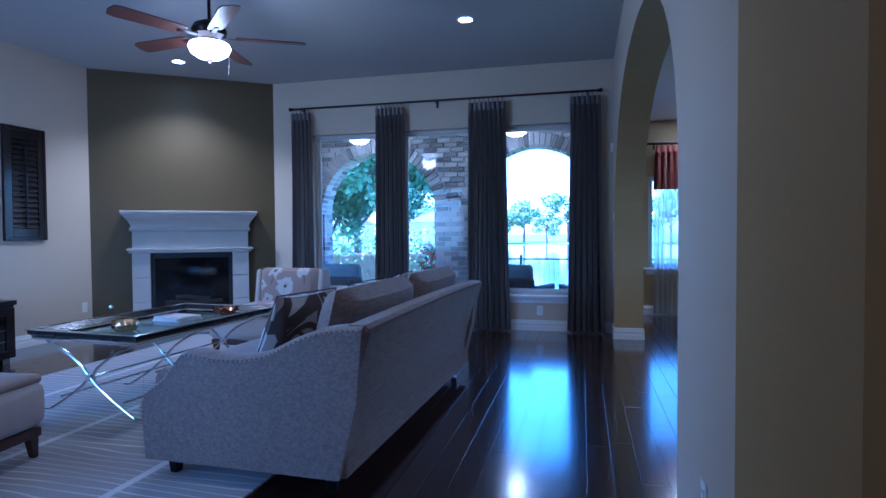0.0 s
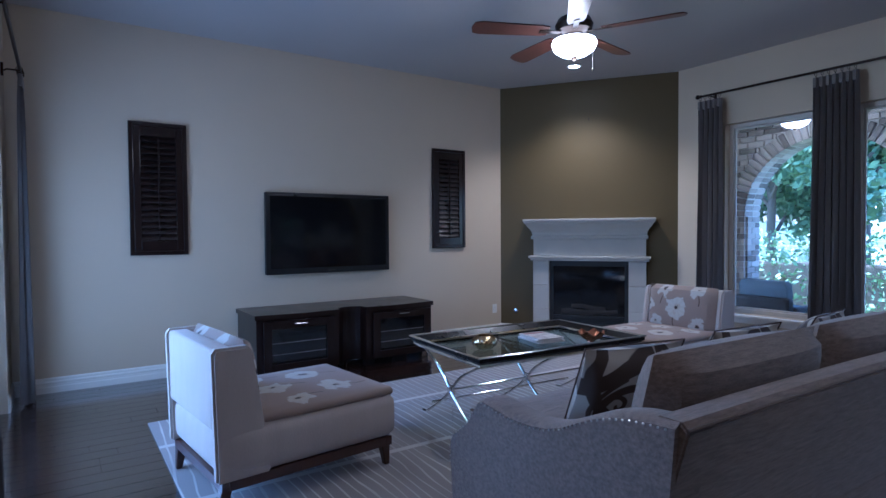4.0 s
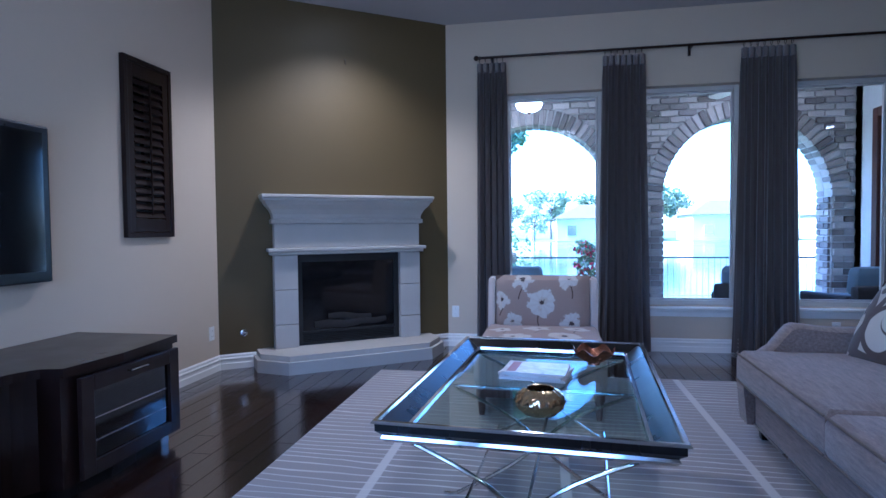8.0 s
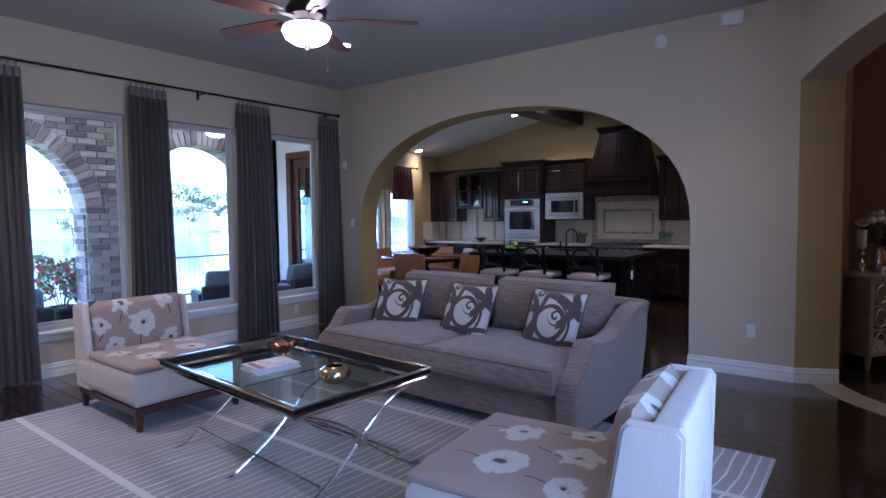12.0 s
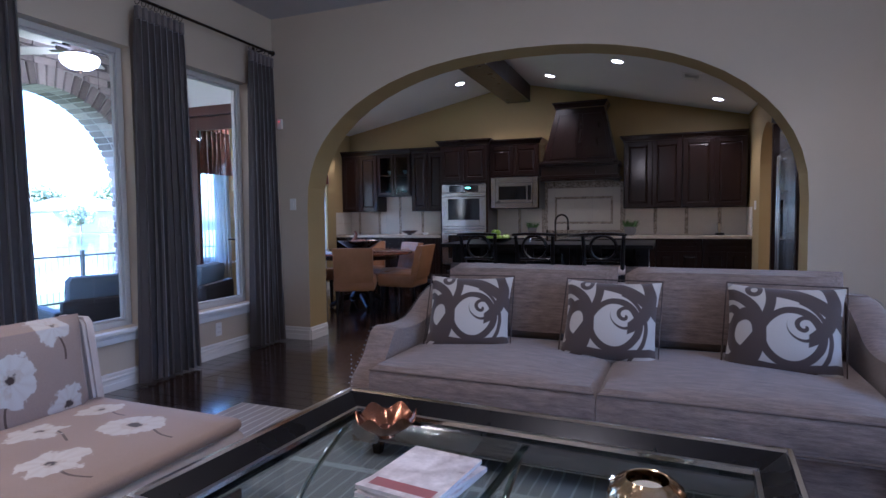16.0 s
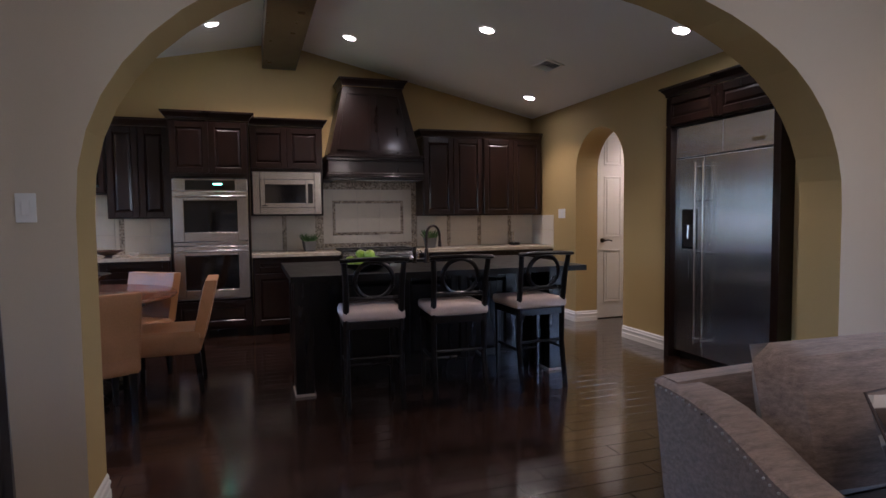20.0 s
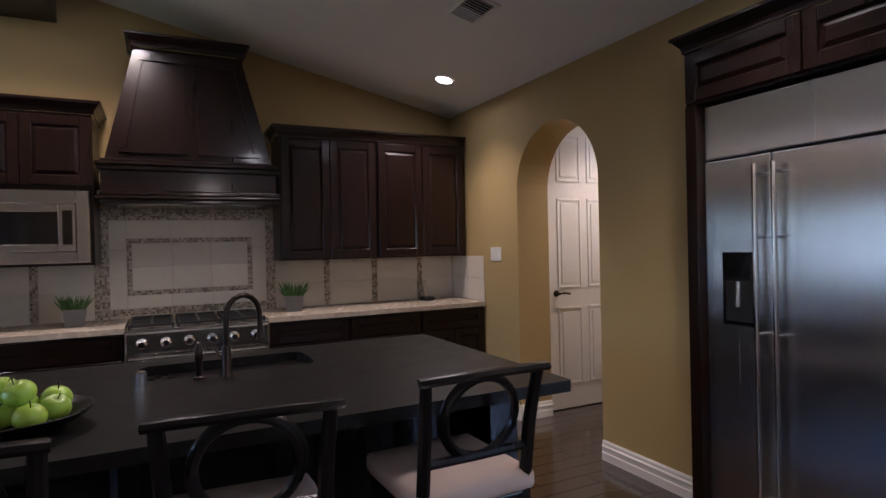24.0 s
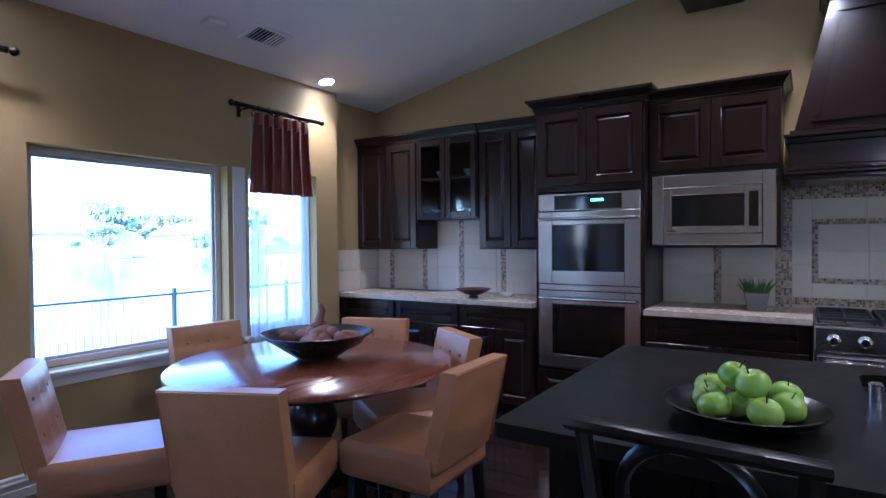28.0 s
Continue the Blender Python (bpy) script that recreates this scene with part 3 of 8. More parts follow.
def curtain_rod(name, m, length, label, r=0.012):
    """A rod along x with turned finials, held by brackets at its back (+y)."""
    t = thing(name, m, label, "curtain rod")
    part("rod", lathe(bmesh.new(), [(r, -length / 2), (r, length / 2)], steps=12, m=pose(0, 0, 0, 0, 90)), BRONZE, t, "", True)
    for s in (-1, 1):
        part("finial", lathe(bmesh.new(), [(0.004, 0), (0.018, 0.004), (0.018, 0.014), (0.009, 0.02), (0.022, 0.034), (0.026, 0.048), (0.02, 0.062), (0.006, 0.07), (0.0005, 0.072)], steps=14, m=pose(s * length / 2, 0, 0, 0, 90 * s), close=False), BRONZE, t, "", True)
    for x in (-length / 2 + 0.1, 0, length / 2 - 0.1):
        bk = tube(bmesh.new(), [(x, 0, -0.016), (x, 0.08, -0.016), (x, 0.1, -0.03)], 0.007, 6)
        box(bk, (x - 0.012, 0.1, -0.07), (x + 0.012, 0.118, 0.03), 0.003)
        part("bracket", bk, BRONZE, t)
    return t


curtain_rod("curtain_rod", pose(-2.107, YN - 0.12, 2.818), 3.83, "dark bronze curtain rod above the tall windows")
CL = "floor-length taupe pleated curtain beside the tall window"
for i, (x, wt, wb, fo) in enumerate(((-3.925, 0.28, 0.33, 5), (-2.705, 0.38, 0.47, 7), (-1.475, 0.45, 0.55, 8), (-0.32, 0.34, 0.42, 6))):
    curtain("curtain", pose(x, YN - 0.12, 0.02), wt, wb, 2.741, fo, CURTAIN, CL, seed=i)
curtain_rod("curtain_rod", pose(-4.3, YS + 0.118, 2.62, 0, 0, 180), 3.3, "dark bronze curtain rod above the glazed double door")
for i, (x, w) in enumerate(((-5.9, 0.32), (-2.72, 0.55))):
    curtain("curtain", pose(x, YS + 0.118, 0.02, 0, 0, 180), w * 0.8, w, 2.545, 5, CURTAIN, "floor-length taupe pleated curtain beside the glazed double door", 0.03, seed=9 + i)

# ---- fireplace on the slanted wall ----
fireplace_m = Matrix.Translation((*ACC0, 0)) @ Matrix(((AU.x, -AN.x, 0, 0), (AU.y, -AN.y, 0, 0), (0, 0, 1, 0), (0, 0, 0, 1)))
fp = thing("fireplace", fireplace_m @ pose(1.13, 0, 0) @ Matrix.Scale(1.03, 4), "cast stone fireplace with a moulded mantel and raised hearth", "fireplace")
# local: x along the wall, -y into the room
part("hearth", slab(bmesh.new(), [[(-0.83, -0.001), (0.83, -0.001), (0.83, -0.24), (0.62, -0.46), (-0.62, -0.46), (-0.83, -0.24)]], lambda u, v, w: Vector((u, v, w)), 0.1), MANTEL, fp, "raised cream stone hearth slab")
part("hearth_lip", slab(bmesh.new(), [[(-0.80, -0.001), (0.80, -0.001), (0.80, -0.225), (0.605, -0.435), (-0.605, -0.435), (-0.80, -0.225)]], lambda u, v, w: Vector((u, v, 0.1 + w)), 0.045), MANTEL, fp)
for s in (-1, 1):
    for z0, z1 in ((0.145, 0.345), (0.349, 0.64), (0.644, 0.935)):
        part("pilaster_block", B((s * 0.465, -0.001, z0), (s * 0.66, -0.1, z1), 0.004), MANTEL, fp)
part("lower_moulding", box(B((-0.69, -0.001, 0.938), (0.69, -0.125, 0.965), 0.006), (-0.71, -0.001, 0.966), (0.71, -0.145, 0.995), 0.008), MANTEL, fp)
part("frieze", B((-0.655, -0.001, 0.997), (0.655, -0.1, 1.2), 0.004), MANTEL, fp)
prof = [(0.11, 1.2), (0.13, 1.205), (0.13, 1.235), (0.115, 1.245), (0.12, 1.28), (0.14, 1.32), (0.175, 1.36), (0.19, 1.39)]
cm = bmesh.new()
rings = []
for dpt, z in prof:
    e = dpt - 0.11
    rings.append([cm.verts.new(p) for p in ((-0.66 - e, 0, z), (-0.66 - e, -dpt, z), (0.66 + e, -dpt, z), (0.66 + e, 0, z))])
for a, b in zip(rings, rings[1:]):
    for i in range(3):
        cm.faces.new((a[i], a[i + 1], b[i + 1], b[i]))
part("crown_moulding", cm, MANTEL, fp)
part("mantel_shelf", box(B((-0.755, -0.001, 1.391), (0.755, -0.205, 1.415), 0.006), (-0.765, -0.001, 1.4155), (0.765, -0.215, 1.445), 0.007), MANTEL, fp)
fb = bmesh.new()
for a, b in (((-0.465, -0.012, 0.146), (0.465, -0.004, 0.935)),):
    box(fb, a, b)
part("firebox", fb, BLACK, fp, "black recessed firebox")
part("glass_front", B((-0.42, -0.034, 0.27), (0.42, -0.03, 0.87)), BLACKGLASS, fp)
ff = bmesh.new()
for a, b in (((-0.464, -0.05, 0.147), (-0.42, -0.013, 0.934)), ((0.42, -0.05, 0.147), (0.464, -0.013, 0.934)), ((-0.42, -0.05, 0.87), (0.42, -0.013, 0.934)), ((-0.42, -0.05, 0.147), (0.42, -0.013, 0.17)), ((-0.42, -0.05, 0.25), (0.42, -0.013, 0.27))):
    box(ff, a, b, 0.003)
part("firebox_frame", ff, BLACK, fp)
for k in range(5):
    part("louvre", B((-0.418, -0.045, 0.176 + k * 0.015), (0.418, -0.02, 0.184 + k * 0.015)), BLACK, fp)
LOG = material("charred_log", (0.02, 0.017, 0.015), 0.9, vary=0.5, scale=9, fine=50, bump=0.5)
for k, (x, z, r, a) in enumerate(((-0.12, 0.315, 0.035, 4), (0.14, 0.32, 0.03, -8), (0.0, 0.375, 0.028, 14))):
    lg = tube(bmesh.new(), [(-0.2, 0, 0), (-0.07, 0.0, 0.01), (0.08, 0.0, -0.006), (0.2, 0, 0.004)], [r * 0.9, r, r * 0.95, r * 0.8], 10)
    bmesh.ops.transform(lg, matrix=pose(x, -0.045 + 0.0, z, 0, a * 0.3, a * 0.2) @ Matrix.Diagonal((1, 0.2, 1, 1)), verts=lg.verts[:])
    part("log", lg, LOG, fp, "", True)

# ---- patterned fabrics ----
def fabric_nodes(name, base, rough=0.85, weave=220.0, sheen=0.2):
    mat = bpy.data.materials.new(name)
    MATS[name] = mat
    mat.use_nodes = True
    n, l = mat.node_tree.nodes, mat.node_tree.links
    b = n["Principled BSDF"]
    b.inputs["Roughness"].default_value = rough
    b.inputs["Sheen Weight"].default_value = sheen
    co = n.new("ShaderNodeTexCoord")
    nz = n.new("ShaderNodeTexNoise")
    nz.inputs["Scale"].default_value, nz.inputs["Detail"].default_value = weave, 4
    l.new(co.outputs["Object"], nz.inputs["Vector"])
    bp = n.new("ShaderNodeBump")
    bp.inputs["Strength"].default_value, bp.inputs["Distance"].default_value = 0.35, 0.002
    l.new(nz.outputs["Fac"], bp.inputs["Height"])
    l.new(bp.outputs["Normal"], b.inputs["Normal"])
    return mat, n, l, b, co, nz


def math_node(n, l, op, a, b=None, c=None, clamp=False):
    m = n.new("ShaderNodeMath")
    m.operation, m.use_clamp = op, clamp
    for i, v in enumerate((a, b, c)):
        if v is None:
            continue
        if isinstance(v, (int, float)):
            m.inputs[i].default_value = v
        else:
            l.new(v, m.inputs[i])
    return m.outputs[0]


def mix_node(n, l, fac, a, b):
    m = n.new("ShaderNodeMixRGB")
    for k, v in (("Fac", fac), ("Color1", a), ("Color2", b)):
        if isinstance(v, tuple):
            m.inputs[k].default_value = (*v, 1)
        else:
            l.new(v, m.inputs[k])
    return m.outputs["Color"]


def floral(name, axes, flowers, base=(0.30, 0.22, 0.175)):
    """Large pale poppies with dark hearts and thin stems on a taupe ground. axes: the two object axes of the cloth."""
    mat, n, l, b, co, nz = fabric_nodes(name, base)
    sx = n.new("ShaderNodeSeparateXYZ")
    l.new(co.outputs["Object"], sx.inputs[0])
    u, v = sx.outputs[axes[0]], sx.outputs[axes[1]]
    wob = n.new("ShaderNodeTexNoise")
    wob.inputs["Scale"].default_value = 14
    l.new(co.outputs["Object"], wob.inputs["Vector"])
    w = math_node(n, l, "MULTIPLY_ADD", wob.outputs["Fac"], 0.11, -0.055)
    rag = n.new("ShaderNodeTexNoise")
    rag.inputs["Scale"].default_value = 70
    l.new(co.outputs["Object"], rag.inputs["Vector"])
    w = math_node(n, l, "ADD", w, math_node(n, l, "MULTIPLY_ADD", rag.outputs["Fac"], 0.03, -0.015))
    col = mix_node(n, l, nz.outputs["Fac"], tuple(c * 0.88 for c in base), tuple(c * 1.12 for c in base))
    for cx, cy, rad, ph in flowers:
        du, dv = math_node(n, l, "SUBTRACT", u, cx), math_node(n, l, "SUBTRACT", v, cy)
        r = math_node(n, l, "SQRT", math_node(n, l, "ADD", math_node(n, l, "MULTIPLY", du, du), math_node(n, l, "MULTIPLY", dv, dv)))
        th = math_node(n, l, "ARCTAN2", dv, du)
        pet = math_node(n, l, "COSINE", math_node(n, l, "MULTIPLY_ADD", th, 5.0, ph))
        edge = math_node(n, l, "ADD", math_node(n, l, "MULTIPLY_ADD", pet, rad * 0.07, rad * 1.15), w)
        stem = math_node(n, l, "SUBTRACT", math_node(n, l, "ABSOLUTE", math_node(n, l, "SUBTRACT", du, math_node(n, l, "MULTIPLY", math_node(n, l, "SINE", math_node(n, l, "MULTIPLY_ADD", dv, 16.0, ph)), 0.03))), 0.0045)
        inside = math_node(n, l, "MULTIPLY", math_node(n, l, "LESS_THAN", stem, 0.0), math_node(n, l, "MULTIPLY", math_node(n, l, "LESS_THAN", dv, 0.0), math_node(n, l, "GREATER_THAN", dv, -2.3 * rad)))
        col = mix_node(n, l, inside, col, (0.09, 0.055, 0.04))
        m = math_node(n, l, "MULTIPLY", math_node(n, l, "SUBTRACT", edge, r), 140.0, clamp=True)
        rim = math_node(n, l, "MULTIPLY_ADD", math_node(n, l, "ABSOLUTE", pet), 0.25, 0.72)
        pale = mix_node(n, l, rim, (0.40, 0.32, 0.25), (0.54, 0.51, 0.47))
        col = mix_node(n, l, m, col, pale)
        ring = math_node(n, l, "MULTIPLY", math_node(n, l, "SUBTRACT", math_node(n, l, "MULTIPLY_ADD", w, 1.2, rad * 0.42), r), 90.0, clamp=True)
        col = mix_node(n, l, math_node(n, l, "MULTIPLY", ring, 0.5), col, (0.42, 0.33, 0.24))
        heart = math_node(n, l, "MULTIPLY", math_node(n, l, "SUBTRACT", math_node(n, l, "MULTIPLY_ADD", w, 0.8, rad * 0.24), r), 120.0, clamp=True)
        col = mix_node(n, l, heart, col, (0.05, 0.032, 0.025))
    l.new(col, b.inputs["Base Color"])
    return mat


def swirl_fabric():
    """Cream cloth with thick brown scrolls, in the cushion's own x and z."""
    cream, brown = (0.50, 0.46, 0.40), (0.062, 0.042, 0.034)
    mat, n, l, b, co, nz = fabric_nodes("scroll_print_cloth", cream)
    sx = n.new("ShaderNodeSeparateXYZ")
    l.new(co.outputs["Object"], sx.inputs[0])
    u, v = sx.outputs[0], sx.outputs[2]
    tot = None
    # broad brown strokes: rings and arcs by centre, half axes and stroke width, each kept to one side of a line
    strokes = ((0.040, -0.035, 0.115, 0.118, 0.014, 0, 0, 0),  (-0.150, -0.030, 0.055, 0.092, 0.015, 0, 0, 0),
               (-0.286, -0.035, 0.209, 0.209, 0.020, 0, 0, 0), (-0.385, 0.130, 0.335, 0.335, 0.017, 0, 0, 0),
               (-0.100, -0.270, 0.455, 0.455, 0.024, 1, 0.5, -0.02), (0.010, 0.110, 0.185, 0.185, 0.020, 1, 0, -0.10),
               (0.0, 0.70, 0.875, 0.875, 0.016, 0, 0, 0), (0.0, -0.050, 0.185, 0.185, 0.008, 1, 0, -0.06),
               (-0.120, 0.185, 0.026, 0.026, 0.010, 0, 0, 0), (-0.225, 0.050, 0.042, 0.045, 0.014, 0, 0, 0))
    wb = n.new("ShaderNodeTexNoise")
    wb.inputs["Scale"].default_value = 5
    l.new(co.outputs["Object"], wb.inputs["Vector"])
    wob = math_node(n, l, "MULTIPLY_ADD", wb.outputs["Fac"], 0.03, -0.015)
    uu, vv = math_node(n, l, "ADD", u, wob), math_node(n, l, "SUBTRACT", v, wob)
    for cx, cy, a, b2, wd, nx, ny, off in strokes:
        du, dv = math_node(n, l, "MULTIPLY_ADD", uu, 1 / a, -cx / a), math_node(n, l, "MULTIPLY_ADD", vv, 1 / b2, -cy / b2)
        r = math_node(n, l, "SQRT", math_node(n, l, "ADD", math_node(n, l, "MULTIPLY", du, du), math_node(n, l, "MULTIPLY", dv, dv)))
        k = math_node(n, l, "MULTIPLY", math_node(n, l, "MULTIPLY_ADD", math_node(n, l, "ABSOLUTE", math_node(n, l, "SUBTRACT", r, 1.0)), -a, wd * 1.3), 300.0, clamp=True)
        if nx or ny:
            side = math_node(n, l, "MULTIPLY", math_node(n, l, "ADD", math_node(n, l, "MULTIPLY", u, nx), math_node(n, l, "MULTIPLY_ADD", v, ny, off)), 200.0, clamp=True)
            k = math_node(n, l, "MULTIPLY", k, side)
        tot = k if tot is None else math_node(n, l, "MAXIMUM", tot, k)
    # the curl inside the large ring: a spiral line that winds outwards
    du, dv = math_node(n, l, "SUBTRACT", uu, 0.090), math_node(n, l, "SUBTRACT", vv, 0.010)
    r = math_node(n, l, "SQRT", math_node(n, l, "ADD", math_node(n, l, "MULTIPLY", du, du), math_node(n, l, "MULTIPLY", dv, dv)))
    th = math_node(n, l, "MULTIPLY", math_node(n, l, "ARCTAN2", dv, du), 0.5 / math.pi)
    fr = math_node(n, l, "FRACT", math_node(n, l, "ADD", math_node(n, l, "MULTIPLY_ADD", r, 1 / 0.048, 3.45), th))
    curl = math_node(n, l, "MULTIPLY", math_node(n, l, "SUBTRACT", 0.24, math_node(n, l, "ABSOLUTE", math_node(n, l, "SUBTRACT", fr, 0.5))), 14.0, clamp=True)
    inside = math_node(n, l, "MULTIPLY", math_node(n, l, "SUBTRACT", 0.068, r), 260.0, clamp=True)
    tot = math_node(n, l, "MAXIMUM", tot, math_node(n, l, "MULTIPLY", curl, inside))
    col = mix_node(n, l, tot, mix_node(n, l, nz.outputs["Fac"], tuple(c * 0.9 for c in cream), cream), brown)
    l.new(col, b.inputs["Base Color"])
    return mat


def rug_fabric():
    """Grey pile with thin uneven pale lines across and wide pale bands along."""
    mat, n, l, b, co, nz = fabric_nodes("striped_rug_pile", (0.3, 0.3, 0.3), 0.95, 160, 0.3)
    sx = n.new("ShaderNodeSeparateXYZ")
    l.new(co.outputs["Object"], sx.inputs[0])
    mp = n.new("ShaderNodeMapping")
    mp.inputs["Scale"].default_value = (0.5, 2.2, 1)
    l.new(co.outputs["Object"], mp.inputs["Vector"])
    wob = n.new("ShaderNodeTexNoise")
    wob.inputs["Scale"].default_value, wob.inputs["Detail"].default_value = 1.6, 3
    l.new(mp.outputs["Vector"], wob.inputs["Vector"])
    y = math_node(n, l, "MULTIPLY_ADD", wob.outputs["Fac"], 0.16, sx.outputs[1])
    y = math_node(n, l, "MULTIPLY_ADD", sx.outputs[0], 0.03, y)
    line = math_node(n, l, "PINGPONG", y, 0.031)
    thin = math_node(n, l, "MULTIPLY", math_node(n, l, "SUBTRACT", 0.0062, line), 400.0, clamp=True)
    fade = n.new("ShaderNodeTexNoise")
    fade.inputs["Scale"].default_value = 1.3
    l.new(co.outputs["Object"], fade.inputs["Vector"])
    fd = n.new("ShaderNodeMapRange")
    fd.inputs["From Min"].default_value, fd.inputs["From Max"].default_value = 0.35, 0.6
    fd.inputs["To Min"].default_value, fd.inputs["To Max"].default_value = 0.35, 1.0
    l.new(fade.outputs["Fac"], fd.inputs["Value"])
    thin = math_node(n, l, "MULTIPLY", thin, fd.outputs[0])
    bx = math_node(n, l, "PINGPONG", math_node(n, l, "ADD", sx.outputs[0], 20.27), 0.44)
    band = math_node(n, l, "MULTIPLY", math_node(n, l, "SUBTRACT", 0.026, bx), 160.0, clamp=True)
    m = math_node(n, l, "MAXIMUM", thin, math_node(n, l, "MULTIPLY", band, 0.85))
    base = mix_node(n, l, nz.outputs["Fac"], (0.235, 0.205, 0.19), (0.335, 0.295, 0.27))
    l.new(mix_node(n, l, m, base, (0.62, 0.585, 0.54)), b.inputs["Base Color"])
    return mat


SOFA_CLOTH = material("grey_brown_chenille", (0.145, 0.102, 0.08), 0.9, vary=0.3, scale=55, fine=230, bump=0.6, depth=0.003, second=(0.225, 0.168, 0.135), stretch=(0.22, 1.2, 1.6), sheen=0.3)
PIPING = material("taupe_piping", (0.15, 0.112, 0.088), 0.8, vary=0.15, scale=20, fine=200, bump=0.3)
NAIL = material("pewter_nailheads", (0.45, 0.42, 0.38), 0.3, metal=1.0, bump=0)
CREAM_CLOTH = material("cream_ribbed_cloth", (0.50, 0.425, 0.37), 0.85, vary=0.08, scale=12, fine=180, bump=0.4, depth=0.002, stretch=(1, 1, 0.25), sheen=0.3)
LEGWOOD = material("mahogany_leg", (0.055, 0.02, 0.012), 0.3, vary=0.3, scale=6, fine=50, bump=0.05, stretch=(1, 1, 0.2), coat=0.3)
SWIRL = swirl_fabric()
RUG = rug_fabric()
FLOWER_SEAT = floral("poppy_cloth_seat", (0, 1), ((-0.17, -0.24, 0.085, 0.3), (0.16, -0.2, 0.092, 1.4), (-0.02, 0.06, 0.08, 2.2), (0.25, 0.09, 0.07, 0.7), (-0.27, 0.03, 0.066, 3.0)))
FLOWER_BACK = floral("poppy_cloth_back", (0, 2), ((0.0, 0.2, 0.088, 0.4), (-0.21, 0.065, 0.06, 1.8), (0.21, 0.06, 0.066, 2.6), (-0.14, 0.37, 0.062, 0.9), (0.19, 0.375, 0.06, 3.3), (-0.29, 0.22, 0.05, 1.1)))

# ---- soft shapes ----
def cushion(bm, w, d, h, m, puff=0.35, nx=12, ny=10, corner=2.6, pinch=0.0):
    """A stuffed cushion, w by d, h thick at its middle, piped edge at half height."""
    top, bot = {}, {}
    for i in range(nx + 1):
        for j in range(ny + 1):
            s, t = 2 * i / nx - 1, 2 * j / ny - 1
            e = (1 - abs(s) ** corner) * (1 - abs(t) ** corner)
            k = h / 2 * (e ** puff)
            pull = 1 - 0.03 * (1 - e)
            x, y = s * w / 2 * pull * (1 - pinch * (1 - t * t) * abs(s)), t * d / 2 * pull * (1 - pinch * (1 - s * s) * abs(t))
            edge = i in (0, nx) or j in (0, ny)
            top[i, j] = bm.verts.new(m @ Vector((x, y, k)))
            bot[i, j] = top[i, j] if edge else bm.verts.new(m @ Vector((x, y, -k)))
    for i in range(nx):
        for j in range(ny):
            bm.faces.new((top[i, j], top[i + 1, j], top[i + 1, j + 1], top[i, j + 1]))
            f = (bot[i, j], bot[i, j + 1], bot[i + 1, j + 1], bot[i + 1, j])
            if len({v.index if v.index >= 0 else id(v) for v in f}) == 4:
                try:
                    bm.faces.new(f)
                except ValueError:
                    pass
    return bm


def pillow_box(w, d, h, r, m=None, crown=0.0):
    """A box cushion with rounded edges and a slightly domed top."""
    bm = B((-w / 2, -d / 2, 0), (w / 2, d / 2, h))
    bmesh.ops.subdivide_edges(bm, edges=bm.edges[:], cuts=7, use_grid_fill=True)
    for v in bm.verts:
        s, t = 2 * v.co.x / w, 2 * v.co.y / d
        e = (1 - s * s) * (1 - t * t)
        if v.co.z > h * 0.5:
            v.co.z += crown * e
        q = 2 * v.co.z / h - 1
        for a, lim in ((0, w / 2), (1, d / 2)):
            k = max(0.0, abs(q) - (1 - 2 * r / h)) / (2 * r / h) if r else 0
            if abs(v.co[a]) > lim - 1e-4:
                v.co[a] *= 1 - (r * 0.55 * min(1, k) ** 2) / lim
        bulge = (1 - q * q) * 0.012
        v.co.x += bulge * s * (1 - t ** 6)
        v.co.y += bulge * t * (1 - s ** 6)
    if m is not None:
        bmesh.ops.transform(bm, matrix=m, verts=bm.verts[:])
    return bm


def leg(bm, x, y, top, w0, w1, z1, splay=(0, 0)):
    """A square leg that narrows towards the floor."""
    a = [bm.verts.new((x + sx * w1 + splay[0], y + sy * w1 + splay[1], 0)) for sx, sy in ((-1, -1), (1, -1), (1, 1), (-1, 1))]
    b = [bm.verts.new((x + sx * w0, y + sy * w0, z1)) for sx, sy in ((-1, -1), (1, -1), (1, 1), (-1, 1))]
    for i in range(4):
        j = (i + 1) % 4
        bm.faces.new((a[i], a[j], b[j], b[i]))
    bm.faces.new(list(reversed(a)))
    bm.faces.new(b)
    bmesh.ops.bevel(bm, geom=bm.edges[:], offset=0.004, segments=1, affect="EDGES")
    return bm


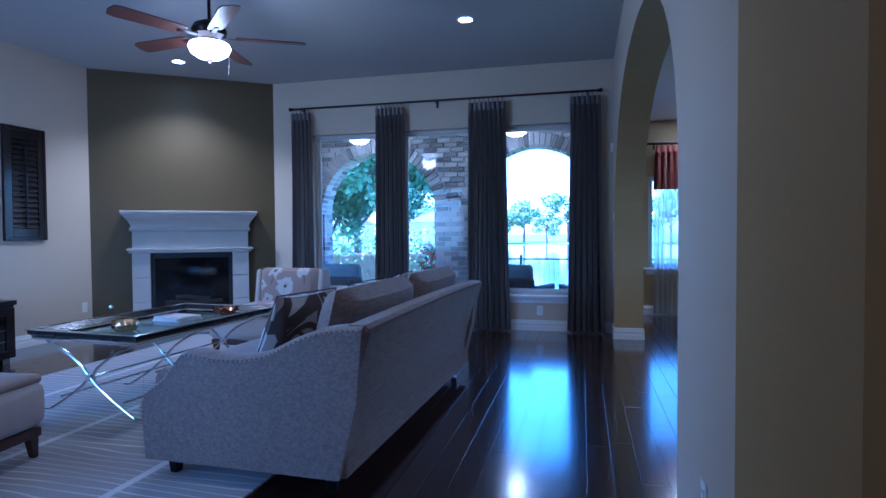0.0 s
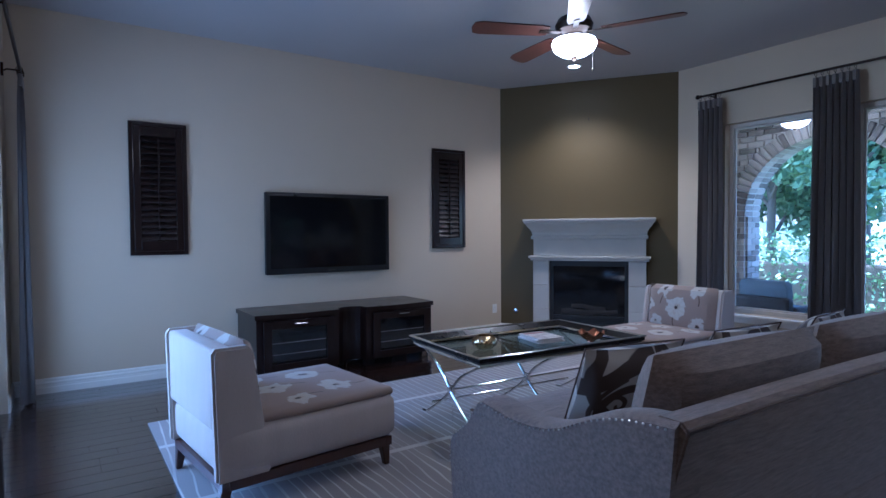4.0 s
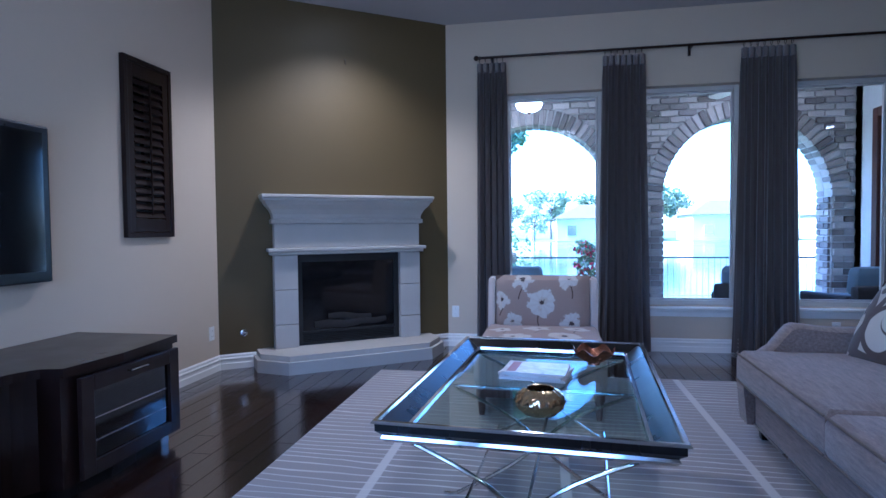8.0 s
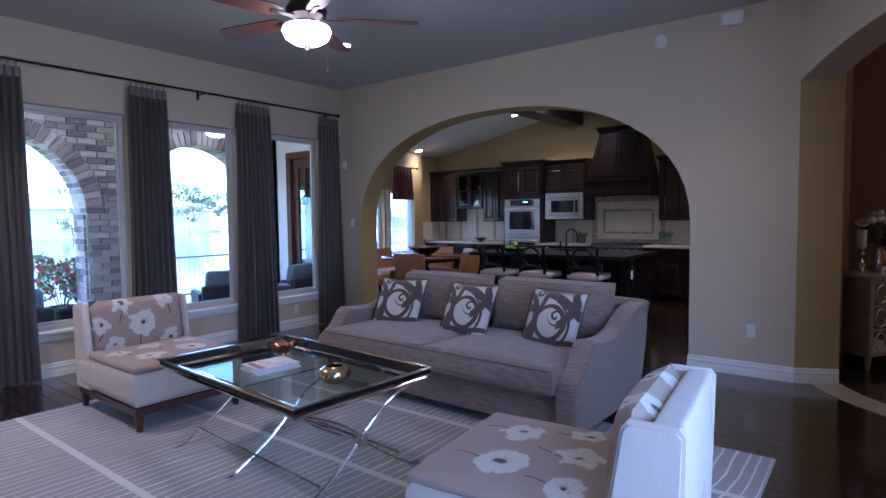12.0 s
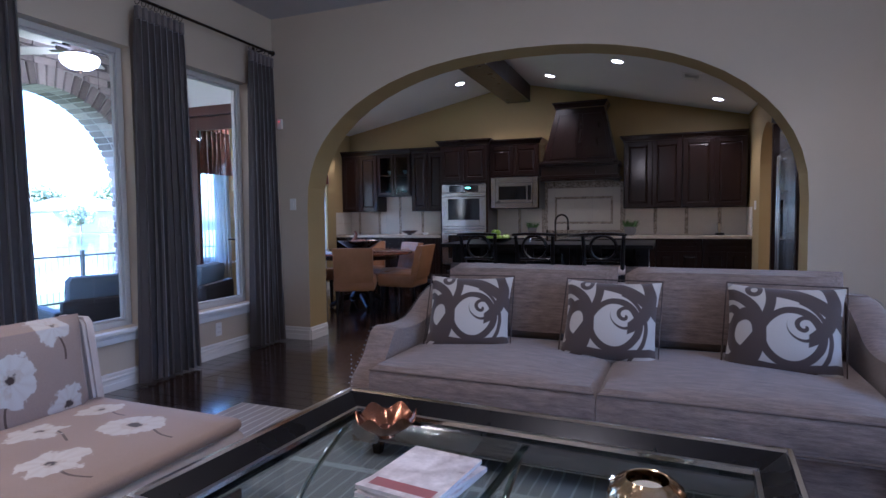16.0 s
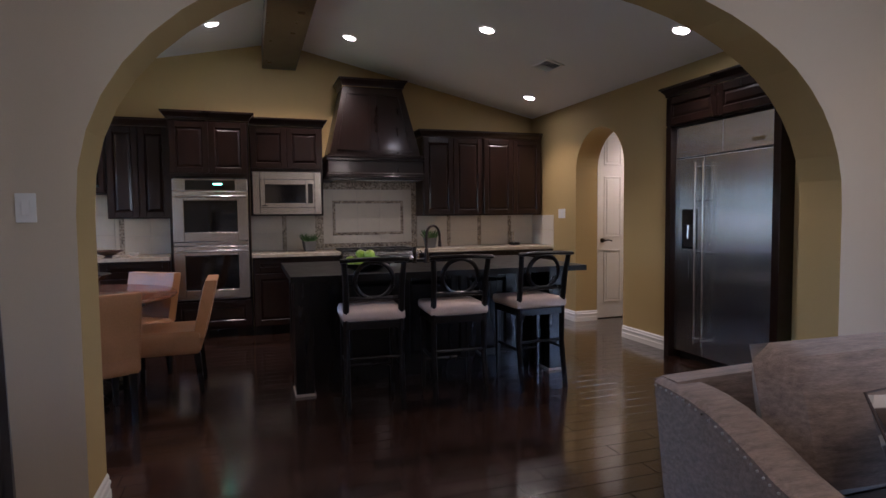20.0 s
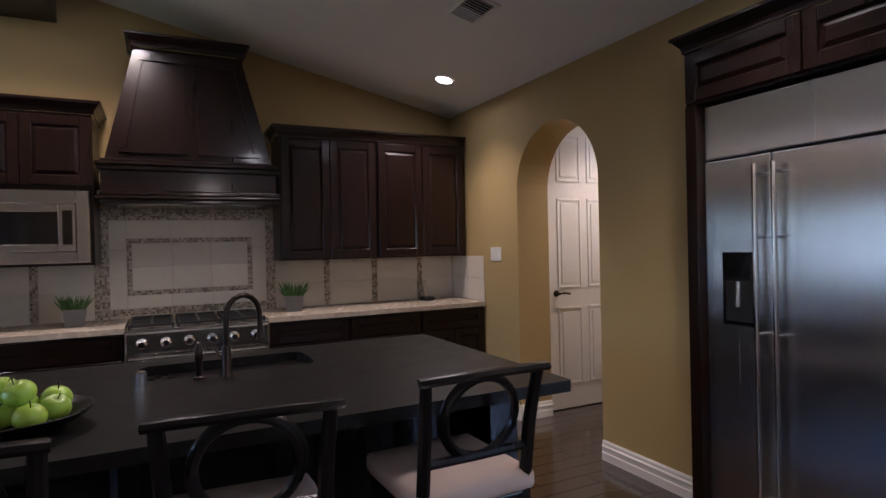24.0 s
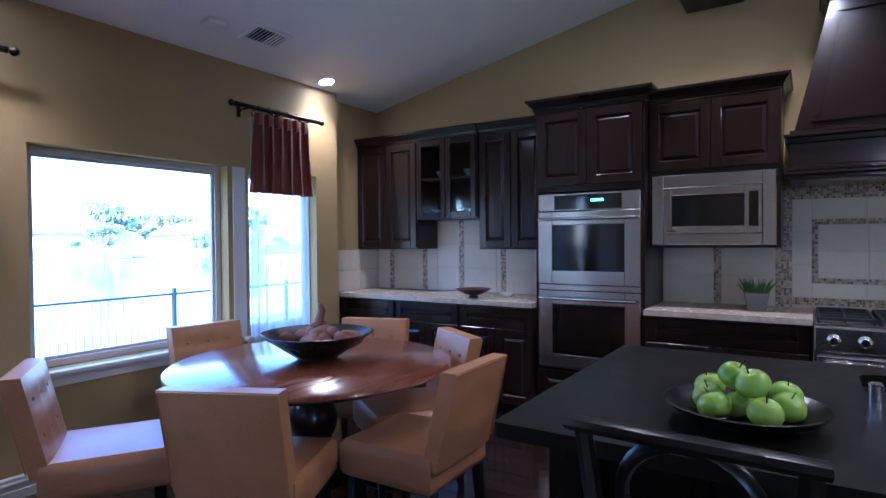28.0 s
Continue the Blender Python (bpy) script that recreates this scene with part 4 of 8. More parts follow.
# ---- sofa: built facing -y, its back at +y ----
def sofa(m):
    s = thing("sofa", m, "grey-brown chenille sofa with sloping arms and nailhead trim", "sofa")
    W, D = 2.4, 1.2
    part("base", B((-W / 2 + 0.02, -D / 2 + 0.06, 0.09), (W / 2 - 0.02, D / 2 - 0.12, 0.31), 0.015), SOFA_CLOTH, s)
    part("base_trim", B((-W / 2 + 0.015, -D / 2 + 0.052, 0.09), (W / 2 - 0.015, -D / 2 + 0.062, 0.098), 0.002), NAIL, s)
    # leaning back panel, curved along its top
    bk = bmesh.new()
    n = 20
    rows = []
    for j, (yy, z, th) in enumerate(((D / 2 - 0.15, 0.09, 0), (D / 2 - 0.09, 0.40, 0), (D / 2 + 0.015, 0.76, 0), (D / 2 - 0.01, 0.783, 0), (D / 2 - 0.085, 0.783, 0), (D / 2 - 0.12, 0.74, 0), (D / 2 - 0.2, 0.40, 0), (D / 2 - 0.24, 0.2, 0))):
        row = []
        for i in range(n + 1):
            t = 2 * i / n - 1
            dip = -0.018 * (1 - t * t) if z > 0.7 else 0
            row.append(bk.verts.new((t * (W / 2 - 0.004), yy - 0.012 * t * t, z - dip)))
        rows.append(row)
    for a, b in zip(rows, rows[1:] + rows[:1]):
        for i in range(n):
            bk.faces.new((a[i], a[i + 1], b[i + 1], b[i]))
    for k in (0, n):
        bk.faces.new([r[k] for r in rows])
    bmesh.ops.recalc_face_normals(bk, faces=bk.faces[:])
    bmesh.ops.bevel(bk, geom=[e for e in bk.edges if e.is_boundary or e.calc_face_angle(0) > 1.0], offset=0.008, segments=2, affect="EDGES")
    part("backrest", bk, SOFA_CLOTH, s, "", True)
    part("back_piping", tube(bmesh.new(), [((2 * i / 20 - 1) * (W / 2 - 0.004), D / 2 + 0.012 - 0.012 * (2 * i / 20 - 1) ** 2, 0.765 + 0.018 * (1 - (2 * i / 20 - 1) ** 2)) for i in range(21)], 0.006, 6), PIPING, s)
    # arms: side profile swept across their thickness
    for sx in (-1, 1):
        prof = [(-D / 2 + 0.02, 0.09), (-D / 2, 0.30), (-D / 2 + 0.004, 0.37), (-D / 2 + 0.03, 0.425), (-D / 2 + 0.09, 0.465), (-D / 2 + 0.15, 0.51), (-D / 2 + 0.2, 0.575), (-D / 2 + 0.235, 0.618)]
        for k in range(13):
            t = k / 12
            prof.append((-D / 2 + 0.27 + t * (D - 0.295), 0.632 - 0.022 * math.sin(math.pi * min(1, t * 1.7)) + 0.151 / (1 + math.exp(-11 * (t - 0.62)))))
        prof += [(D / 2 - 0.06, 0.45), (D / 2 - 0.15, 0.09)]
        x0, x1 = (W / 2 - 0.13, W / 2)
        am = bmesh.new()
        sides = []
        for x, puffx in ((x0, 0), (x0 + 0.02, 1), (x1 - 0.02, 1), (x1, 0)):
            sides.append([am.verts.new((sx * (x + (0.035 * max(0, (z - 0.3)) if puffx or x > W / 2 - 0.05 else 0)), y, z - (0 if puffx else 0.014) if z > 0.35 else z)) for y, z in prof])
        for a, b in zip(sides, sides[1:]):
            for i in range(len(prof)):
                j = (i + 1) % len(prof)
                am.faces.new((a[i], a[j], b[j], b[i]))
        am.faces.new(sides[0])
        am.faces.new(list(reversed(sides[-1])))
        bmesh.ops.recalc_face_normals(am, faces=am.faces[:])
        arm = part("arm", am, SOFA_CLOTH, s, "", True)
        nh = bmesh.new()
        pts = [(y, z) for y, z in prof[1:21]]
        for (y0, z0), (y1, z1) in zip(pts, pts[1:]):
            ln = math.hypot(y1 - y0, z1 - z0)
            for q in range(max(1, int(ln / 0.021))):
                t = q / max(1, int(ln / 0.021))
                bmesh.ops.create_icosphere(nh, subdivisions=1, radius=0.0042, matrix=Matrix.Translation((sx * (x1 + 0.012 + 0.035 * max(0, (z0 + (z1 - z0) * t - 0.3))) if z0 > 0.35 else sx * (x1 + 0.004), y0 + (y1 - y0) * t + 0.004, z0 + (z1 - z0) * t - 0.016)))
        for q in range(20):
            bmesh.ops.create_icosphere(nh, subdivisions=1, radius=0.0042, matrix=Matrix.Translation((sx * (W / 2 - 0.012), -D / 2 + 0.004 - 0.0, 0.11 + q * 0.022)))
        part("nailhead_trim", nh, NAIL, arm, "row of pewter nailheads")
    for sx in (-1, 1):
        sc = pillow_box(W / 2 - 0.135, D - 0.3, 0.185, 0.05, pose(sx * (W / 4 - 0.066), -0.185, 0.312), 0.03)
        seat = part("seat_cushion", sc, SOFA_CLOTH, s, "", True)
        pp = bmesh.new()
        hw = W / 4 - 0.072
        for z in (0.335, 0.478):
            tube(pp, [(sx * (W / 4 - 0.066) - hw, -D / 2 - 0.035, z), (sx * (W / 4 - 0.066) + hw, -D / 2 - 0.035, z)], 0.0055, 6)
        part("piping", pp, PIPING, seat)
        bc = bmesh.new()
        cushion(bc, W / 2 - 0.14, 0.46, 0.25, pose(sx * (W / 4 - 0.067), D / 2 - 0.28, 0.70, 76), 0.3, 14, 10)
        part("back_cushion", bc, SOFA_CLOTH, s, "", True)
    for x in (-1, 1):
        for y in (-1, 1):
            part("leg", leg(bmesh.new(), x * (W / 2 - 0.09), (-D / 2 + 0.12) if y < 0 else (D / 2 - 0.22), 0, 0.03, 0.02, 0.092), BLACKWOOD, s, "dark tapered leg")
    return s


SOFA_M = pose(-1.805, 2.556, 0.013, 0, 0, -91.9)
sofa(SOFA_M)
for i, (u, rz, tilt) in enumerate(((-0.78, 8, 64), (-0.02, -4, 64), (0.74, -10, 66))):
    # u along the sofa from its far end to its near one
    m = SOFA_M @ pose(u, -0.02, 0.665, 0, 0, rz) @ pose(0, 0, 0, tilt - 90, 0, 0)
    c = thing("throw_pillow", m, "cream throw pillow with thick brown scrolls on the sofa", "pillow", "pillows on the sofa")
    bm = cushion(bmesh.new(), 0.49, 0.46, 0.2, pose(0, 0, 0, 90), 0.5, 18, 18, 2.0, 0.075)
    part("cover", bm, SWIRL, c, "", True)
    pp = tube(bmesh.new(), [(sx * 0.242, 0, sz * 0.228) for sx, sz in ((-1, -1), (1, -1), (1, 1), (-1, 1), (-1, -1))], 0.004, 6)
    part("piping", pp, material("brown_piping", (0.062, 0.042, 0.034), 0.8), c, "dark brown")


# ---- slipper chairs: built facing -y ----
def slipper_chair(m, label):
    c = thing("slipper_chair", m, label, "chair", "pair of slipper chairs")
    W, D = 0.8, 1.0
    part("seat", pillow_box(W, D - 0.04, 0.24, 0.05, pose(0, -0.01, 0.17), 0.02), [CREAM_CLOTH], c, "", True)
    top = pillow_box(W - 0.03, D - 0.22, 0.05, 0.02, pose(0, -0.1, 0.395), 0.018)
    part("seat_top", top, FLOWER_SEAT, c, "printed with pale poppies", True)
    # shell: a thin back with two tapering side wings that hold the loose cushion
    part("backrest", B((-W / 2 + 0.045, D / 2 - 0.10, 0.40), (W / 2 - 0.045, D / 2, 0.785), 0.02, None, 3), CREAM_CLOTH, c, "", True)
    for s in (-1, 1):
        wing = slab(bmesh.new(), [[(D / 2 - 0.27, 0.16), (D / 2 - 0.005, 0.16), (D / 2 + 0.01, 0.765), (D / 2 - 0.01, 0.79), (D / 2 - 0.16, 0.79), (D / 2 - 0.18, 0.765), (D / 2 - 0.235, 0.42)]], lambda u, v, w: Vector((s * W / 2 - s * w, u, v)), 0.05)
        bmesh.ops.bevel(wing, geom=[e for e in wing.edges if e.calc_face_angle(0) > 0.9], offset=0.012, segments=2, affect="EDGES")
        part("back_wing", wing, CREAM_CLOTH, c, "", True)
    bp = bmesh.new()
    cushion(bp, W - 0.09, 0.43, 0.17, pose(0, 0.0, 0.20, 90), 0.35, 12, 10, 3.4)
    pad = part("back_cushion", bp, FLOWER_BACK, c, "printed with pale poppies", True)
    pad.matrix_local = pose(0, D / 2 - 0.205, 0.405, -7)
    fr = bmesh.new()
    z0, z1, i = 0.115, 0.165, 0.012
    for a, b in (((-W / 2 + i, -D / 2 + 0.02, z0), (W / 2 - i, -D / 2 + 0.06, z1)), ((-W / 2 + i, D / 2 - 0.07, z0), (W / 2 - i, D / 2 - 0.03, z1)), ((-W / 2 + i, -D / 2 + 0.06, z0), (-W / 2 + i + 0.04, D / 2 - 0.07, z1)), ((W / 2 - i - 0.04, -D / 2 + 0.06, z0), (W / 2 - i, D / 2 - 0.07, z1))):
        box(fr, a, b, 0.004)
    part("seat_frame", fr, LEGWOOD, c, "dark mahogany rail")
    for x in (-1, 1):
        for y in (-1, 1):
            part("leg", leg(bmesh.new(), x * (W / 2 - 0.045), y * (D / 2 - 0.055), 0, 0.026, 0.016, 0.12, (0, y * 0.015)), LEGWOOD, c)
    return c


slipper_chair(pose(-3.45, 4.33, 0.013, 0, 0, -1), "cream slipper chair with poppy print cloth beside the tall windows")
slipper_chair(pose(-3.497, 0.95, 0.013, 0, 0, 186), "cream slipper chair with poppy print cloth near the glazed door")

# ---- rug ----
rg = bmesh.new()
box(rg, (-1.47, -2.25, 0), (1.47, 2.25, 0.012), 0.004)
tagged(part("rug", rg, RUG), "grey wool rug with thin uneven pale stripes under the table", "rug").matrix_world = pose(-3.3, 2.66, 0.0005)

# ---- coffee table ----
def coffee_table(m):
    t = thing("coffee_table", m, "black tray coffee table with glass top and curved chrome legs", "coffee table")
    W, L, ZT = 0.94, 1.46, 0.562
    # frame rails: mitred profile swept round
    def ring(profile, name, mat, label=""):
        bm = bmesh.new()
        rs = []
        for inset, z in profile:
            w, l = W / 2 - inset, L / 2 - inset
            rs.append([bm.verts.new(p) for p in ((-w, -l, z), (w, -l, z), (w, l, z), (-w, l, z))])
        for a, b in zip(rs, rs[1:] + rs[:1]):
            for i in range(4):
                j = (i + 1) % 4
                bm.faces.new((a[i], a[j], b[j], b[i]))
        bmesh.ops.recalc_face_normals(bm, faces=bm.faces[:])
        return part(name, bm, mat, t, label)
    ring([(0.012, ZT - 0.012), (0.024, ZT - 0.008), (0.085, ZT - 0.045), (0.085, ZT - 0.075), (0.05, ZT - 0.078), (0.03, ZT - 0.05), (0.012, ZT - 0.035)], "tray_frame", BLACKWOOD, "glossy black moulded frame")
    ring([(0.0, ZT - 0.008), (0.006, ZT), (0.018, ZT), (0.022, ZT - 0.008), (0.012, ZT - 0.014)], "outer_edge", CHROME, "silver leaf edge")
    ring([(0.084, ZT - 0.043), (0.09, ZT - 0.036), (0.102, ZT - 0.038), (0.105, ZT - 0.05), (0.088, ZT - 0.056)], "inner_edge", CHROME, "silver leaf edge")
    ring([(0.03, ZT - 0.052), (0.026, ZT - 0.062), (0.036, ZT - 0.074), (0.05, ZT - 0.08)], "lower_edge", CHROME, "silver leaf edge")
    part("glass_top", B((-W / 2 + 0.09, -L / 2 + 0.09, ZT - 0.064), (W / 2 - 0.09, L / 2 - 0.09, ZT - 0.055), 0.002), TABLEGLASS, t, "clear glass")
    zt = ZT - 0.079
    for y in (-0.645, 0.0, 0.645):
        lf = bmesh.new()
        for s in (-1, 1):
            pts = []
            for k in range(15):
                q = k / 14
                x = s * (-0.36 + 0.72 * q) + s * 0.05 * math.sin(2 * math.pi * q) * (1 if q > 0.5 else 0.6)
                z = 0.012 + (zt - 0.018) * q + 0.012 * math.sin(math.pi * q)
                pts.append((x, y + s * 0.008, z))
            tube(lf, pts, 0.0105, 8, 0.75)
            tube(lf, [(s * -0.36, y + s * 0.008, 0.012), (s * -0.39, y + s * 0.008, 0.006), (s * -0.42, y + s * 0.008, 0.007)], [0.0105, 0.012, 0.008], 8, 0.5)
        part("cross_leg", lf, CHROME, t, "curved chrome X leg", True)
        part("hub", box(B((-0.02, y - 0.02, zt * 0.52 - 0.022), (0.02, y + 0.02, zt * 0.52 + 0.022), 0.006), (-0.03, y - 0.012, zt * 0.52 - 0.03), (0.03, y + 0.012, zt * 0.52 + 0.03), 0.004), CHROME, t)
        part("top_plate", B((-0.37, y - 0.012, zt - 0.004), (0.37, y + 0.012, zt + 0.006), 0.002), CHROME, t)
    for x, z in ((-0.27, 0.10), (0.27, 0.10), (0.0, zt * 0.52)):
        part("stretcher", tube(bmesh.new(), [(x, -0.645, z), (x, 0.645, z)], 0.0075, 8), CHROME, t, "", True)
    return t


TABLEGLASS = glass("table_glass", (0.80, 0.88, 0.86), shine=1.3)
TABLE_M = pose(-3.44, 2.745, 0.0135, 0, 0, -4)
coffee_table(TABLE_M)
TT = 0.5075
MERCURY = material("gold_mercury_glass", (0.55, 0.36, 0.15), 0.18, metal=1.0, vary=0.25, scale=30, fine=90, bump=0.1, second=(0.66, 0.5, 0.3))
bw = thing("votive_bowl", TABLE_M @ pose(0.03, -0.39, TT), "round quilted gold mercury glass bowl on the glass table", "bowl")
pf = [(0.032, 0.0), (0.055, 0.008), (0.08, 0.03), (0.087, 0.052), (0.08, 0.074), (0.06, 0.09), (0.05, 0.096), (0.047, 0.094), (0.055, 0.085), (0.07, 0.07)]
bm = bmesh.new()
rs = []
for k, (r, z) in enumerate(pf):
    rs.append([bm.verts.new(((r + 0.0035 * math.cos(16 * (2 * math.pi * i / 64) + k * 1.6) * (1 if k < 6 else 0)) * math.cos(2 * math.pi * i / 64), (r + 0.0035 * math.cos(16 * (2 * math.pi * i / 64) + k * 1.6) * (1 if k < 6 else 0)) * math.sin(2 * math.pi * i / 64), z)) for i in range(64)])
for a, b in zip(rs, rs[1:]):
    for i in range(64):
        bm.faces.new((a[i], a[(i + 1) % 64], b[(i + 1) % 64], b[i]))
bm.faces.new(list(reversed(rs[0])))
part("bowl_body", bm, MERCURY, bw, "", True)
part("candle", lathe(bmesh.new(), [(0.04, 0.02), (0.04, 0.07), (0.038, 0.072)], steps=20), material("candle_wax", (0.7, 0.66, 0.56), 0.5, bump=0), bw, "cream wax", True)
COPPER = material("hammered_copper", (0.30, 0.13, 0.07), 0.25, metal=1.0, vary=0.3, scale=20, fine=60, bump=0.2)
cb = thing("lotus_bowl", TABLE_M @ pose(0.22, 0.42, TT), "small copper lotus bowl with wavy rim on the glass table", "bowl")
bm = bmesh.new()
rs = []
for r, z, wv in ((0.03, 0.0, 0), (0.028, 0.008, 0), (0.05, 0.018, 0.0), (0.078, 0.042, 0.006), (0.098, 0.07, 0.014), (0.094, 0.07, 0.014), (0.074, 0.044, 0.006), (0.045, 0.022, 0)):
    rs.append([bm.verts.new((r * math.cos(a), r * math.sin(a), z + wv * math.cos(6 * a))) for a in [2 * math.pi * i / 48 for i in range(48)]])
for a, b in zip(rs, rs[1:]):
    for i in range(48):
        bm.faces.new((a[i], a[(i + 1) % 48], b[(i + 1) % 48], b[i]))
bm.faces.new(list(reversed(rs[0])))
bm.faces.new(rs[-1])
part("bowl_body", bm, COPPER, cb, "", True)
PAPER = material("printed_paper", (0.66, 0.63, 0.60), 0.55, vary=0.06, scale=8, fine=60, bump=0.02)
COVER = material("magazine_cover", (0.60, 0.50, 0.46), 0.3, vary=0.35, scale=14, fine=40, bump=0.02, second=(0.74, 0.70, 0.68))
for i, (w, l, z, rz, th) in enumerate(((0.225, 0.285, 0.0, 4, 0.012), (0.215, 0.28, 0.012, -3, 0.011), (0.21, 0.275, 0.023, 6, 0.010))):
    mg = thing("magazine", TABLE_M @ pose(-0.03, 0.16, TT + z + 0.0003, 0, 0, 80 + rz), "glossy magazine stacked on the glass table", "magazine", "magazines on the table")
    part("page_block", B((-w / 2, -l / 2, 0.001), (w / 2, l / 2, th - 0.001)), PAPER, mg)
    cv = B((-w / 2 - 0.001, -l / 2 - 0.001, th - 0.0009), (w / 2 + 0.001, l / 2 + 0.001, th - 0.0002))
    part("cover", box(cv, (-w / 2 - 0.001, -l / 2 - 0.001, 0), (w / 2 + 0.001, l / 2 + 0.001, 0.0008)), COVER, mg)
    part("title_bar", B((-w / 2 + 0.015, l / 2 - 0.06, th - 0.0001), (w / 2 - 0.015, l / 2 - 0.02, th + 0.0001)), material("title_ink", (0.35, 0.12, 0.12), 0.4, bump=0), mg)

# ---- television wall ----
tv = thing("television", pose(XW - 0.03, 2.345, 0.91), "black flat screen television mounted on the wall", "television")
part("casing", B((0.04, -0.7, 0), (0.105, 0.7, 0.84), 0.012), material("tv_casing", (0.009, 0.009, 0.01), 0.3, bump=0.02), tv)
part("screen", B((0.1, -0.655, 0.06), (0.1075, 0.655, 0.80)), BLACKGLASS, tv, "dark glass")
part("wall_bracket", B((0.031, -0.25, 0.2), (0.04, 0.25, 0.6), 0.002), BLACK, tv)
lg = bmesh.new()
for k in range(6):
    box(lg, (0.106, -0.04 + k * 0.014, 0.022), (0.1068, -0.031 + k * 0.014, 0.032))
part("maker_mark", lg, STEEL, tv, "small plain silver mark")


def shutter(m, label):
    """A closed louvred shutter on a wall that faces +x: local y along the wall."""
    s = thing("shutter", m, label, "shutter", "pair of louvred wall shutters")
    w, h = 0.48, 1.205
    fr = bmesh.new()
    for a, b in (((0.001, -w / 2, 0), (0.035, -w / 2 + 0.035, h)), ((0.001, w / 2 - 0.035, 0), (0.035, w / 2, h)), ((0.001, -w / 2 + 0.035, 0), (0.035, w / 2 - 0.035, 0.035)), ((0.001, -w / 2 + 0.035, h - 0.035), (0.035, w / 2 - 0.035, h))):
        box(fr, a, b, 0.004)
    part("outer_frame", fr, ESPRESSO, s)
    st = bmesh.new()
    i = 0.037
    for a, b in (((0.002, -w / 2 + i, i), (0.028, -w / 2 + i + 0.055, h - i)), ((0.002, w / 2 - i - 0.055, i), (0.028, w / 2 - i, h - i)), ((0.002, -w / 2 + i + 0.055, i), (0.028, w / 2 - i - 0.055, i + 0.09)), ((0.002, -w / 2 + i + 0.055, h - i - 0.09), (0.028, w / 2 - i - 0.055, h - i))):
        box(st, a, b, 0.003)
    part("panel_frame", st, ESPRESSO, s)
    part("backing", B((0.0008, -w / 2 + 0.04, 0.04), (0.003, w / 2 - 0.04, h - 0.04)), BLACKWOOD, s)
    n = 17
    for k in range(n):
        z = 0.155 + (h - 0.31) * k / (n - 1)
        part("slat", box(bmesh.new(), (-0.026, -w / 2 + 0.094, -0.004), (0.026, w / 2 - 0.094, 0.004), 0.0025, pose(0.016, 0, z, 0, 58, 0), 1), ESPRESSO, s)
    part("tilt_rod", B((0.036, -0.006, 0.15), (0.046, 0.006, h - 0.15), 0.002), ESPRESSO, s)
    return s


shutter(pose(XW, 3.912, 1.14), "dark stained louvred shutter panel on the beige wall")
shutter(pose(XW, 0.69, 1.14), "dark stained louvred shutter panel on the beige wall")

# media console: two glazed units and a hollow middle
mc = thing("media_console", pose(XW, 2.3, 0) @ Matrix.Diagonal((1.18, 1.05, 1.03, 1)), "low espresso media console with glazed doors under the television", "media console")
def console_outline(e=0.0):
    pts = [(0.02, -0.89 - e), (0.56 + e, -0.89 - e), (0.60 + e, -0.45), (0.58 + e, -0.14)]
    for k in range(7):
        a = -0.12 + 0.24 * k / 6
        pts.append((0.50 + e - 0.045 * math.cos(math.pi * (a / 0.24)), a))
    pts += [(0.58 + e, 0.14), (0.60 + e, 0.45), (0.56 + e, 0.89 + e), (0.02, 0.89 + e)]
    return pts
flat = lambda z: (lambda u, v, w: Vector((u, v, z + w)))
part("plinth", slab(bmesh.new(), [console_outline(-0.03)], flat(0.0), 0.06), BLACKWOOD, mc)
part("body", slab(bmesh.new(), [console_outline(-0.004)], flat(0.061), 0.475), ESPRESSO, mc)
part("console_top", slab(bmesh.new(), [console_outline(0.012)], flat(0.5365), 0.04), ESPRESSO, mc)
for s in (-1, 1):
    dm = pose(0.60, s * 0.52, 0.08)
    d = bmesh.new()
    w, h = 0.32, 0.44
    for a, b in (((-0.004, -w, 0), (0.016, -w + 0.07, h)), ((-0.004, w - 0.07, 0), (0.016, w, h)), ((-0.004, -w + 0.07, 0), (0.016, w - 0.07, 0.06)), ((-0.004, -w + 0.07, h - 0.07), (0.016, w - 0.07, h))):
        box(d, a, b, 0.003, dm)
    door = part("door", d, ESPRESSO, mc)
    part("door_glass", B((0.597, s * 0.52 - w + 0.07, 0.14), (0.601, s * 0.52 + w - 0.07, 0.45)), BLACKGLASS, door, "smoked glass")
    part("handle", tube(tube(bmesh.new(), [(0.614, s * 0.52 - 0.05, 0.49), (0.636, s * 0.52 - 0.05, 0.49)], 0.004), [(0.634, s * 0.52 - 0.055, 0.49), (0.634, s * 0.52 + 0.055, 0.49)], 0.006), STEEL, door, "brushed steel bar")
    for k in range(2):
        part("equipment_shelf", B((0.5972, s * 0.52 - w + 0.075, 0.22 + 0.1 * k), (0.603, s * 0.52 + w - 0.075, 0.226 + 0.1 * k)), STEEL, mc)
    part("foot", B((0.5, s * 0.8 - 0.03, 0.001), (0.56, s * 0.8 + 0.03, 0.059), 0.004), STEEL, mc)

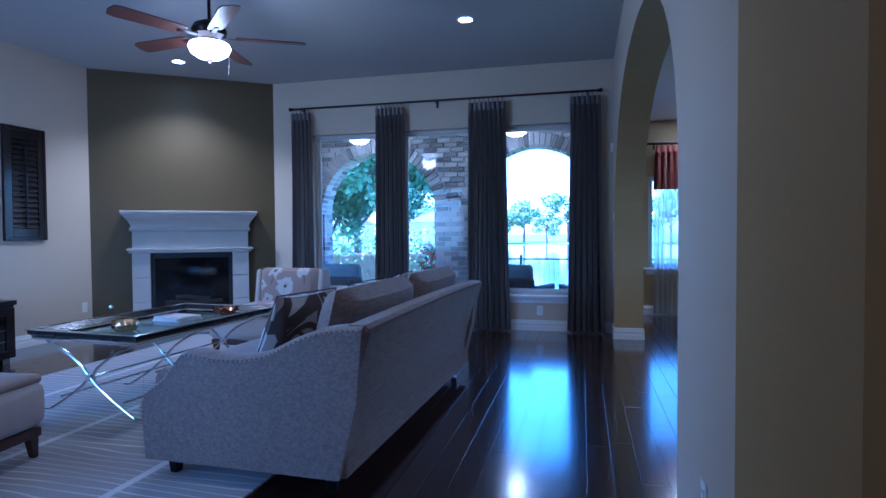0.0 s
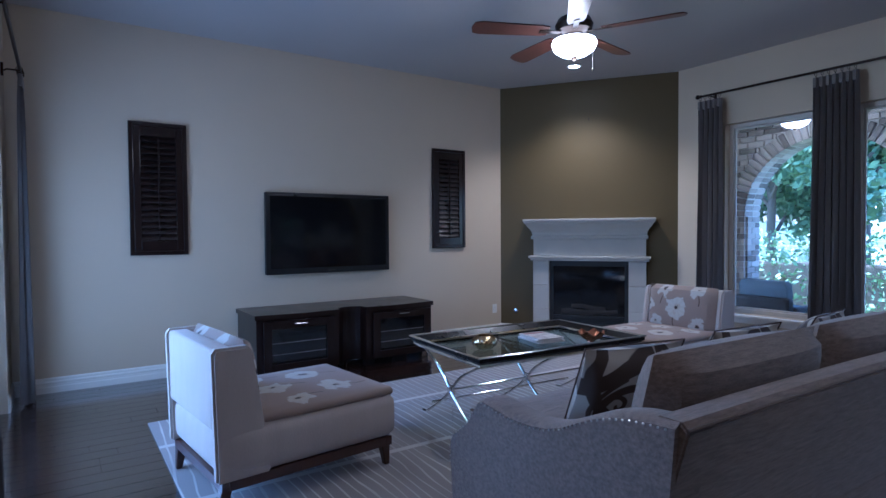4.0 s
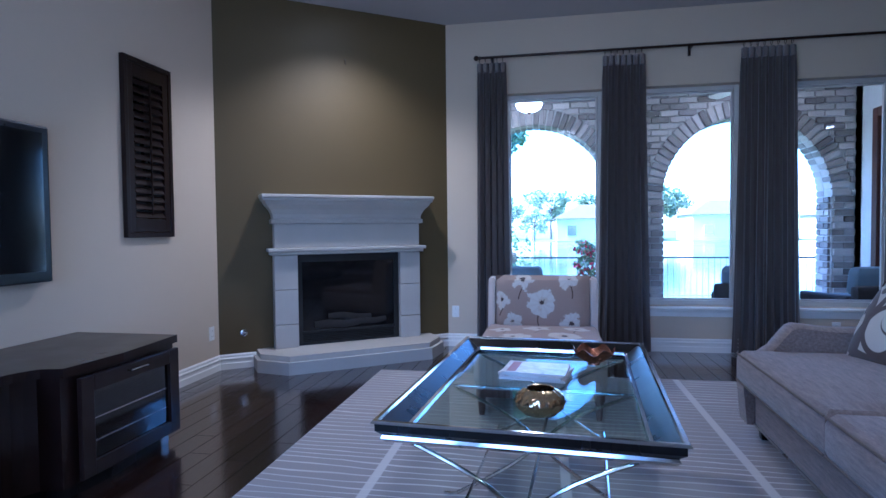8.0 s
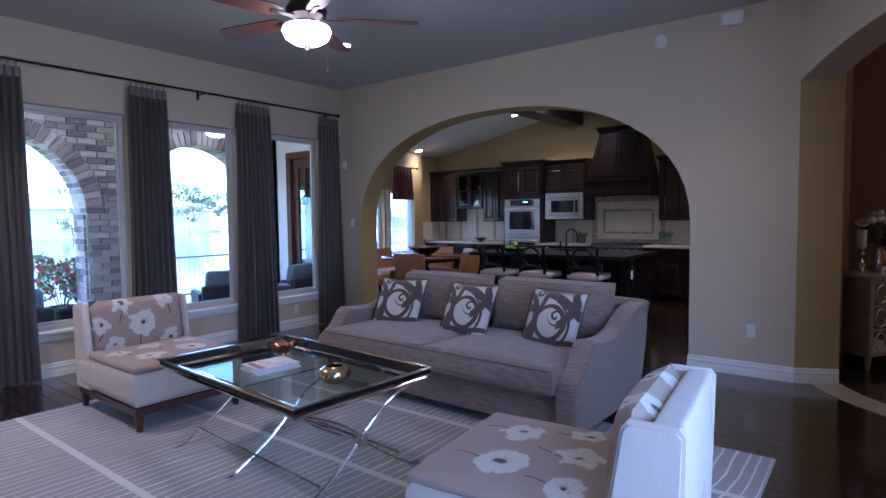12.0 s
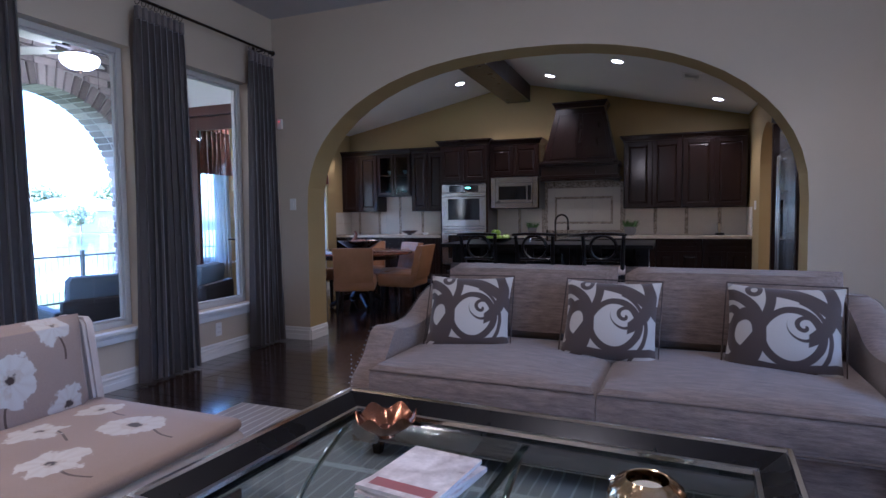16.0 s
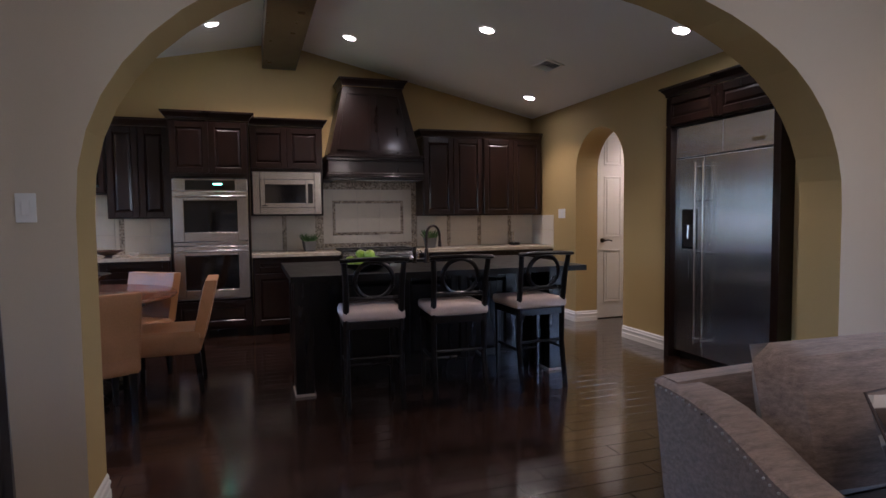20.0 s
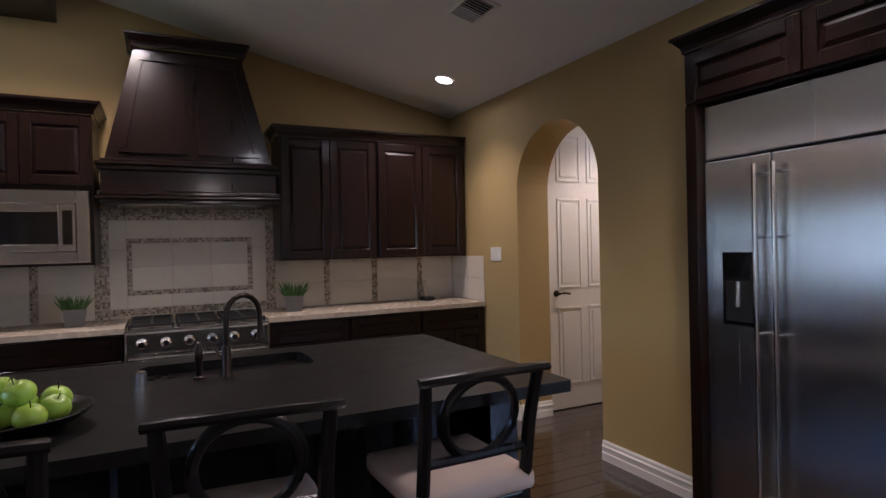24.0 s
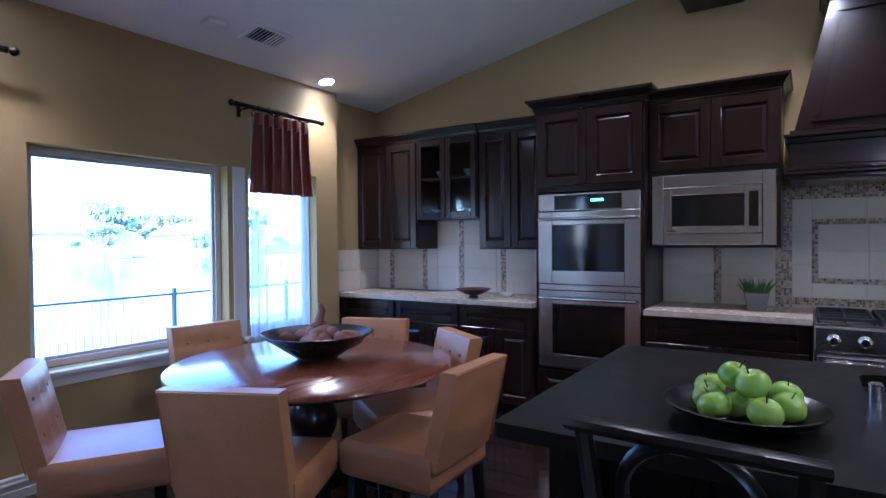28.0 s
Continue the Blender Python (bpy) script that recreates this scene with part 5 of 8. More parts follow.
# ---- ceiling fan ----
FROST = glow("lit_frosted_glass", (1.0, 0.86, 0.68), FAN_GLOW)
def ceiling_fan(name, m, drop, blade_mat, label, turn=0.0, r=0.72, glass_mat=None):
    f = thing(name, m, label, "ceiling fan")
    part("canopy", lathe(bmesh.new(), [(0.0, 0.0), (0.07, 0.0), (0.065, -0.03), (0.03, -0.055), (0.013, -0.06)], steps=20, close=False), BRONZE, f, "", True)
    part("downrod", lathe(bmesh.new(), [(0.012, -drop), (0.012, -0.05)], steps=10), BRONZE, f, "", True)
    part("motor", lathe(bmesh.new(), [(0.0, -drop + 0.02), (0.05, -drop + 0.01), (0.11, -drop - 0.02), (0.13, -drop - 0.06), (0.12, -drop - 0.10), (0.07, -drop - 0.125), (0.06, -drop - 0.15), (0.0, -drop - 0.151)], steps=28, close=False), BRONZE, f, "", True)
    for k in range(5):
        a = turn + 72 * k
        bl = bmesh.new()
        pts = [(0.19, -0.05), (0.24, -0.062), (r - 0.06, -0.075), (r - 0.015, -0.06), (r, 0.0), (r - 0.015, 0.06), (r - 0.06, 0.075), (0.24, 0.062), (0.19, 0.05)]
        slab(bl, [pts], lambda u, v, w: Vector((u, v, w)), 0.008)
        bmesh.ops.transform(bl, matrix=pose(0, 0, -drop - 0.112, 0, 0, a) @ pose(0, 0, 0, 11), verts=bl.verts[:])
        b = part("blade", bl, blade_mat, f)
        ir = box(bmesh.new(), (0.1, -0.018, -0.006), (0.25, 0.018, -0.001), 0.002, pose(0, 0, -drop - 0.112, 0, 0, a) @ pose(0, 0, 0, 11))
        part("blade_iron", ir, BRONZE, b, "dark bronze arm")
    part("light_bowl", lathe(bmesh.new(), [(0.10, -drop - 0.152), (0.145, -drop - 0.165), (0.155, -drop - 0.19), (0.135, -drop - 0.235), (0.09, -drop - 0.265), (0.03, -drop - 0.28), (0.0, -drop - 0.281)], steps=28, close=False), glass_mat or FROST, f, "lit frosted glass bowl", True)
    part("bowl_finial", lathe(bmesh.new(), [(0.0, -drop - 0.279), (0.022, -drop - 0.281), (0.016, -drop - 0.296), (0.006, -drop - 0.305), (0.0, -drop - 0.306)], steps=12, close=False), BRONZE, f, "", True)
    ch = tube(bmesh.new(), [(0.05, 0, -drop - 0.15), (0.165, 0, -drop - 0.24), (0.165, 0, -drop - 0.40)], 0.0015, 5)
    bmesh.ops.create_icosphere(ch, subdivisions=1, radius=0.008, matrix=Matrix.Translation((0.165, 0, -drop - 0.405)))
    part("pull_chain", ch, BRONZE, f)
    return f


BLADE = material("walnut_fan_blade", (0.065, 0.024, 0.016), 0.4, vary=0.3, scale=6, fine=50, bump=0.05, stretch=(1, 1, 1))
ceiling_fan("ceiling_fan", pose(-3.12, 2.9, CEIL), 0.39, BLADE, "bronze ceiling fan with five dark blades and a lit glass bowl", FAN_TURN)
lamp("fan_bulb", "POINT", pose(-3.12, 2.9, CEIL - 0.72), FAN_POWER, WARM, 0.12)

# ---- recessed downlights ----
DISC = glow("lit_downlight", (1.0, 0.88, 0.72), 8.0)
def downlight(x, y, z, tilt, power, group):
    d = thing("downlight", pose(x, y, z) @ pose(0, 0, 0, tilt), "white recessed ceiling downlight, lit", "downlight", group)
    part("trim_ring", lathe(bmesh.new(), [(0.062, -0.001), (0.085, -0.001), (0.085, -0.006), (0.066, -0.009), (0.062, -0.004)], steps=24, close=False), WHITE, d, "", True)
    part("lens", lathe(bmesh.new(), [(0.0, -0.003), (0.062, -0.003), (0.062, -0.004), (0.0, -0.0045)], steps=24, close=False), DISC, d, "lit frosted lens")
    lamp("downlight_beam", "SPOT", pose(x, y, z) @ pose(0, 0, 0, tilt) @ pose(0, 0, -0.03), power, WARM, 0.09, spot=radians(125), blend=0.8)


for x, y, k in ((-1.42, 4.37, 1.0), (-4.9, 4.8, 10.0), (-4.8, 1.0, 0.4), (-1.4, 1.0, 1.5)):
    downlight(x, y, CEIL, 0, CAN_L * k, "living room downlights")

# ---- kitchen cabinets: local x along the front, y into the wall, front at y = 0 ----
def raised_door(x0, x1, z0, z1, arched=False, deep=0.02, y=0.0):
    """A framed door with a raised panel, standing proud of the front."""
    bm = bmesh.new()
    s = min(0.062, (x1 - x0) * 0.24)
    yf = y - deep
    for a, b in (((x0, yf, z0), (x0 + s, y, z1)), ((x1 - s, yf, z0), (x1, y, z1)), ((x0 + s, yf, z0), (x1 - s, y, z0 + s)), ((x0 + s, yf, z1 - s), (x1 - s, y, z1))):
        box(bm, a, b, 0.0035, seg=1)
    # sunk field, bevelled up to a raised panel
    i, k = s, s + 0.03
    f = [[(x0 + i, z0 + i), (x1 - i, z0 + i), (x1 - i, z1 - i), (x0 + i, z1 - i)], [(x0 + i + 0.008, z0 + i + 0.008), (x1 - i - 0.008, z0 + i + 0.008), (x1 - i - 0.008, z1 - i - 0.008), (x0 + i + 0.008, z1 - i - 0.008)], [(x0 + k, z0 + k), (x1 - k, z0 + k), (x1 - k, z1 - k), (x0 + k, z1 - k)]]
    ys = [y - 0.012, y - 0.004, y - 0.014]
    rs = [[bm.verts.new((px, yy, pz)) for px, pz in lp] for lp, yy in zip(f, ys)]
    for a, b in zip(rs, rs[1:]):
        for q in range(4):
            bm.faces.new((a[q], a[(q + 1) % 4], b[(q + 1) % 4], b[q]))
    bm.faces.new(rs[-1])
    return bm


def crown(bm, x0, x1, depth, z, h=0.085, out=0.05, left=True, right=True, lx=None, rx=None):
    """A stepped crown moulding along a front and round its free ends."""
    prof = [(0.0, 0.0), (0.012, 0.0), (0.012, 0.012), (0.018, 0.03), (out * 0.75, h * 0.7), (out * 0.8, h * 0.78), (out, h * 0.8), (out, h), (0.0, h)]
    rs = []
    for o, dz in prof:
        ring = []
        a, b = x0 - (o if left else 0), x1 + (o if right else 0)
        ring.append(bm.verts.new((a, depth, z + dz)))
        ring.append(bm.verts.new((a, -o, z + dz)))
        ring.append(bm.verts.new((b, -o, z + dz)))
        ring.append(bm.verts.new((b, depth, z + dz)))
        rs.append(ring)
    for p, q in zip(rs, rs[1:] + rs[:1]):
        for i in range(3):
            bm.faces.new((p[i], p[i + 1], q[i + 1], q[i]))
    for k in (0, 3):
        bm.faces.new([r[k] for r in rs])
    bmesh.ops.recalc_face_normals(bm, faces=bm.faces[:])
    return bm


def back_wall(xf, ya, yb, z):
    return pose(xf, (ya + yb) / 2, z, 0, 0, -90), yb - ya


def cabinet(name, ya, yb, xf, z0, z1, doors, label, drawers=0.0, toe=0.0, category="cabinet", group="", crown_sides=None, ctop=0.0, glazed=False, rows=None, ends=(0, 0)):
    m, W = back_wall(xf, ya, yb, z0)
    D, H = KX - xf - 0.002, z1 - z0
    c = thing(name, m, label, category, group)
    g = 0.0015
    if glazed:
        bd = bmesh.new()
        for a, b in (((-W / 2 + g, 0, 0), (-W / 2 + 0.02, D, H)), ((W / 2 - 0.02, 0, 0), (W / 2 - g, D, H)), ((-W / 2 + 0.02, 0, 0), (W / 2 - 0.02, D, 0.02)), ((-W / 2 + 0.02, 0, H - 0.02), (W / 2 - 0.02, D, H)), ((-W / 2 + 0.02, D - 0.015, 0.02), (W / 2 - 0.02, D, H - 0.02)), ((-W / 2 + 0.02, 0.02, H * 0.5), (W / 2 - 0.02, D - 0.015, H * 0.5 + 0.015))):
            box(bd, a, b)
        part("body", bd, ESPRESSO, c)
    else:
        part("body", B((-W / 2 + g, 0, toe), (W / 2 - g, D, H)), ESPRESSO, c)
    if toe:
        part("toe_kick", B((-W / 2 + g, 0.06, 0), (W / 2 - g, D, toe - 0.001)), BLACKWOOD, c)
    zt = H - 0.012
    if drawers:
        part("drawer_front", raised_door(-W / 2 + 0.012, W / 2 - 0.012, H - drawers, H - 0.014), ESPRESSO, c)
        zt = H - drawers - 0.012
    zb = toe + 0.012
    dw = (W - 0.024 + 0.006) / max(1, doors)
    for k in range(doors):
        x0 = -W / 2 + 0.012 + k * dw
        if glazed:
            fr = bmesh.new()
            s = 0.05
            x1 = x0 + dw - 0.006
            for a, b in (((x0, -0.02, zb), (x0 + s, 0, zt)), ((x1 - s, -0.02, zb), (x1, 0, zt)), ((x0 + s, -0.02, zb), (x1 - s, 0, zb + s)), ((x0 + s, -0.02, zt - s), (x1 - s, 0, zt)), ((x0 + s, -0.016, (zb + zt) / 2 - 0.008), (x1 - s, -0.004, (zb + zt) / 2 + 0.008))):
                box(fr, a, b, 0.003, seg=1)
            dr = part("door", fr, ESPRESSO, c)
            part("door_glass", B((x0 + s, -0.011, zb + s), (x1 - s, -0.008, zt - s)), CLEARGLASS, dr, "clear glass")
        else:
            part("door", raised_door(x0, x0 + dw - 0.006, zb, zt), ESPRESSO, c)
    if ctop:
        part("crown_moulding", crown(bmesh.new(), -W / 2, W / 2, D, H + 0.001, ctop, 0.055, *(crown_sides or (False, False))), ESPRESSO, c)
    return c


space[0] = KO
UL = "espresso wall cabinet with raised panel doors and crown moulding"
BL = "espresso base cabinet with drawer and raised panel doors"
for ya, yb, cs in ((7.043, 7.77, (False, False)), (5.775, 6.395, (False, False))):
    cabinet("wall_cabinet", ya, yb, 4.06, 1.32, 2.31, 2, UL, group="wall cabinets", ctop=0.085, crown_sides=cs)
cabinet("glazed_wall_cabinet", 6.398, 7.04, 4.04, 1.59, 2.31, 2, "espresso wall cabinet with two glass doors and plates inside", group="wall cabinets", ctop=0.085, glazed=True)
for ya, yb in ((2.09, 2.9), (1.24, 2.087)):
    cabinet("wall_cabinet", ya, yb, 4.06, 1.32, 2.31, 2, UL, group="wall cabinets", ctop=0.085, crown_sides=(True, False) if yb > 2.5 else (False, False))
for ya, yb in ((5.775, 6.44), (6.443, 7.11), (7.113, 7.788), (3.985, 4.95), (2.44, 3.055), (1.82, 2.437), (1.202, 1.817)):
    cabinet("base_cabinet", ya, yb, 3.8, 0.0, 0.875, 2, BL, 0.17, 0.1, group="base cabinets")
# bowls behind the glass doors
BLUEWARE = material("pale_blue_glaze", (0.35, 0.5, 0.55), 0.15, bump=0)
for y, z, r in ((6.55, 1.611, 0.09), (6.87, 1.611, 0.1), (6.56, 1.966, 0.07), (6.86, 1.966, 0.07)):
    b = thing("glazed_dish", pose(4.21, y, z), "pale blue glazed dish inside the glass cabinet", "dish", "dishes in the glass cabinet")
    part("dish_body", lathe(bmesh.new(), [(r * 0.4, 0.0), (r * 0.5, 0.004), (r, 0.07), (r - 0.006, 0.07), (r * 0.45, 0.01)], steps=20), BLUEWARE, b, "", True)

# oven tower
m, W = back_wall(3.83, 4.955, 5.77, 0)
D = KX - 3.83 - 0.002
tw = thing("oven_cabinet", m, "tall espresso cabinet that houses the double wall oven", "cabinet")
bd = bmesh.new()
for a, b in (((-W / 2 + 0.002, 0, 0.1), (-W / 2 + 0.045, D, 2.365)), ((W / 2 - 0.045, 0, 0.1), (W / 2 - 0.002, D, 2.365)), ((-W / 2 + 0.045, 0, 0.1), (W / 2 - 0.045, D, 0.43)), ((-W / 2 + 0.045, 0, 1.755), (W / 2 - 0.045, D, 2.365)), ((-W / 2 + 0.045, D - 0.02, 0.43), (W / 2 - 0.045, D, 1.755))):
    box(bd, a, b)
part("body", bd, ESPRESSO, tw)
part("toe_kick", B((-W / 2 + 0.002, 0.06, 0), (W / 2 - 0.002, D, 0.099)), BLACKWOOD, tw)
part("drawer_front", raised_door(-W / 2 + 0.02, W / 2 - 0.02, 0.13, 0.41), ESPRESSO, tw)
for s in (0, 1):
    part("door", raised_door(-W / 2 + 0.02 + s * (W / 2 - 0.018), -0.002 + s * (W / 2 - 0.018), 1.80, 2.345), ESPRESSO, tw)
part("crown_moulding", crown(bmesh.new(), -W / 2, W / 2, D, 2.366, 0.09, 0.06, True, True), ESPRESSO, tw)

ov = thing("double_wall_oven", m @ pose(0.003, -0.001, 0.44), "stainless steel double wall oven with black glass doors", "oven")
ow = 0.379
part("housing", B((-ow + 0.005, 0.002, 0.0), (ow - 0.005, 0.52, 1.298)), BLACK, ov)
part("control_panel", B((-ow, -0.022, 1.17), (ow, 0.0, 1.30), 0.004), STEEL, ov)
cp = part("control_glass", B((-0.25, -0.024, 1.178), (0.25, -0.0215, 1.285)), BLACKGLASS, ov, "black glass control panel")
part("clock_digits", B((0.03, -0.0248, 1.235), (0.12, -0.0242, 1.25)), glow("green_digits", (0.25, 1.0, 0.55), 1.2), cp, "dim green digits")
for z0, z1 in ((0.0, 0.575), (0.625, 1.165)):
    dr = bmesh.new()
    for a, b in (((-ow, -0.03, z0), (-ow + 0.11, 0.0, z1)), ((ow - 0.11, -0.03, z0), (ow, 0.0, z1)), ((-ow + 0.11, -0.03, z0), (ow - 0.11, 0.0, z0 + 0.1)), ((-ow + 0.11, -0.03, z1 - 0.1), (ow - 0.11, 0.0, z1))):
        box(dr, a, b, 0.003, seg=1)
    d = part("oven_door", dr, STEEL, ov)
    part("door_window", B((-ow + 0.11, -0.026, z0 + 0.1), (ow - 0.11, -0.006, z1 - 0.1)), BLACKGLASS, d, "black glass")
    hd = tube(bmesh.new(), [(-ow + 0.02, -0.075, z1 - 0.055), (ow - 0.02, -0.075, z1 - 0.055)], 0.011, 10)
    for x in (-ow + 0.06, ow - 0.06):
        tube(hd, [(x, -0.03, z1 - 0.055), (x, -0.075, z1 - 0.055)], 0.008, 8)
    part("handle", hd, CHROME, d, "round steel bar handle", True)
part("vent_strip", B((-ow, -0.02, 0.58), (ow, 0.0, 0.62), 0.003), STEEL, ov)

# microwave cabinet and microwave
m, W = back_wall(3.925, 4.147, 4.953, 1.335)
D = KX - 3.925 - 0.002
mc2 = thing("microwave_cabinet", m, "espresso wall cabinet that houses the microwave", "cabinet")
bd = bmesh.new()
for a, b in (((-W / 2 + 0.002, 0, 0), (-W / 2 + 0.022, D, 1.01)), ((W / 2 - 0.022, 0, 0), (W / 2 - 0.002, D, 1.01)), ((-W / 2 + 0.022, 0, 0), (W / 2 - 0.022, D, 0.018)), ((-W / 2 + 0.022, 0, 0.5), (W / 2 - 0.022, D, 1.01)), ((-W / 2 + 0.022, D - 0.02, 0.018), (W / 2 - 0.022, D, 0.5))):
    box(bd, a, b)
part("body", bd, ESPRESSO, mc2)
for s in (0, 1):
    part("door", raised_door(-W / 2 + 0.012 + s * (W / 2 - 0.01), -0.002 + s * (W / 2 - 0.01), 0.535, 0.99), ESPRESSO, mc2)
part("crown_moulding", crown(bmesh.new(), -W / 2, W / 2, D, 1.011, 0.085, 0.055, False, True), ESPRESSO, mc2)
mw = thing("microwave", m @ pose(0, -0.001, 0.02), "stainless steel built-in microwave with a framed trim", "microwave")
part("housing", B((-0.355, 0.002, 0.001), (0.355, 0.38, 0.475)), BLACK, mw)
tr = bmesh.new()
for a, b in (((-0.378, -0.02, 0.0), (-0.30, 0.0, 0.478)), ((0.30, -0.02, 0.0), (0.378, 0.0, 0.478)), ((-0.30, -0.02, 0.0), (0.30, 0.0, 0.075)), ((-0.30, -0.02, 0.39), (0.30, 0.0, 0.478))):
    box(tr, a, b, 0.004, seg=1)
part("trim_kit", tr, STEEL, mw, "brushed steel trim")
fd = bmesh.new()
for a, b in (((-0.298, -0.035, 0.078), (-0.245, -0.004, 0.388)), ((0.2, -0.035, 0.078), (0.298, -0.004, 0.388)), ((-0.245, -0.035, 0.078), (0.2, -0.004, 0.125)), ((-0.245, -0.035, 0.335), (0.2, -0.004, 0.388))):
    box(fd, a, b, 0.003, seg=1)
d = part("microwave_door", fd, STEEL, mw)
part("door_window", B((-0.245, -0.03, 0.125), (0.2, -0.008, 0.335)), BLACKGLASS, d, "black glass")
part("keypad", B((0.225, -0.0365, 0.12), (0.28, -0.0345, 0.345)), BLACKGLASS, mw, "black glass keypad")
part("mark_bar", B((-0.28, -0.0362, 0.09), (-0.22, -0.0352, 0.1)), BLACK, mw)

# range hood
m, W = back_wall(3.79, 2.94, 4.13, 0)
D = KX - 3.79 - 0.002
hd = thing("range_hood", m, "tapered espresso wood range hood with panels and mouldings", "range hood")
HW = 0.585
tp = bmesh.new()
bw2, tw2, z0, z1, y0, y1 = HW - 0.045, 0.355, 2.045, 2.85, 0.03, 0.17
q = [tp.verts.new(p) for p in ((-bw2, y0, z0), (bw2, y0, z0), (bw2, D, z0), (-bw2, D, z0), (-tw2, y1, z1), (tw2, y1, z1), (tw2, D, z1), (-tw2, D, z1))]
for f in ((0, 1, 5, 4), (1, 2, 6, 5), (3, 0, 4, 7), (4, 5, 6, 7), (3, 2, 1, 0), (2, 3, 7, 6)):
    tp.faces.new([q[i] for i in f])
bmesh.ops.bevel(tp, geom=tp.edges[:], offset=0.006, segments=2, affect="EDGES")
part("chimney", tp, ESPRESSO, hd)
def on_front(u, t, out):
    """A point on the leaning front: u from -1 to 1 across, t from 0 to 1 up."""
    return Vector((u * (bw2 + (tw2 - bw2) * t), y0 + (y1 - y0) * t - out, z0 + (z1 - z0) * t))
for s in (-1, 1):
    ua, ub = (0.06, 0.86) if s > 0 else (-0.86, -0.06)
    for (a0, b0, t0, t1) in ((ua, ub, 0.05, 0.09), (ua, ub, 0.88, 0.92), (ua, ua + 0.07, 0.09, 0.88), (ub - 0.07, ub, 0.09, 0.88)):
        bm = bmesh.new()
        c8 = [bm.verts.new(on_front(u, t, o)) for o in (-0.004, 0.014) for u, t in ((a0, t0), (b0, t0), (b0, t1), (a0, t1))]
        for f in ((4, 5, 6, 7), (0, 1, 5, 4), (1, 2, 6, 5), (2, 3, 7, 6), (3, 0, 4, 7)):
            bm.faces.new([c8[i] for i in f])
        bmesh.ops.recalc_face_normals(bm, faces=bm.faces[:])
        bmesh.ops.bevel(bm, geom=bm.edges[:], offset=0.005, segments=2, affect="EDGES")
        part("panel_moulding", bm, ESPRESSO, hd)
part("crown_moulding", crown(bmesh.new(), -tw2 - 0.005, tw2 + 0.005, D - y1 + 0.02, 2.851, 0.09, 0.05, True, True), ESPRESSO, hd).matrix_local = pose(0, y1 - 0.02, 0)
part("upper_ledge", box(box(B((-HW, 0, 1.965), (HW, D, 2.0), 0.008), (-HW - 0.012, -0.014, 2.0005), (HW + 0.012, D, 2.022), 0.008), (-HW + 0.02, 0.012, 2.0225), (HW - 0.02, D, 2.0445), 0.008), ESPRESSO, hd)
part("valance", B((-HW + 0.02, 0.02, 1.83), (HW - 0.02, D, 1.9645), 0.003), ESPRESSO, hd)
part("lower_rail", box(box(B((-HW, -0.002, 1.795), (HW, D, 1.829), 0.01), (-HW - 0.01, -0.014, 1.772), (HW + 0.01, D, 1.7945), 0.009), (-HW + 0.015, 0.01, 1.745), (HW - 0.015, D, 1.7715), 0.006), ESPRESSO, hd)
part("hood_liner", B((-HW + 0.1, 0.08, 1.738), (HW - 0.1, D - 0.05, 1.7445)), STEEL, hd, "brushed steel liner")

# worktops on the back wall
def worktop(name, loops, z, th, mat, label):
    bm = slab(bmesh.new(), loops, lambda u, v, w: Vector((u, v, z + w)), th)
    return tagged(part(name, bm, mat), label, "worktop")
worktop("granite_worktop", [rect(3.755, 5.774, KX - 0.012, KN2 - 0.012)], 0.876, 0.038, STONE_LIGHT, "pale speckled granite worktop in the breakfast corner beside the ovens")
worktop("granite_worktop", [rect(3.755, 3.981, KX - 0.012, 4.952)], 0.876, 0.038, STONE_LIGHT, "pale speckled granite worktop between ovens and range")
worktop("granite_worktop", [rect(3.755, KS + 0.012, KX - 0.012, 3.058)], 0.876, 0.038, STONE_LIGHT, "pale speckled granite worktop with small pots")

# cooking range
m, W = back_wall(3.72, 3.059, 3.98, 0)
rn = thing("gas_range", m, "stainless steel gas range with six knobs and black grates", "range")
part("body", B((-0.459, 0.0, 0.1), (0.459, 0.64, 0.875), 0.004), STEEL, rn)
part("toe_kick", B((-0.44, 0.05, 0), (0.44, 0.6, 0.099)), BLACK, rn)
part("control_rail", B((-0.459, -0.03, 0.735), (0.459, -0.001, 0.885), 0.012), STEEL, rn)
od = part("oven_door", B((-0.44, -0.03, 0.16), (0.44, -0.001, 0.715), 0.006), STEEL, rn)
part("door_window", B((-0.28, -0.033, 0.3), (0.28, -0.0305, 0.56)), BLACKGLASS, od)
h = tube(bmesh.new(), [(-0.4, -0.085, 0.67), (0.4, -0.085, 0.67)], 0.013, 10)
for x in (-0.36, 0.36):
    tube(h, [(x, -0.03, 0.67), (x, -0.085, 0.67)], 0.009, 8)
part("handle", h, CHROME, od, "", True)
for k in range(6):
    x = -0.36 + 0.144 * k
    part("knob", lathe(bmesh.new(), [(0.0, 0), (0.034, 0.0), (0.034, 0.006), (0.026, 0.01), (0.024, 0.036), (0.02, 0.04), (0.0, 0.041)], steps=20, m=pose(x, -0.031, 0.81, 90), close=False), CHROME, rn, "", True)
part("cooktop", B((-0.459, 0.0, 0.8755), (0.459, 0.64, 0.9), 0.004), STEEL, rn)
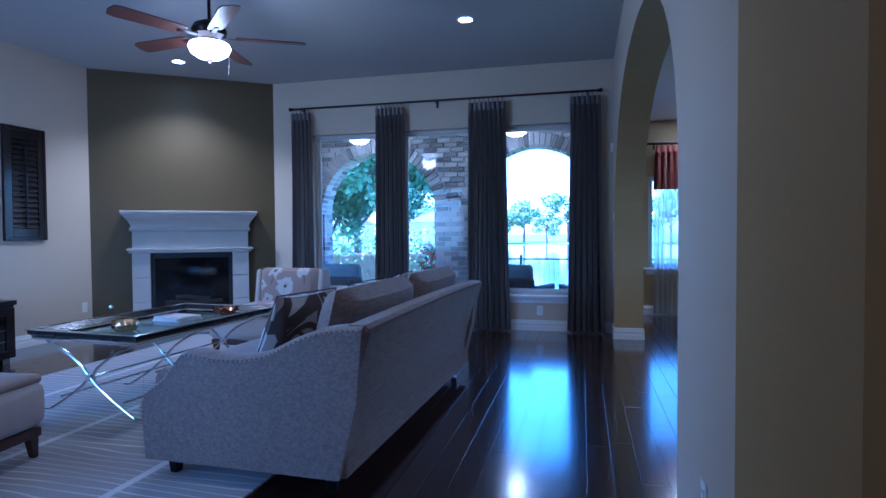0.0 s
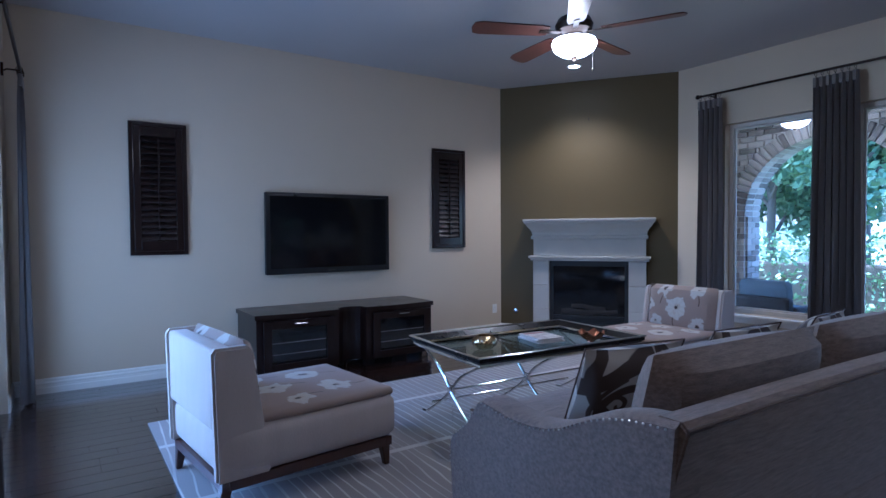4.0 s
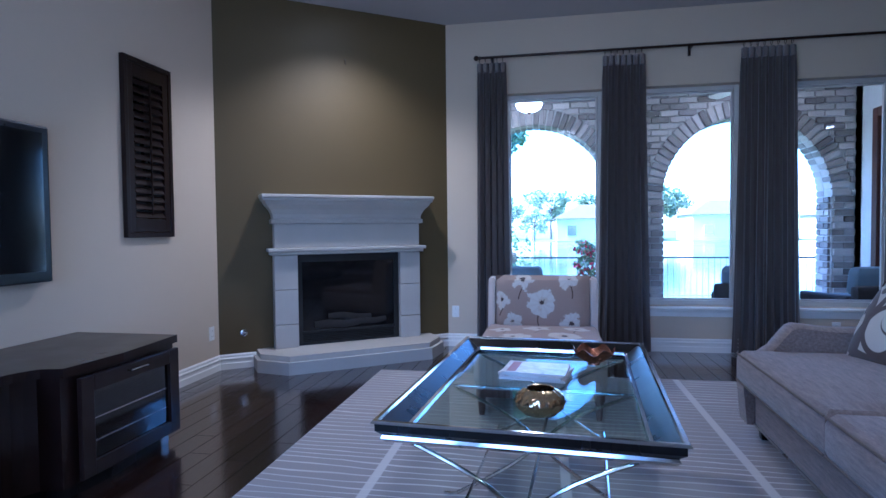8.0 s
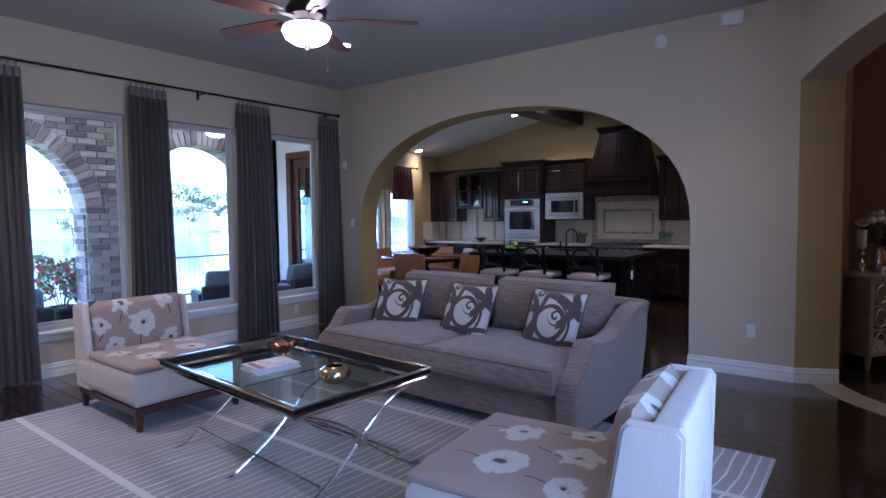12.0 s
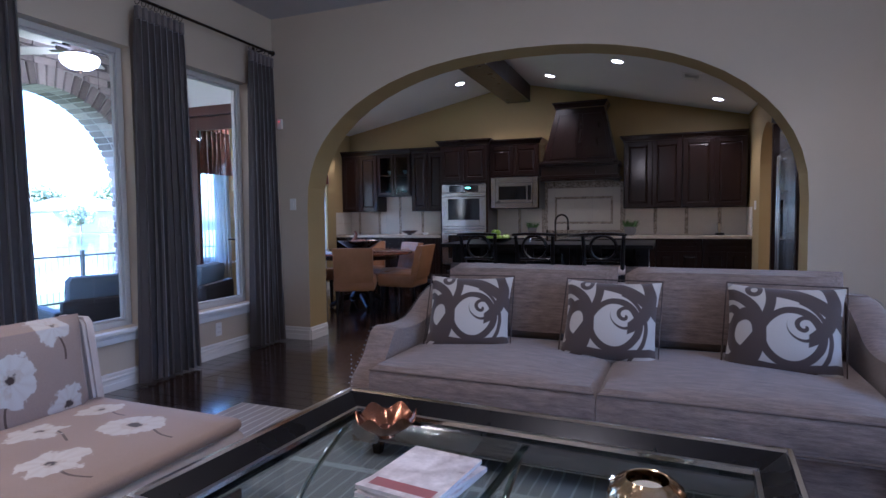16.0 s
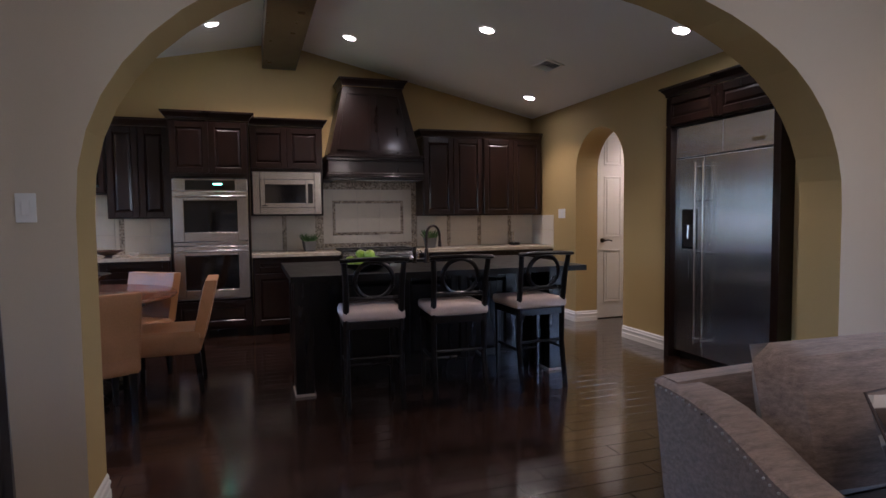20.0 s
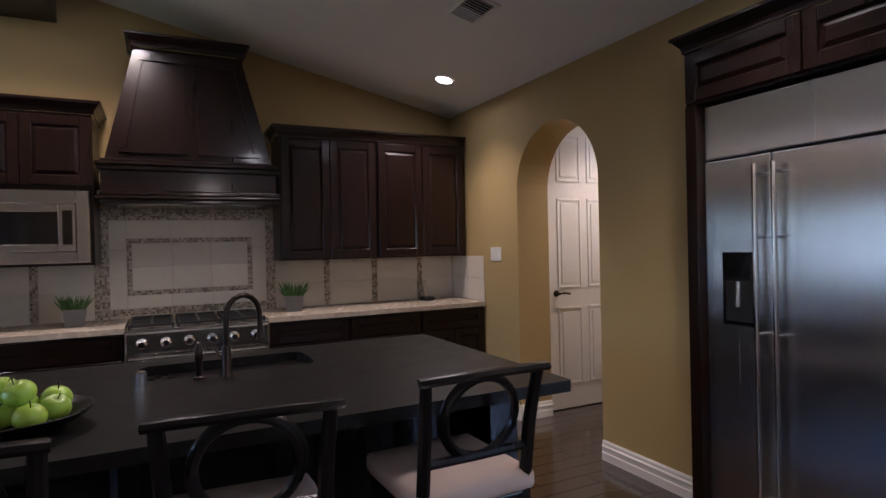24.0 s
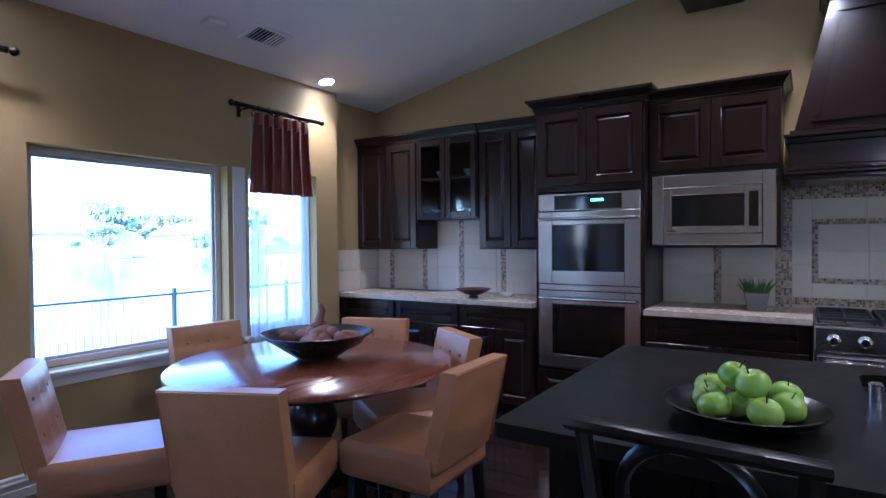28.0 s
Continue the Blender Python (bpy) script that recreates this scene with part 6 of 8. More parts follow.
for k in range(3):
    gr = bmesh.new()
    cx = -0.3 + 0.3 * k
    for a, b in (((cx - 0.14, 0.03, 0.901), (cx - 0.125, 0.6, 0.932)), ((cx + 0.125, 0.03, 0.901), (cx + 0.14, 0.6, 0.932)), ((cx - 0.125, 0.03, 0.914), (cx + 0.125, 0.045, 0.932)), ((cx - 0.125, 0.585, 0.914), (cx + 0.125, 0.6, 0.932)), ((cx - 0.125, 0.3, 0.914), (cx + 0.125, 0.315, 0.932)), ((cx - 0.007, 0.045, 0.918), (cx + 0.007, 0.3, 0.932)), ((cx - 0.007, 0.315, 0.918), (cx + 0.007, 0.585, 0.932)), ((cx - 0.125, 0.16, 0.918), (cx + 0.125, 0.172, 0.932)), ((cx - 0.125, 0.44, 0.918), (cx + 0.125, 0.452, 0.932))):
        box(gr, a, b, 0.002, seg=1)
    part("grate", gr, BLACK, rn, "cast iron grate")

# ---- backsplash: tiles and mosaic ----
MORT = material("tile_grout", (0.55, 0.50, 0.43), 0.9, vary=0.06, bump=0.1)
bs = thing("backsplash", pose(KX, 0, 0), "cream tile backsplash with brown mosaic strips and frame", "backsplash", "", "structure")
bg = bmesh.new()
box(bg, (-0.003, KS, 0.914), (0, 2.89, 1.335))
box(bg, (-0.003, 2.89, 0.914), (0, 4.2, 1.745))
box(bg, (-0.003, 4.2, 0.914), (0, 4.952, 1.345))
box(bg, (-0.003, 5.774, 0.914), (0, KN2, 1.6))
part("grout_bed", bg, MORT, bs)
tile_mesh = {}
def tile(y0, y1, z0, z1, wall="back"):
    key = (round(y1 - y0, 3), round(z1 - z0, 3))
    if key not in tile_mesh:
        bm = B((-0.009, 0.0015, 0.0015), (-0.003, key[0] - 0.0015, key[1] - 0.0015), 0.002, seg=1)
        me = bpy.data.meshes.new("tile")
        bm.to_mesh(me)
        bm.free()
        me.materials.append(TILE)
        tile_mesh[key] = me
    ob = new("tile", tile_mesh[key])
    ob.parent = bs
    if wall == "back":
        ob.matrix_local = pose(0, y0, z0)
    elif wall == "side":
        ob.matrix_local = pose(y0 - KX, KS, z0, 0, 0, -90)
    else:
        ob.matrix_local = pose(y1 - KX, KN2, z0, 0, 0, 90)
    return ob
chips = {"v": [], "f": []}
def mosaic(y0, y1, z0, z1, c=0.0165):
    """Small chips in a grid, each a low block."""
    ny, nz = max(1, round((y1 - y0) / c)), max(1, round((z1 - z0) / c))
    a, b = (y1 - y0) / ny, (z1 - z0) / nz
    for i in range(ny):
        for j in range(nz):
            o = len(chips["v"])
            p, r, s, t = y0 + i * a + 0.0009, y0 + (i + 1) * a - 0.0009, z0 + j * b + 0.0009, z0 + (j + 1) * b - 0.0009
            chips["v"] += [(-0.0095, p, s), (-0.0095, r, s), (-0.0095, r, t), (-0.0095, p, t), (-0.003, p, s), (-0.003, r, s), (-0.003, r, t), (-0.003, p, t)]
            chips["f"] += [(o + 3, o + 2, o + 1, o), (o, o + 1, o + 5, o + 4), (o + 1, o + 2, o + 6, o + 5), (o + 2, o + 3, o + 7, o + 6), (o + 3, o, o + 4, o + 7)]
def field(y0, y1, z0, z1, strips, rows):
    """Tile rows between upright mosaic strips centred on the given places."""
    edges = [y0] + [e for s in strips for e in (s - 0.025, s + 0.025)] + [y1]
    for s in strips:
        mosaic(s - 0.025, s + 0.025, z0, z1)
    for a, b in zip(edges[0::2], edges[1::2]):
        k = max(1, round((b - a) / 0.33))
        for q in range(k):
            for r in range(rows):
                tile(a + (b - a) * q / k, a + (b - a) * (q + 1) / k, z0 + (z1 - z0) * r / rows, z0 + (z1 - z0) * (r + 1) / rows)
field(KS + 0.012, 2.89, 0.915, 1.319, (1.56, 2.01, 2.45), 2)
field(4.2, 4.95, 0.915, 1.334, (4.57,), 2)
field(5.775, 6.395, 0.915, 1.319, (6.33,), 2)
field(6.4, 7.04, 0.915, 1.588, (6.77,), 3)
field(7.045, KN2 - 0.012, 0.915, 1.319, (7.19, 7.6), 2)
for a, b in ((4.1, 4.2), (2.89, 2.965)):
    mosaic(a, b, 0.915, 1.744)
mosaic(2.965, 4.1, 0.935, 0.985)
mosaic(2.965, 4.1, 1.66, 1.744)
for z0, z1 in ((1.085, 1.12), (1.485, 1.52)):
    mosaic(3.075, 3.985, z0, z1)
for a, b in ((3.075, 3.11), (3.95, 3.985)):
    mosaic(a, b, 1.12, 1.485)
for k in range(3):
    for r in range(2):
        tile(3.11 + 0.28 * k, 3.11 + 0.28 * (k + 1), 1.12 + 0.1825 * r, 1.12 + 0.1825 * (r + 1))
for a, b, c, d2 in ((2.965, 3.075, 0.985, 1.66), (3.985, 4.1, 0.985, 1.66)):
    for r in range(3):
        tile(a, b, c + 0.225 * r, c + 0.225 * (r + 1))
for k in range(3):
    tile(3.075 + 0.30333 * k, 3.075 + 0.30333 * (k + 1), 0.985, 1.085)
    tile(3.075 + 0.30333 * k, 3.075 + 0.30333 * (k + 1), 1.52, 1.66)
for k in range(2):
    for r in range(2):
        tile(3.78 + 0.3 * k, 3.78 + 0.3 * (k + 1), 0.915 + 0.2 * r, 0.915 + 0.2 * (r + 1), "side")
        tile(3.78 + 0.3 * k, 3.78 + 0.3 * (k + 1), 0.915 + 0.2 * r, 0.915 + 0.2 * (r + 1), "end")
me = bpy.data.meshes.new("mosaic_chips")
me.from_pydata(chips["v"], [], chips["f"])
me.materials.append(MOSAIC)
mo = tagged(new("mosaic_chips", me), "brown and cream glass mosaic chips", "", "", "stuff")
mo.parent = bs

# ---- island ----
isl = thing("kitchen_island", pose(1.84, 3.57, 0), "black kitchen island with end panels and open knee space", "island")
part("body", B((-0.2, -1.08, 0.1), (0.52, 1.08, 0.87)), BLACKWOOD, isl)
part("toe_kick", B((-0.17, -1.05, 0), (0.47, 1.05, 0.099)), BLACKWOOD, isl)
for s in (-1, 1):
    part("end_panel", B((-0.45, s * 1.1, 0), (-0.201, s * 0.97, 0.87), 0.004), BLACKWOOD, isl)
    part("base_moulding", B((-0.458, s * 1.109, 0), (-0.2, s * 0.96, 0.02), 0.003), material("pale_edge_strip", (0.3, 0.27, 0.24), 0.5), isl)
for k in range(3):
    ed = raised_door(-0.74 + 0.5 * k + 0.0, -0.74 + 0.5 * (k + 1) - 0.02, 0.12, 0.85)
    bmesh.ops.transform(ed, matrix=pose(-0.2, 0, 0, 0, 0, -90) @ pose(0, -0.0005, 0), verts=ed.verts[:])
    part("front_panel", ed, BLACKWOOD, isl)
part("outlet", B((-0.35, -1.105, 0.6), (-0.28, -1.1005, 0.71), 0.002), WHITE, isl, "white socket plate")
def rounded(x0, y0, x1, y1, r, n=5):
    pts = []
    for cx, cy, a0 in ((x1 - r, y1 - r, 0), (x0 + r, y1 - r, 90), (x0 + r, y0 + r, 180), (x1 - r, y0 + r, 270)):
        for k in range(n + 1):
            a = radians(a0 + 90 * k / n)
            pts.append((cx + r * math.cos(a), cy + r * math.sin(a)))
    return pts
it = slab(bmesh.new(), [rounded(1.1, 2.42, 2.4, 4.71, 0.012, 2), rounded(1.935, 3.15, 2.255, 3.85, 0.06)], lambda u, v, w: Vector((u, v, 0.871 + w)), 0.042)
tagged(part("island_worktop", it, STONE_DARK), "dark honed stone island worktop with a cut-out for the sink", "worktop")
sk = thing("sink", pose(2.095, 3.5, 0.6), "stainless steel double bowl sink set under the island top", "sink")
for y0, y1 in ((-0.345, -0.012), (0.012, 0.345)):
    bm = bmesh.new()
    lo, hi = rounded(-0.105, y0 + 0.04, 0.105, y1 - 0.04, 0.05), rounded(-0.158, y0, 0.158, y1, 0.06)
    a, b = [bm.verts.new((x, y, 0.15)) for x, y in lo], [bm.verts.new((x, y, 0.268)) for x, y in hi]
    for i in range(len(a)):
        j = (i + 1) % len(a)
        bm.faces.new((a[i], a[j], b[j], b[i]))
    bm.faces.new(list(reversed(a)))
    bmesh.ops.solidify(bm, geom=bm.faces[:], thickness=0.002)
    part("basin", bm, SINKSTEEL, sk, "", True)
fc = thing("kitchen_faucet", pose(1.85, 3.53, 0.9135, 0, 0, -60) @ Matrix.Scale(0.88, 4), "dark bronze gooseneck faucet on the island", "faucet")
part("faucet_base", lathe(bmesh.new(), [(0.0, 0), (0.03, 0), (0.03, 0.008), (0.022, 0.02), (0.02, 0.12), (0.016, 0.14), (0.0, 0.141)], steps=18, close=False), BRONZE, fc, "", True)
nk = [(0, 0, 0.13), (0, 0, 0.26)] + [(0.085 - 0.085 * math.cos(math.pi * k / 9), -0.02 * k / 9, 0.27 + 0.09 * math.sin(math.pi * k / 9)) for k in range(10)] + [(0.172, -0.02, 0.2)]
part("spout", tube(bmesh.new(), nk, 0.0125, 12), BRONZE, fc, "", True)
part("spray_head", tube(bmesh.new(), [(0.172, -0.02, 0.21), (0.173, -0.02, 0.15)], [0.015, 0.018], 12), BRONZE, fc, "", True)
part("lever", tube(bmesh.new(), [(0, 0.018, 0.08), (0, 0.05, 0.09), (0, 0.09, 0.12)], [0.008, 0.007, 0.005], 8), BRONZE, fc, "", True)
sp = thing("soap_dispenser", pose(1.87, 3.63, 0.9135), "bronze and chrome pump dispenser beside the faucet", "dispenser")
part("pump_body", lathe(bmesh.new(), [(0.0, 0), (0.022, 0), (0.022, 0.006), (0.014, 0.012), (0.013, 0.07), (0.017, 0.08), (0.016, 0.12), (0.008, 0.14), (0, 0.141)], steps=16, close=False), BRONZE, sp, "", True)
part("nozzle", tube(bmesh.new(), [(0, 0, 0.13), (0.03, 0, 0.135), (0.05, 0, 0.125)], 0.006, 8), CHROME, sp, "", True)
ac = thing("air_switch", pose(1.85, 3.83, 0.9135), "small chrome cylinder beside the sink", "air gap")
part("cap", lathe(bmesh.new(), [(0.0, 0), (0.02, 0), (0.02, 0.05), (0.016, 0.055), (0, 0.055)], steps=18, close=False), CHROME, ac, "", True)

# bowl of apples
APPLE = material("green_apple_skin", (0.24, 0.42, 0.035), 0.28, vary=0.12, scale=12, fine=60, bump=0.03, second=(0.34, 0.5, 0.06), per_piece=0.3)
fbw = thing("fruit_bowl", pose(1.43, 4.14, 0.9135), "shallow black wooden bowl full of green apples", "bowl")
part("bowl_body", lathe(bmesh.new(), [(0.07, 0.0), (0.11, 0.006), (0.18, 0.035), (0.2, 0.055), (0.194, 0.056), (0.16, 0.034), (0.1, 0.014)], steps=36), BLACKWOOD, fbw, "", True)
def apple(m):
    a = thing("apple", m, "shiny green apple in the black bowl", "apple", "apples in the bowl")
    pf = []
    for k in range(15):
        t = math.pi * k / 14
        pf.append((0.042 * math.sin(t) * (1 + 0.08 * math.cos(t)), 0.036 - 0.036 * math.cos(t) * (1 - 0.28 * math.exp(-(math.sin(t) / 0.35) ** 2))))
    part("flesh", lathe(bmesh.new(), [(max(r, 0.0006), z) for r, z in pf], steps=20), APPLE, a, "", True)
    part("stem", tube(bmesh.new(), [(0, 0, 0.06), (0.002, 0.001, 0.076), (0.006, 0.002, 0.086)], 0.0016, 5), BRONZE, a)
    return a
spots = [(0.09, 0.0, 0.022), (0.03, 0.085, 0.022), (-0.075, 0.05, 0.022), (-0.075, -0.05, 0.022), (0.02, -0.09, 0.022), (0.0, 0.0, 0.016), (0.04, 0.04, 0.084), (-0.03, -0.035, 0.084), (0.105, 0.088, 0.03), (0.1, -0.085, 0.03)]
for k, (x, y, z) in enumerate(spots):
    apple(pose(1.43 + x, 4.14 + y, 0.9135 + z, random.Random(k).uniform(-25, 25), random.Random(k + 50).uniform(-25, 25), k * 47))

# ---- counter stools: built facing -y (back at +y) ----
SEATCLOTH = material("pale_rose_seat_cloth", (0.55, 0.44, 0.38), 0.8, vary=0.06, scale=14, fine=180, bump=0.3)
def stool(m):
    s = thing("counter_stool", m, "black wooden counter stool with ring back and pale seat", "stool", "stools at the island")
    w, d = 0.42, 0.42
    part("seat_cushion", pillow_box(w, d, 0.07, 0.02, pose(0, 0, 0.615), 0.012), SEATCLOTH, s, "", True)
    part("seat_frame", B((-w / 2 + 0.01, -d / 2 + 0.01, 0.56), (w / 2 - 0.01, d / 2 - 0.01, 0.613), 0.004), BLACKWOOD, s)
    for x in (-1, 1):
        part("leg", leg(bmesh.new(), x * (w / 2 - 0.03), -d / 2 + 0.03, 0, 0.019, 0.013, 0.56), BLACKWOOD, s)
        bl = bmesh.new()
        tube(bl, [(x * (w / 2 - 0.025), d / 2 + 0.03, 0.0), (x * (w / 2 - 0.025), d / 2 - 0.03, 0.35), (x * (w / 2 - 0.025), d / 2 - 0.025, 0.62), (x * (w / 2 - 0.022), d / 2 + 0.01, 0.85), (x * (w / 2 - 0.012), d / 2 + 0.045, 1.02)], [0.019, 0.021, 0.022, 0.021, 0.019], 8)
        part("back_post", bl, BLACKWOOD, s, "", True)
    rail = [((w / 2 + 0.012) * (k / 8 - 1), 0, 0) for k in range(17)]
    part("top_rail", tube(bmesh.new(), [(x, d / 2 + 0.052 + 0.03 * (1 - (x / 0.22) ** 2), 1.025 + 0.01 * (1 - (x / 0.22) ** 2)) for x, _, _ in rail], 0.028, 8, 0.55), BLACKWOOD, s, "", True)
    rg = [(0.128 * math.cos(2 * math.pi * k / 28), d / 2 + 0.015 + 0.16 * (0.135 * math.sin(2 * math.pi * k / 28)), 0.89 + 0.125 * math.sin(2 * math.pi * k / 28)) for k in range(29)]
    part("back_ring", tube(bmesh.new(), rg, 0.014, 8, 1.3, cap=False), BLACKWOOD, s, "", True)
    part("back_rail", tube(bmesh.new(), [(-w / 2 + 0.03, d / 2 - 0.008, 0.765), (0, d / 2 + 0.008, 0.77), (w / 2 - 0.03, d / 2 - 0.008, 0.765)], 0.016, 8), BLACKWOOD, s, "", True)
    for a, b in (((-w / 2 + 0.03, -d / 2 + 0.03, 0.22), (w / 2 - 0.03, -d / 2 + 0.03, 0.22)), ((-w / 2 + 0.03, -d / 2 + 0.03, 0.3), (-w / 2 + 0.028, d / 2 - 0.025, 0.3)), ((w / 2 - 0.03, -d / 2 + 0.03, 0.3), (w / 2 - 0.028, d / 2 - 0.025, 0.3)), ((-w / 2 + 0.03, d / 2 - 0.025, 0.36), (w / 2 - 0.03, d / 2 - 0.025, 0.36))):
        part("stretcher", tube(bmesh.new(), [a, b], 0.011, 8), BLACKWOOD, s, "", True)
    return s
s0 = stool(pose(1.12, 4.17, 0, 0, 0, 86))
copy_thing(s0, pose(KO + 1.12, 3.56, 0, 0, 0, 86))
copy_thing(s0, pose(KO + 1.18, 2.9, 0, 0, 0, 92))

# ---- refrigerator in its niche ----
m = pose(0.9, KS + 0.04, 0, 0, 0, 180)
fr = thing("refrigerator", m, "tall stainless steel side-by-side refrigerator with long bar handles", "refrigerator")
# local x runs towards the arch wall, front at y = 0 facing -y (towards the island)
part("cabinet_body", B((-0.53, 0.0, 0.06), (0.53, 0.5, 2.08)), BLACK, fr)
part("toe_grille", B((-0.52, 0.02, 0.0), (0.52, 0.3, 0.058)), BLACK, fr)
for nm, x0, x1 in (("freezer_door", -0.53, -0.183), ("fridge_door", -0.177, 0.53)):
    d = part(nm, B((x0, -0.05, 0.07), (x1, -0.001, 1.80), 0.006), FRIDGESTEEL, fr)
    hx = -0.225 if x0 < -0.3 else -0.135
    hb = tube(bmesh.new(), [(hx, -0.105, 0.18), (hx, -0.105, 1.75)], 0.012, 10)
    for z in (0.22, 0.98, 1.42, 1.71):
        tube(hb, [(hx, -0.05, z), (hx, -0.105, z)], 0.008, 8)
    part("handle", hb, CHROME, d, "long round steel bar", True)
part("top_grille", B((-0.53, -0.045, 1.81), (0.53, -0.001, 2.08), 0.006), FRIDGESTEEL, fr)
part("maker_badge", B((0.3, -0.05, 1.86), (0.42, -0.046, 1.895), 0.0015), CHROME, fr, "plain chrome badge")
dp = part("dispenser", B((-0.435, -0.056, 1.0), (-0.255, -0.0505, 1.35), 0.003), BLACKGLASS, fr, "black water dispenser")
part("dispenser_bay", B((-0.415, -0.0585, 1.02), (-0.275, -0.0565, 1.21)), BLACK, dp)
part("dispenser_lever", tube(bmesh.new(), [(-0.345, -0.06, 1.21), (-0.345, -0.066, 1.09)], 0.014, 8), STEEL, dp)
fs = thing("refrigerator_surround", m, "espresso panels and cabinet round the refrigerator", "cabinet")
for s in (-1, 1):
    part("side_panel", B((s * 0.536, -0.1, 0.0), (s * 0.6, 0.5, 2.09), 0.003), ESPRESSO, fs)
part("bridge_cabinet", B((-0.6, -0.09, 2.092), (0.6, 0.5, 2.36), 0.003), ESPRESSO, fs)
for s in (0, 1):
    part("door", raised_door(-0.59 + s * 0.592, -0.004 + s * 0.592, 2.105, 2.35, y=-0.0905), ESPRESSO, fs)
part("crown_moulding", crown(bmesh.new(), -0.6, 0.6, 0.2, 2.361, 0.085, 0.055, True, True), ESPRESSO, fs).matrix_local = pose(0, -0.1905 + 0.1, 0)
panel_door("door_2", 0.76, 2.42, pose(3.32, 0.47, 0.008, 0, 0, -90), "white six panel pantry door with bronze lever, closed")

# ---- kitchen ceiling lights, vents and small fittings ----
# not in view: added because the pantry door beyond the arch is brightly lit
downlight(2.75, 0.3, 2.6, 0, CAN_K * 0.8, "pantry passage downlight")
for x, y in K_CANS:
    downlight(x, y, roof_z(y), -13 if y > RIDGE_Y else 13, CAN_K, "kitchen downlights")


def on_ceiling(x, y):
    return pose(x, y, roof_z(y), -13.0 if y > RIDGE_Y else 14.0)


def vent(m, label):
    v = thing("ceiling_vent", m, label, "vent")
    fr = bmesh.new()
    for a, b in (((-0.16, -0.11, -0.012), (-0.13, 0.11, -0.001)), ((0.13, -0.11, -0.012), (0.16, 0.11, -0.001)), ((-0.13, -0.11, -0.012), (0.13, -0.08, -0.001)), ((-0.13, 0.08, -0.012), (0.13, 0.11, -0.001))):
        box(fr, a, b, 0.003)
    part("frame", fr, WHITE, v)
    # shade of the recess, put in as a flat black plate
    part("backing", B((-0.13, -0.08, -0.003), (0.13, 0.08, -0.001)), BLACK, v, "black plate for the shaded recess behind the slats")
    for k in range(9):
        part("slat", box(bmesh.new(), (-0.006, -0.08, -0.001), (0.006, 0.08, 0.001), 0, pose(-0.112 + 0.028 * k, 0, -0.007, 0, 55 if k > 4 else -55)), WHITE, v)
    return v


vent(on_ceiling(*K_VENTS[0]), "white slatted air vent in the sloping ceiling")
vent(on_ceiling(*K_VENTS[1]), "white slatted air vent in the sloping ceiling")


def detector(m, label, square=False):
    d = thing("smoke_detector", m, label, "detector")
    if square:
        part("casing", B((-0.07, -0.05, -0.035), (0.07, 0.05, -0.001), 0.01), WHITE, d)
    else:
        part("casing", lathe(bmesh.new(), [(0.0, -0.001), (0.065, -0.001), (0.065, -0.018), (0.05, -0.036), (0.0, -0.04)], steps=28, close=False), WHITE, d, "", True)
        part("sensor_cap", lathe(bmesh.new(), [(0.0, -0.0405), (0.022, -0.0405), (0.02, -0.046), (0.0, -0.047)], steps=16, close=False), WHITE, d, "", True)
    return d


detector(on_ceiling(*K_DET), "white square smoke detector on the sloping ceiling", True)
space[0] = 0.0
detector(pose(AX, 1.626, 3.03, 0, 90, 0), "white round smoke detector high on the beige wall")
cb2 = thing("door_chime", pose(-0.02, 1.02, 3.11), "white rounded door chime box high on the beige wall", "door chime")
part("chime_cover", B((-0.03, -0.085, -0.055), (0.018, 0.085, 0.055), 0.014), WHITE, cb2)


def plate(m, label, kind="outlet", gang=1):
    """A wall plate that faces -y of its pose."""
    p = thing("wall_outlet" if kind == "outlet" else "light_switch", m, label, kind)
    w = 0.036 + 0.023 * (gang - 1) * 2
    part("cover_plate", B((-w, -0.006, -0.058), (w, -0.0005, 0.058), 0.003), WHITE, p)
    for g in range(gang):
        x = (g - (gang - 1) / 2) * 0.046
        if kind == "outlet":
            for z in (-0.024, 0.024):
                soc = part("socket", B((x - 0.016, -0.009, z - 0.014), (x + 0.016, -0.0065, z + 0.014), 0.003), WHITE, p)
                for q in (-0.006, 0.006):
                    part("slot", B((x + q - 0.001, -0.0094, z - 0.004), (x + q + 0.001, -0.0091, z + 0.006)), BLACK, soc)
        else:
            part("rocker", B((x - 0.015, -0.011, -0.032), (x + 0.015, -0.0065, 0.032), 0.003), WHITE, p)
    return p


plate(pose(AX, 0.84, 0.4, 0, 0, -90), "white wall outlet low on the beige wall")
plate(pose(-4.31, YN, 0.35), "white wall outlet low beside the curtain")
plate(pose(-0.85, YN, 0.245), "white wall outlet under the tall window")
plate(pose(XW, 4.64, 0.33, 0, 0, 90), "white wall outlet low beside the fireplace wall")
plate(pose(AX, 5.79, 1.36, 0, 0, -90), "white light switch beside the arch", "switch")
space[0] = KO
plate(pose(3.58, KS, 1.33, 0, 0, 180), "white double light switch beside the pantry arch", "switch", 2)
plate(pose(PA0 + 0.0, KS - 0.15, 1.25, 0, 0, 90), "white light switch inside the pantry arch", "switch")
space[0] = 0.0
gk = thing("gas_key_plate", fireplace_m @ pose(0.2, 0, 0.3), "small round chrome gas key plate on the olive wall", "plate")
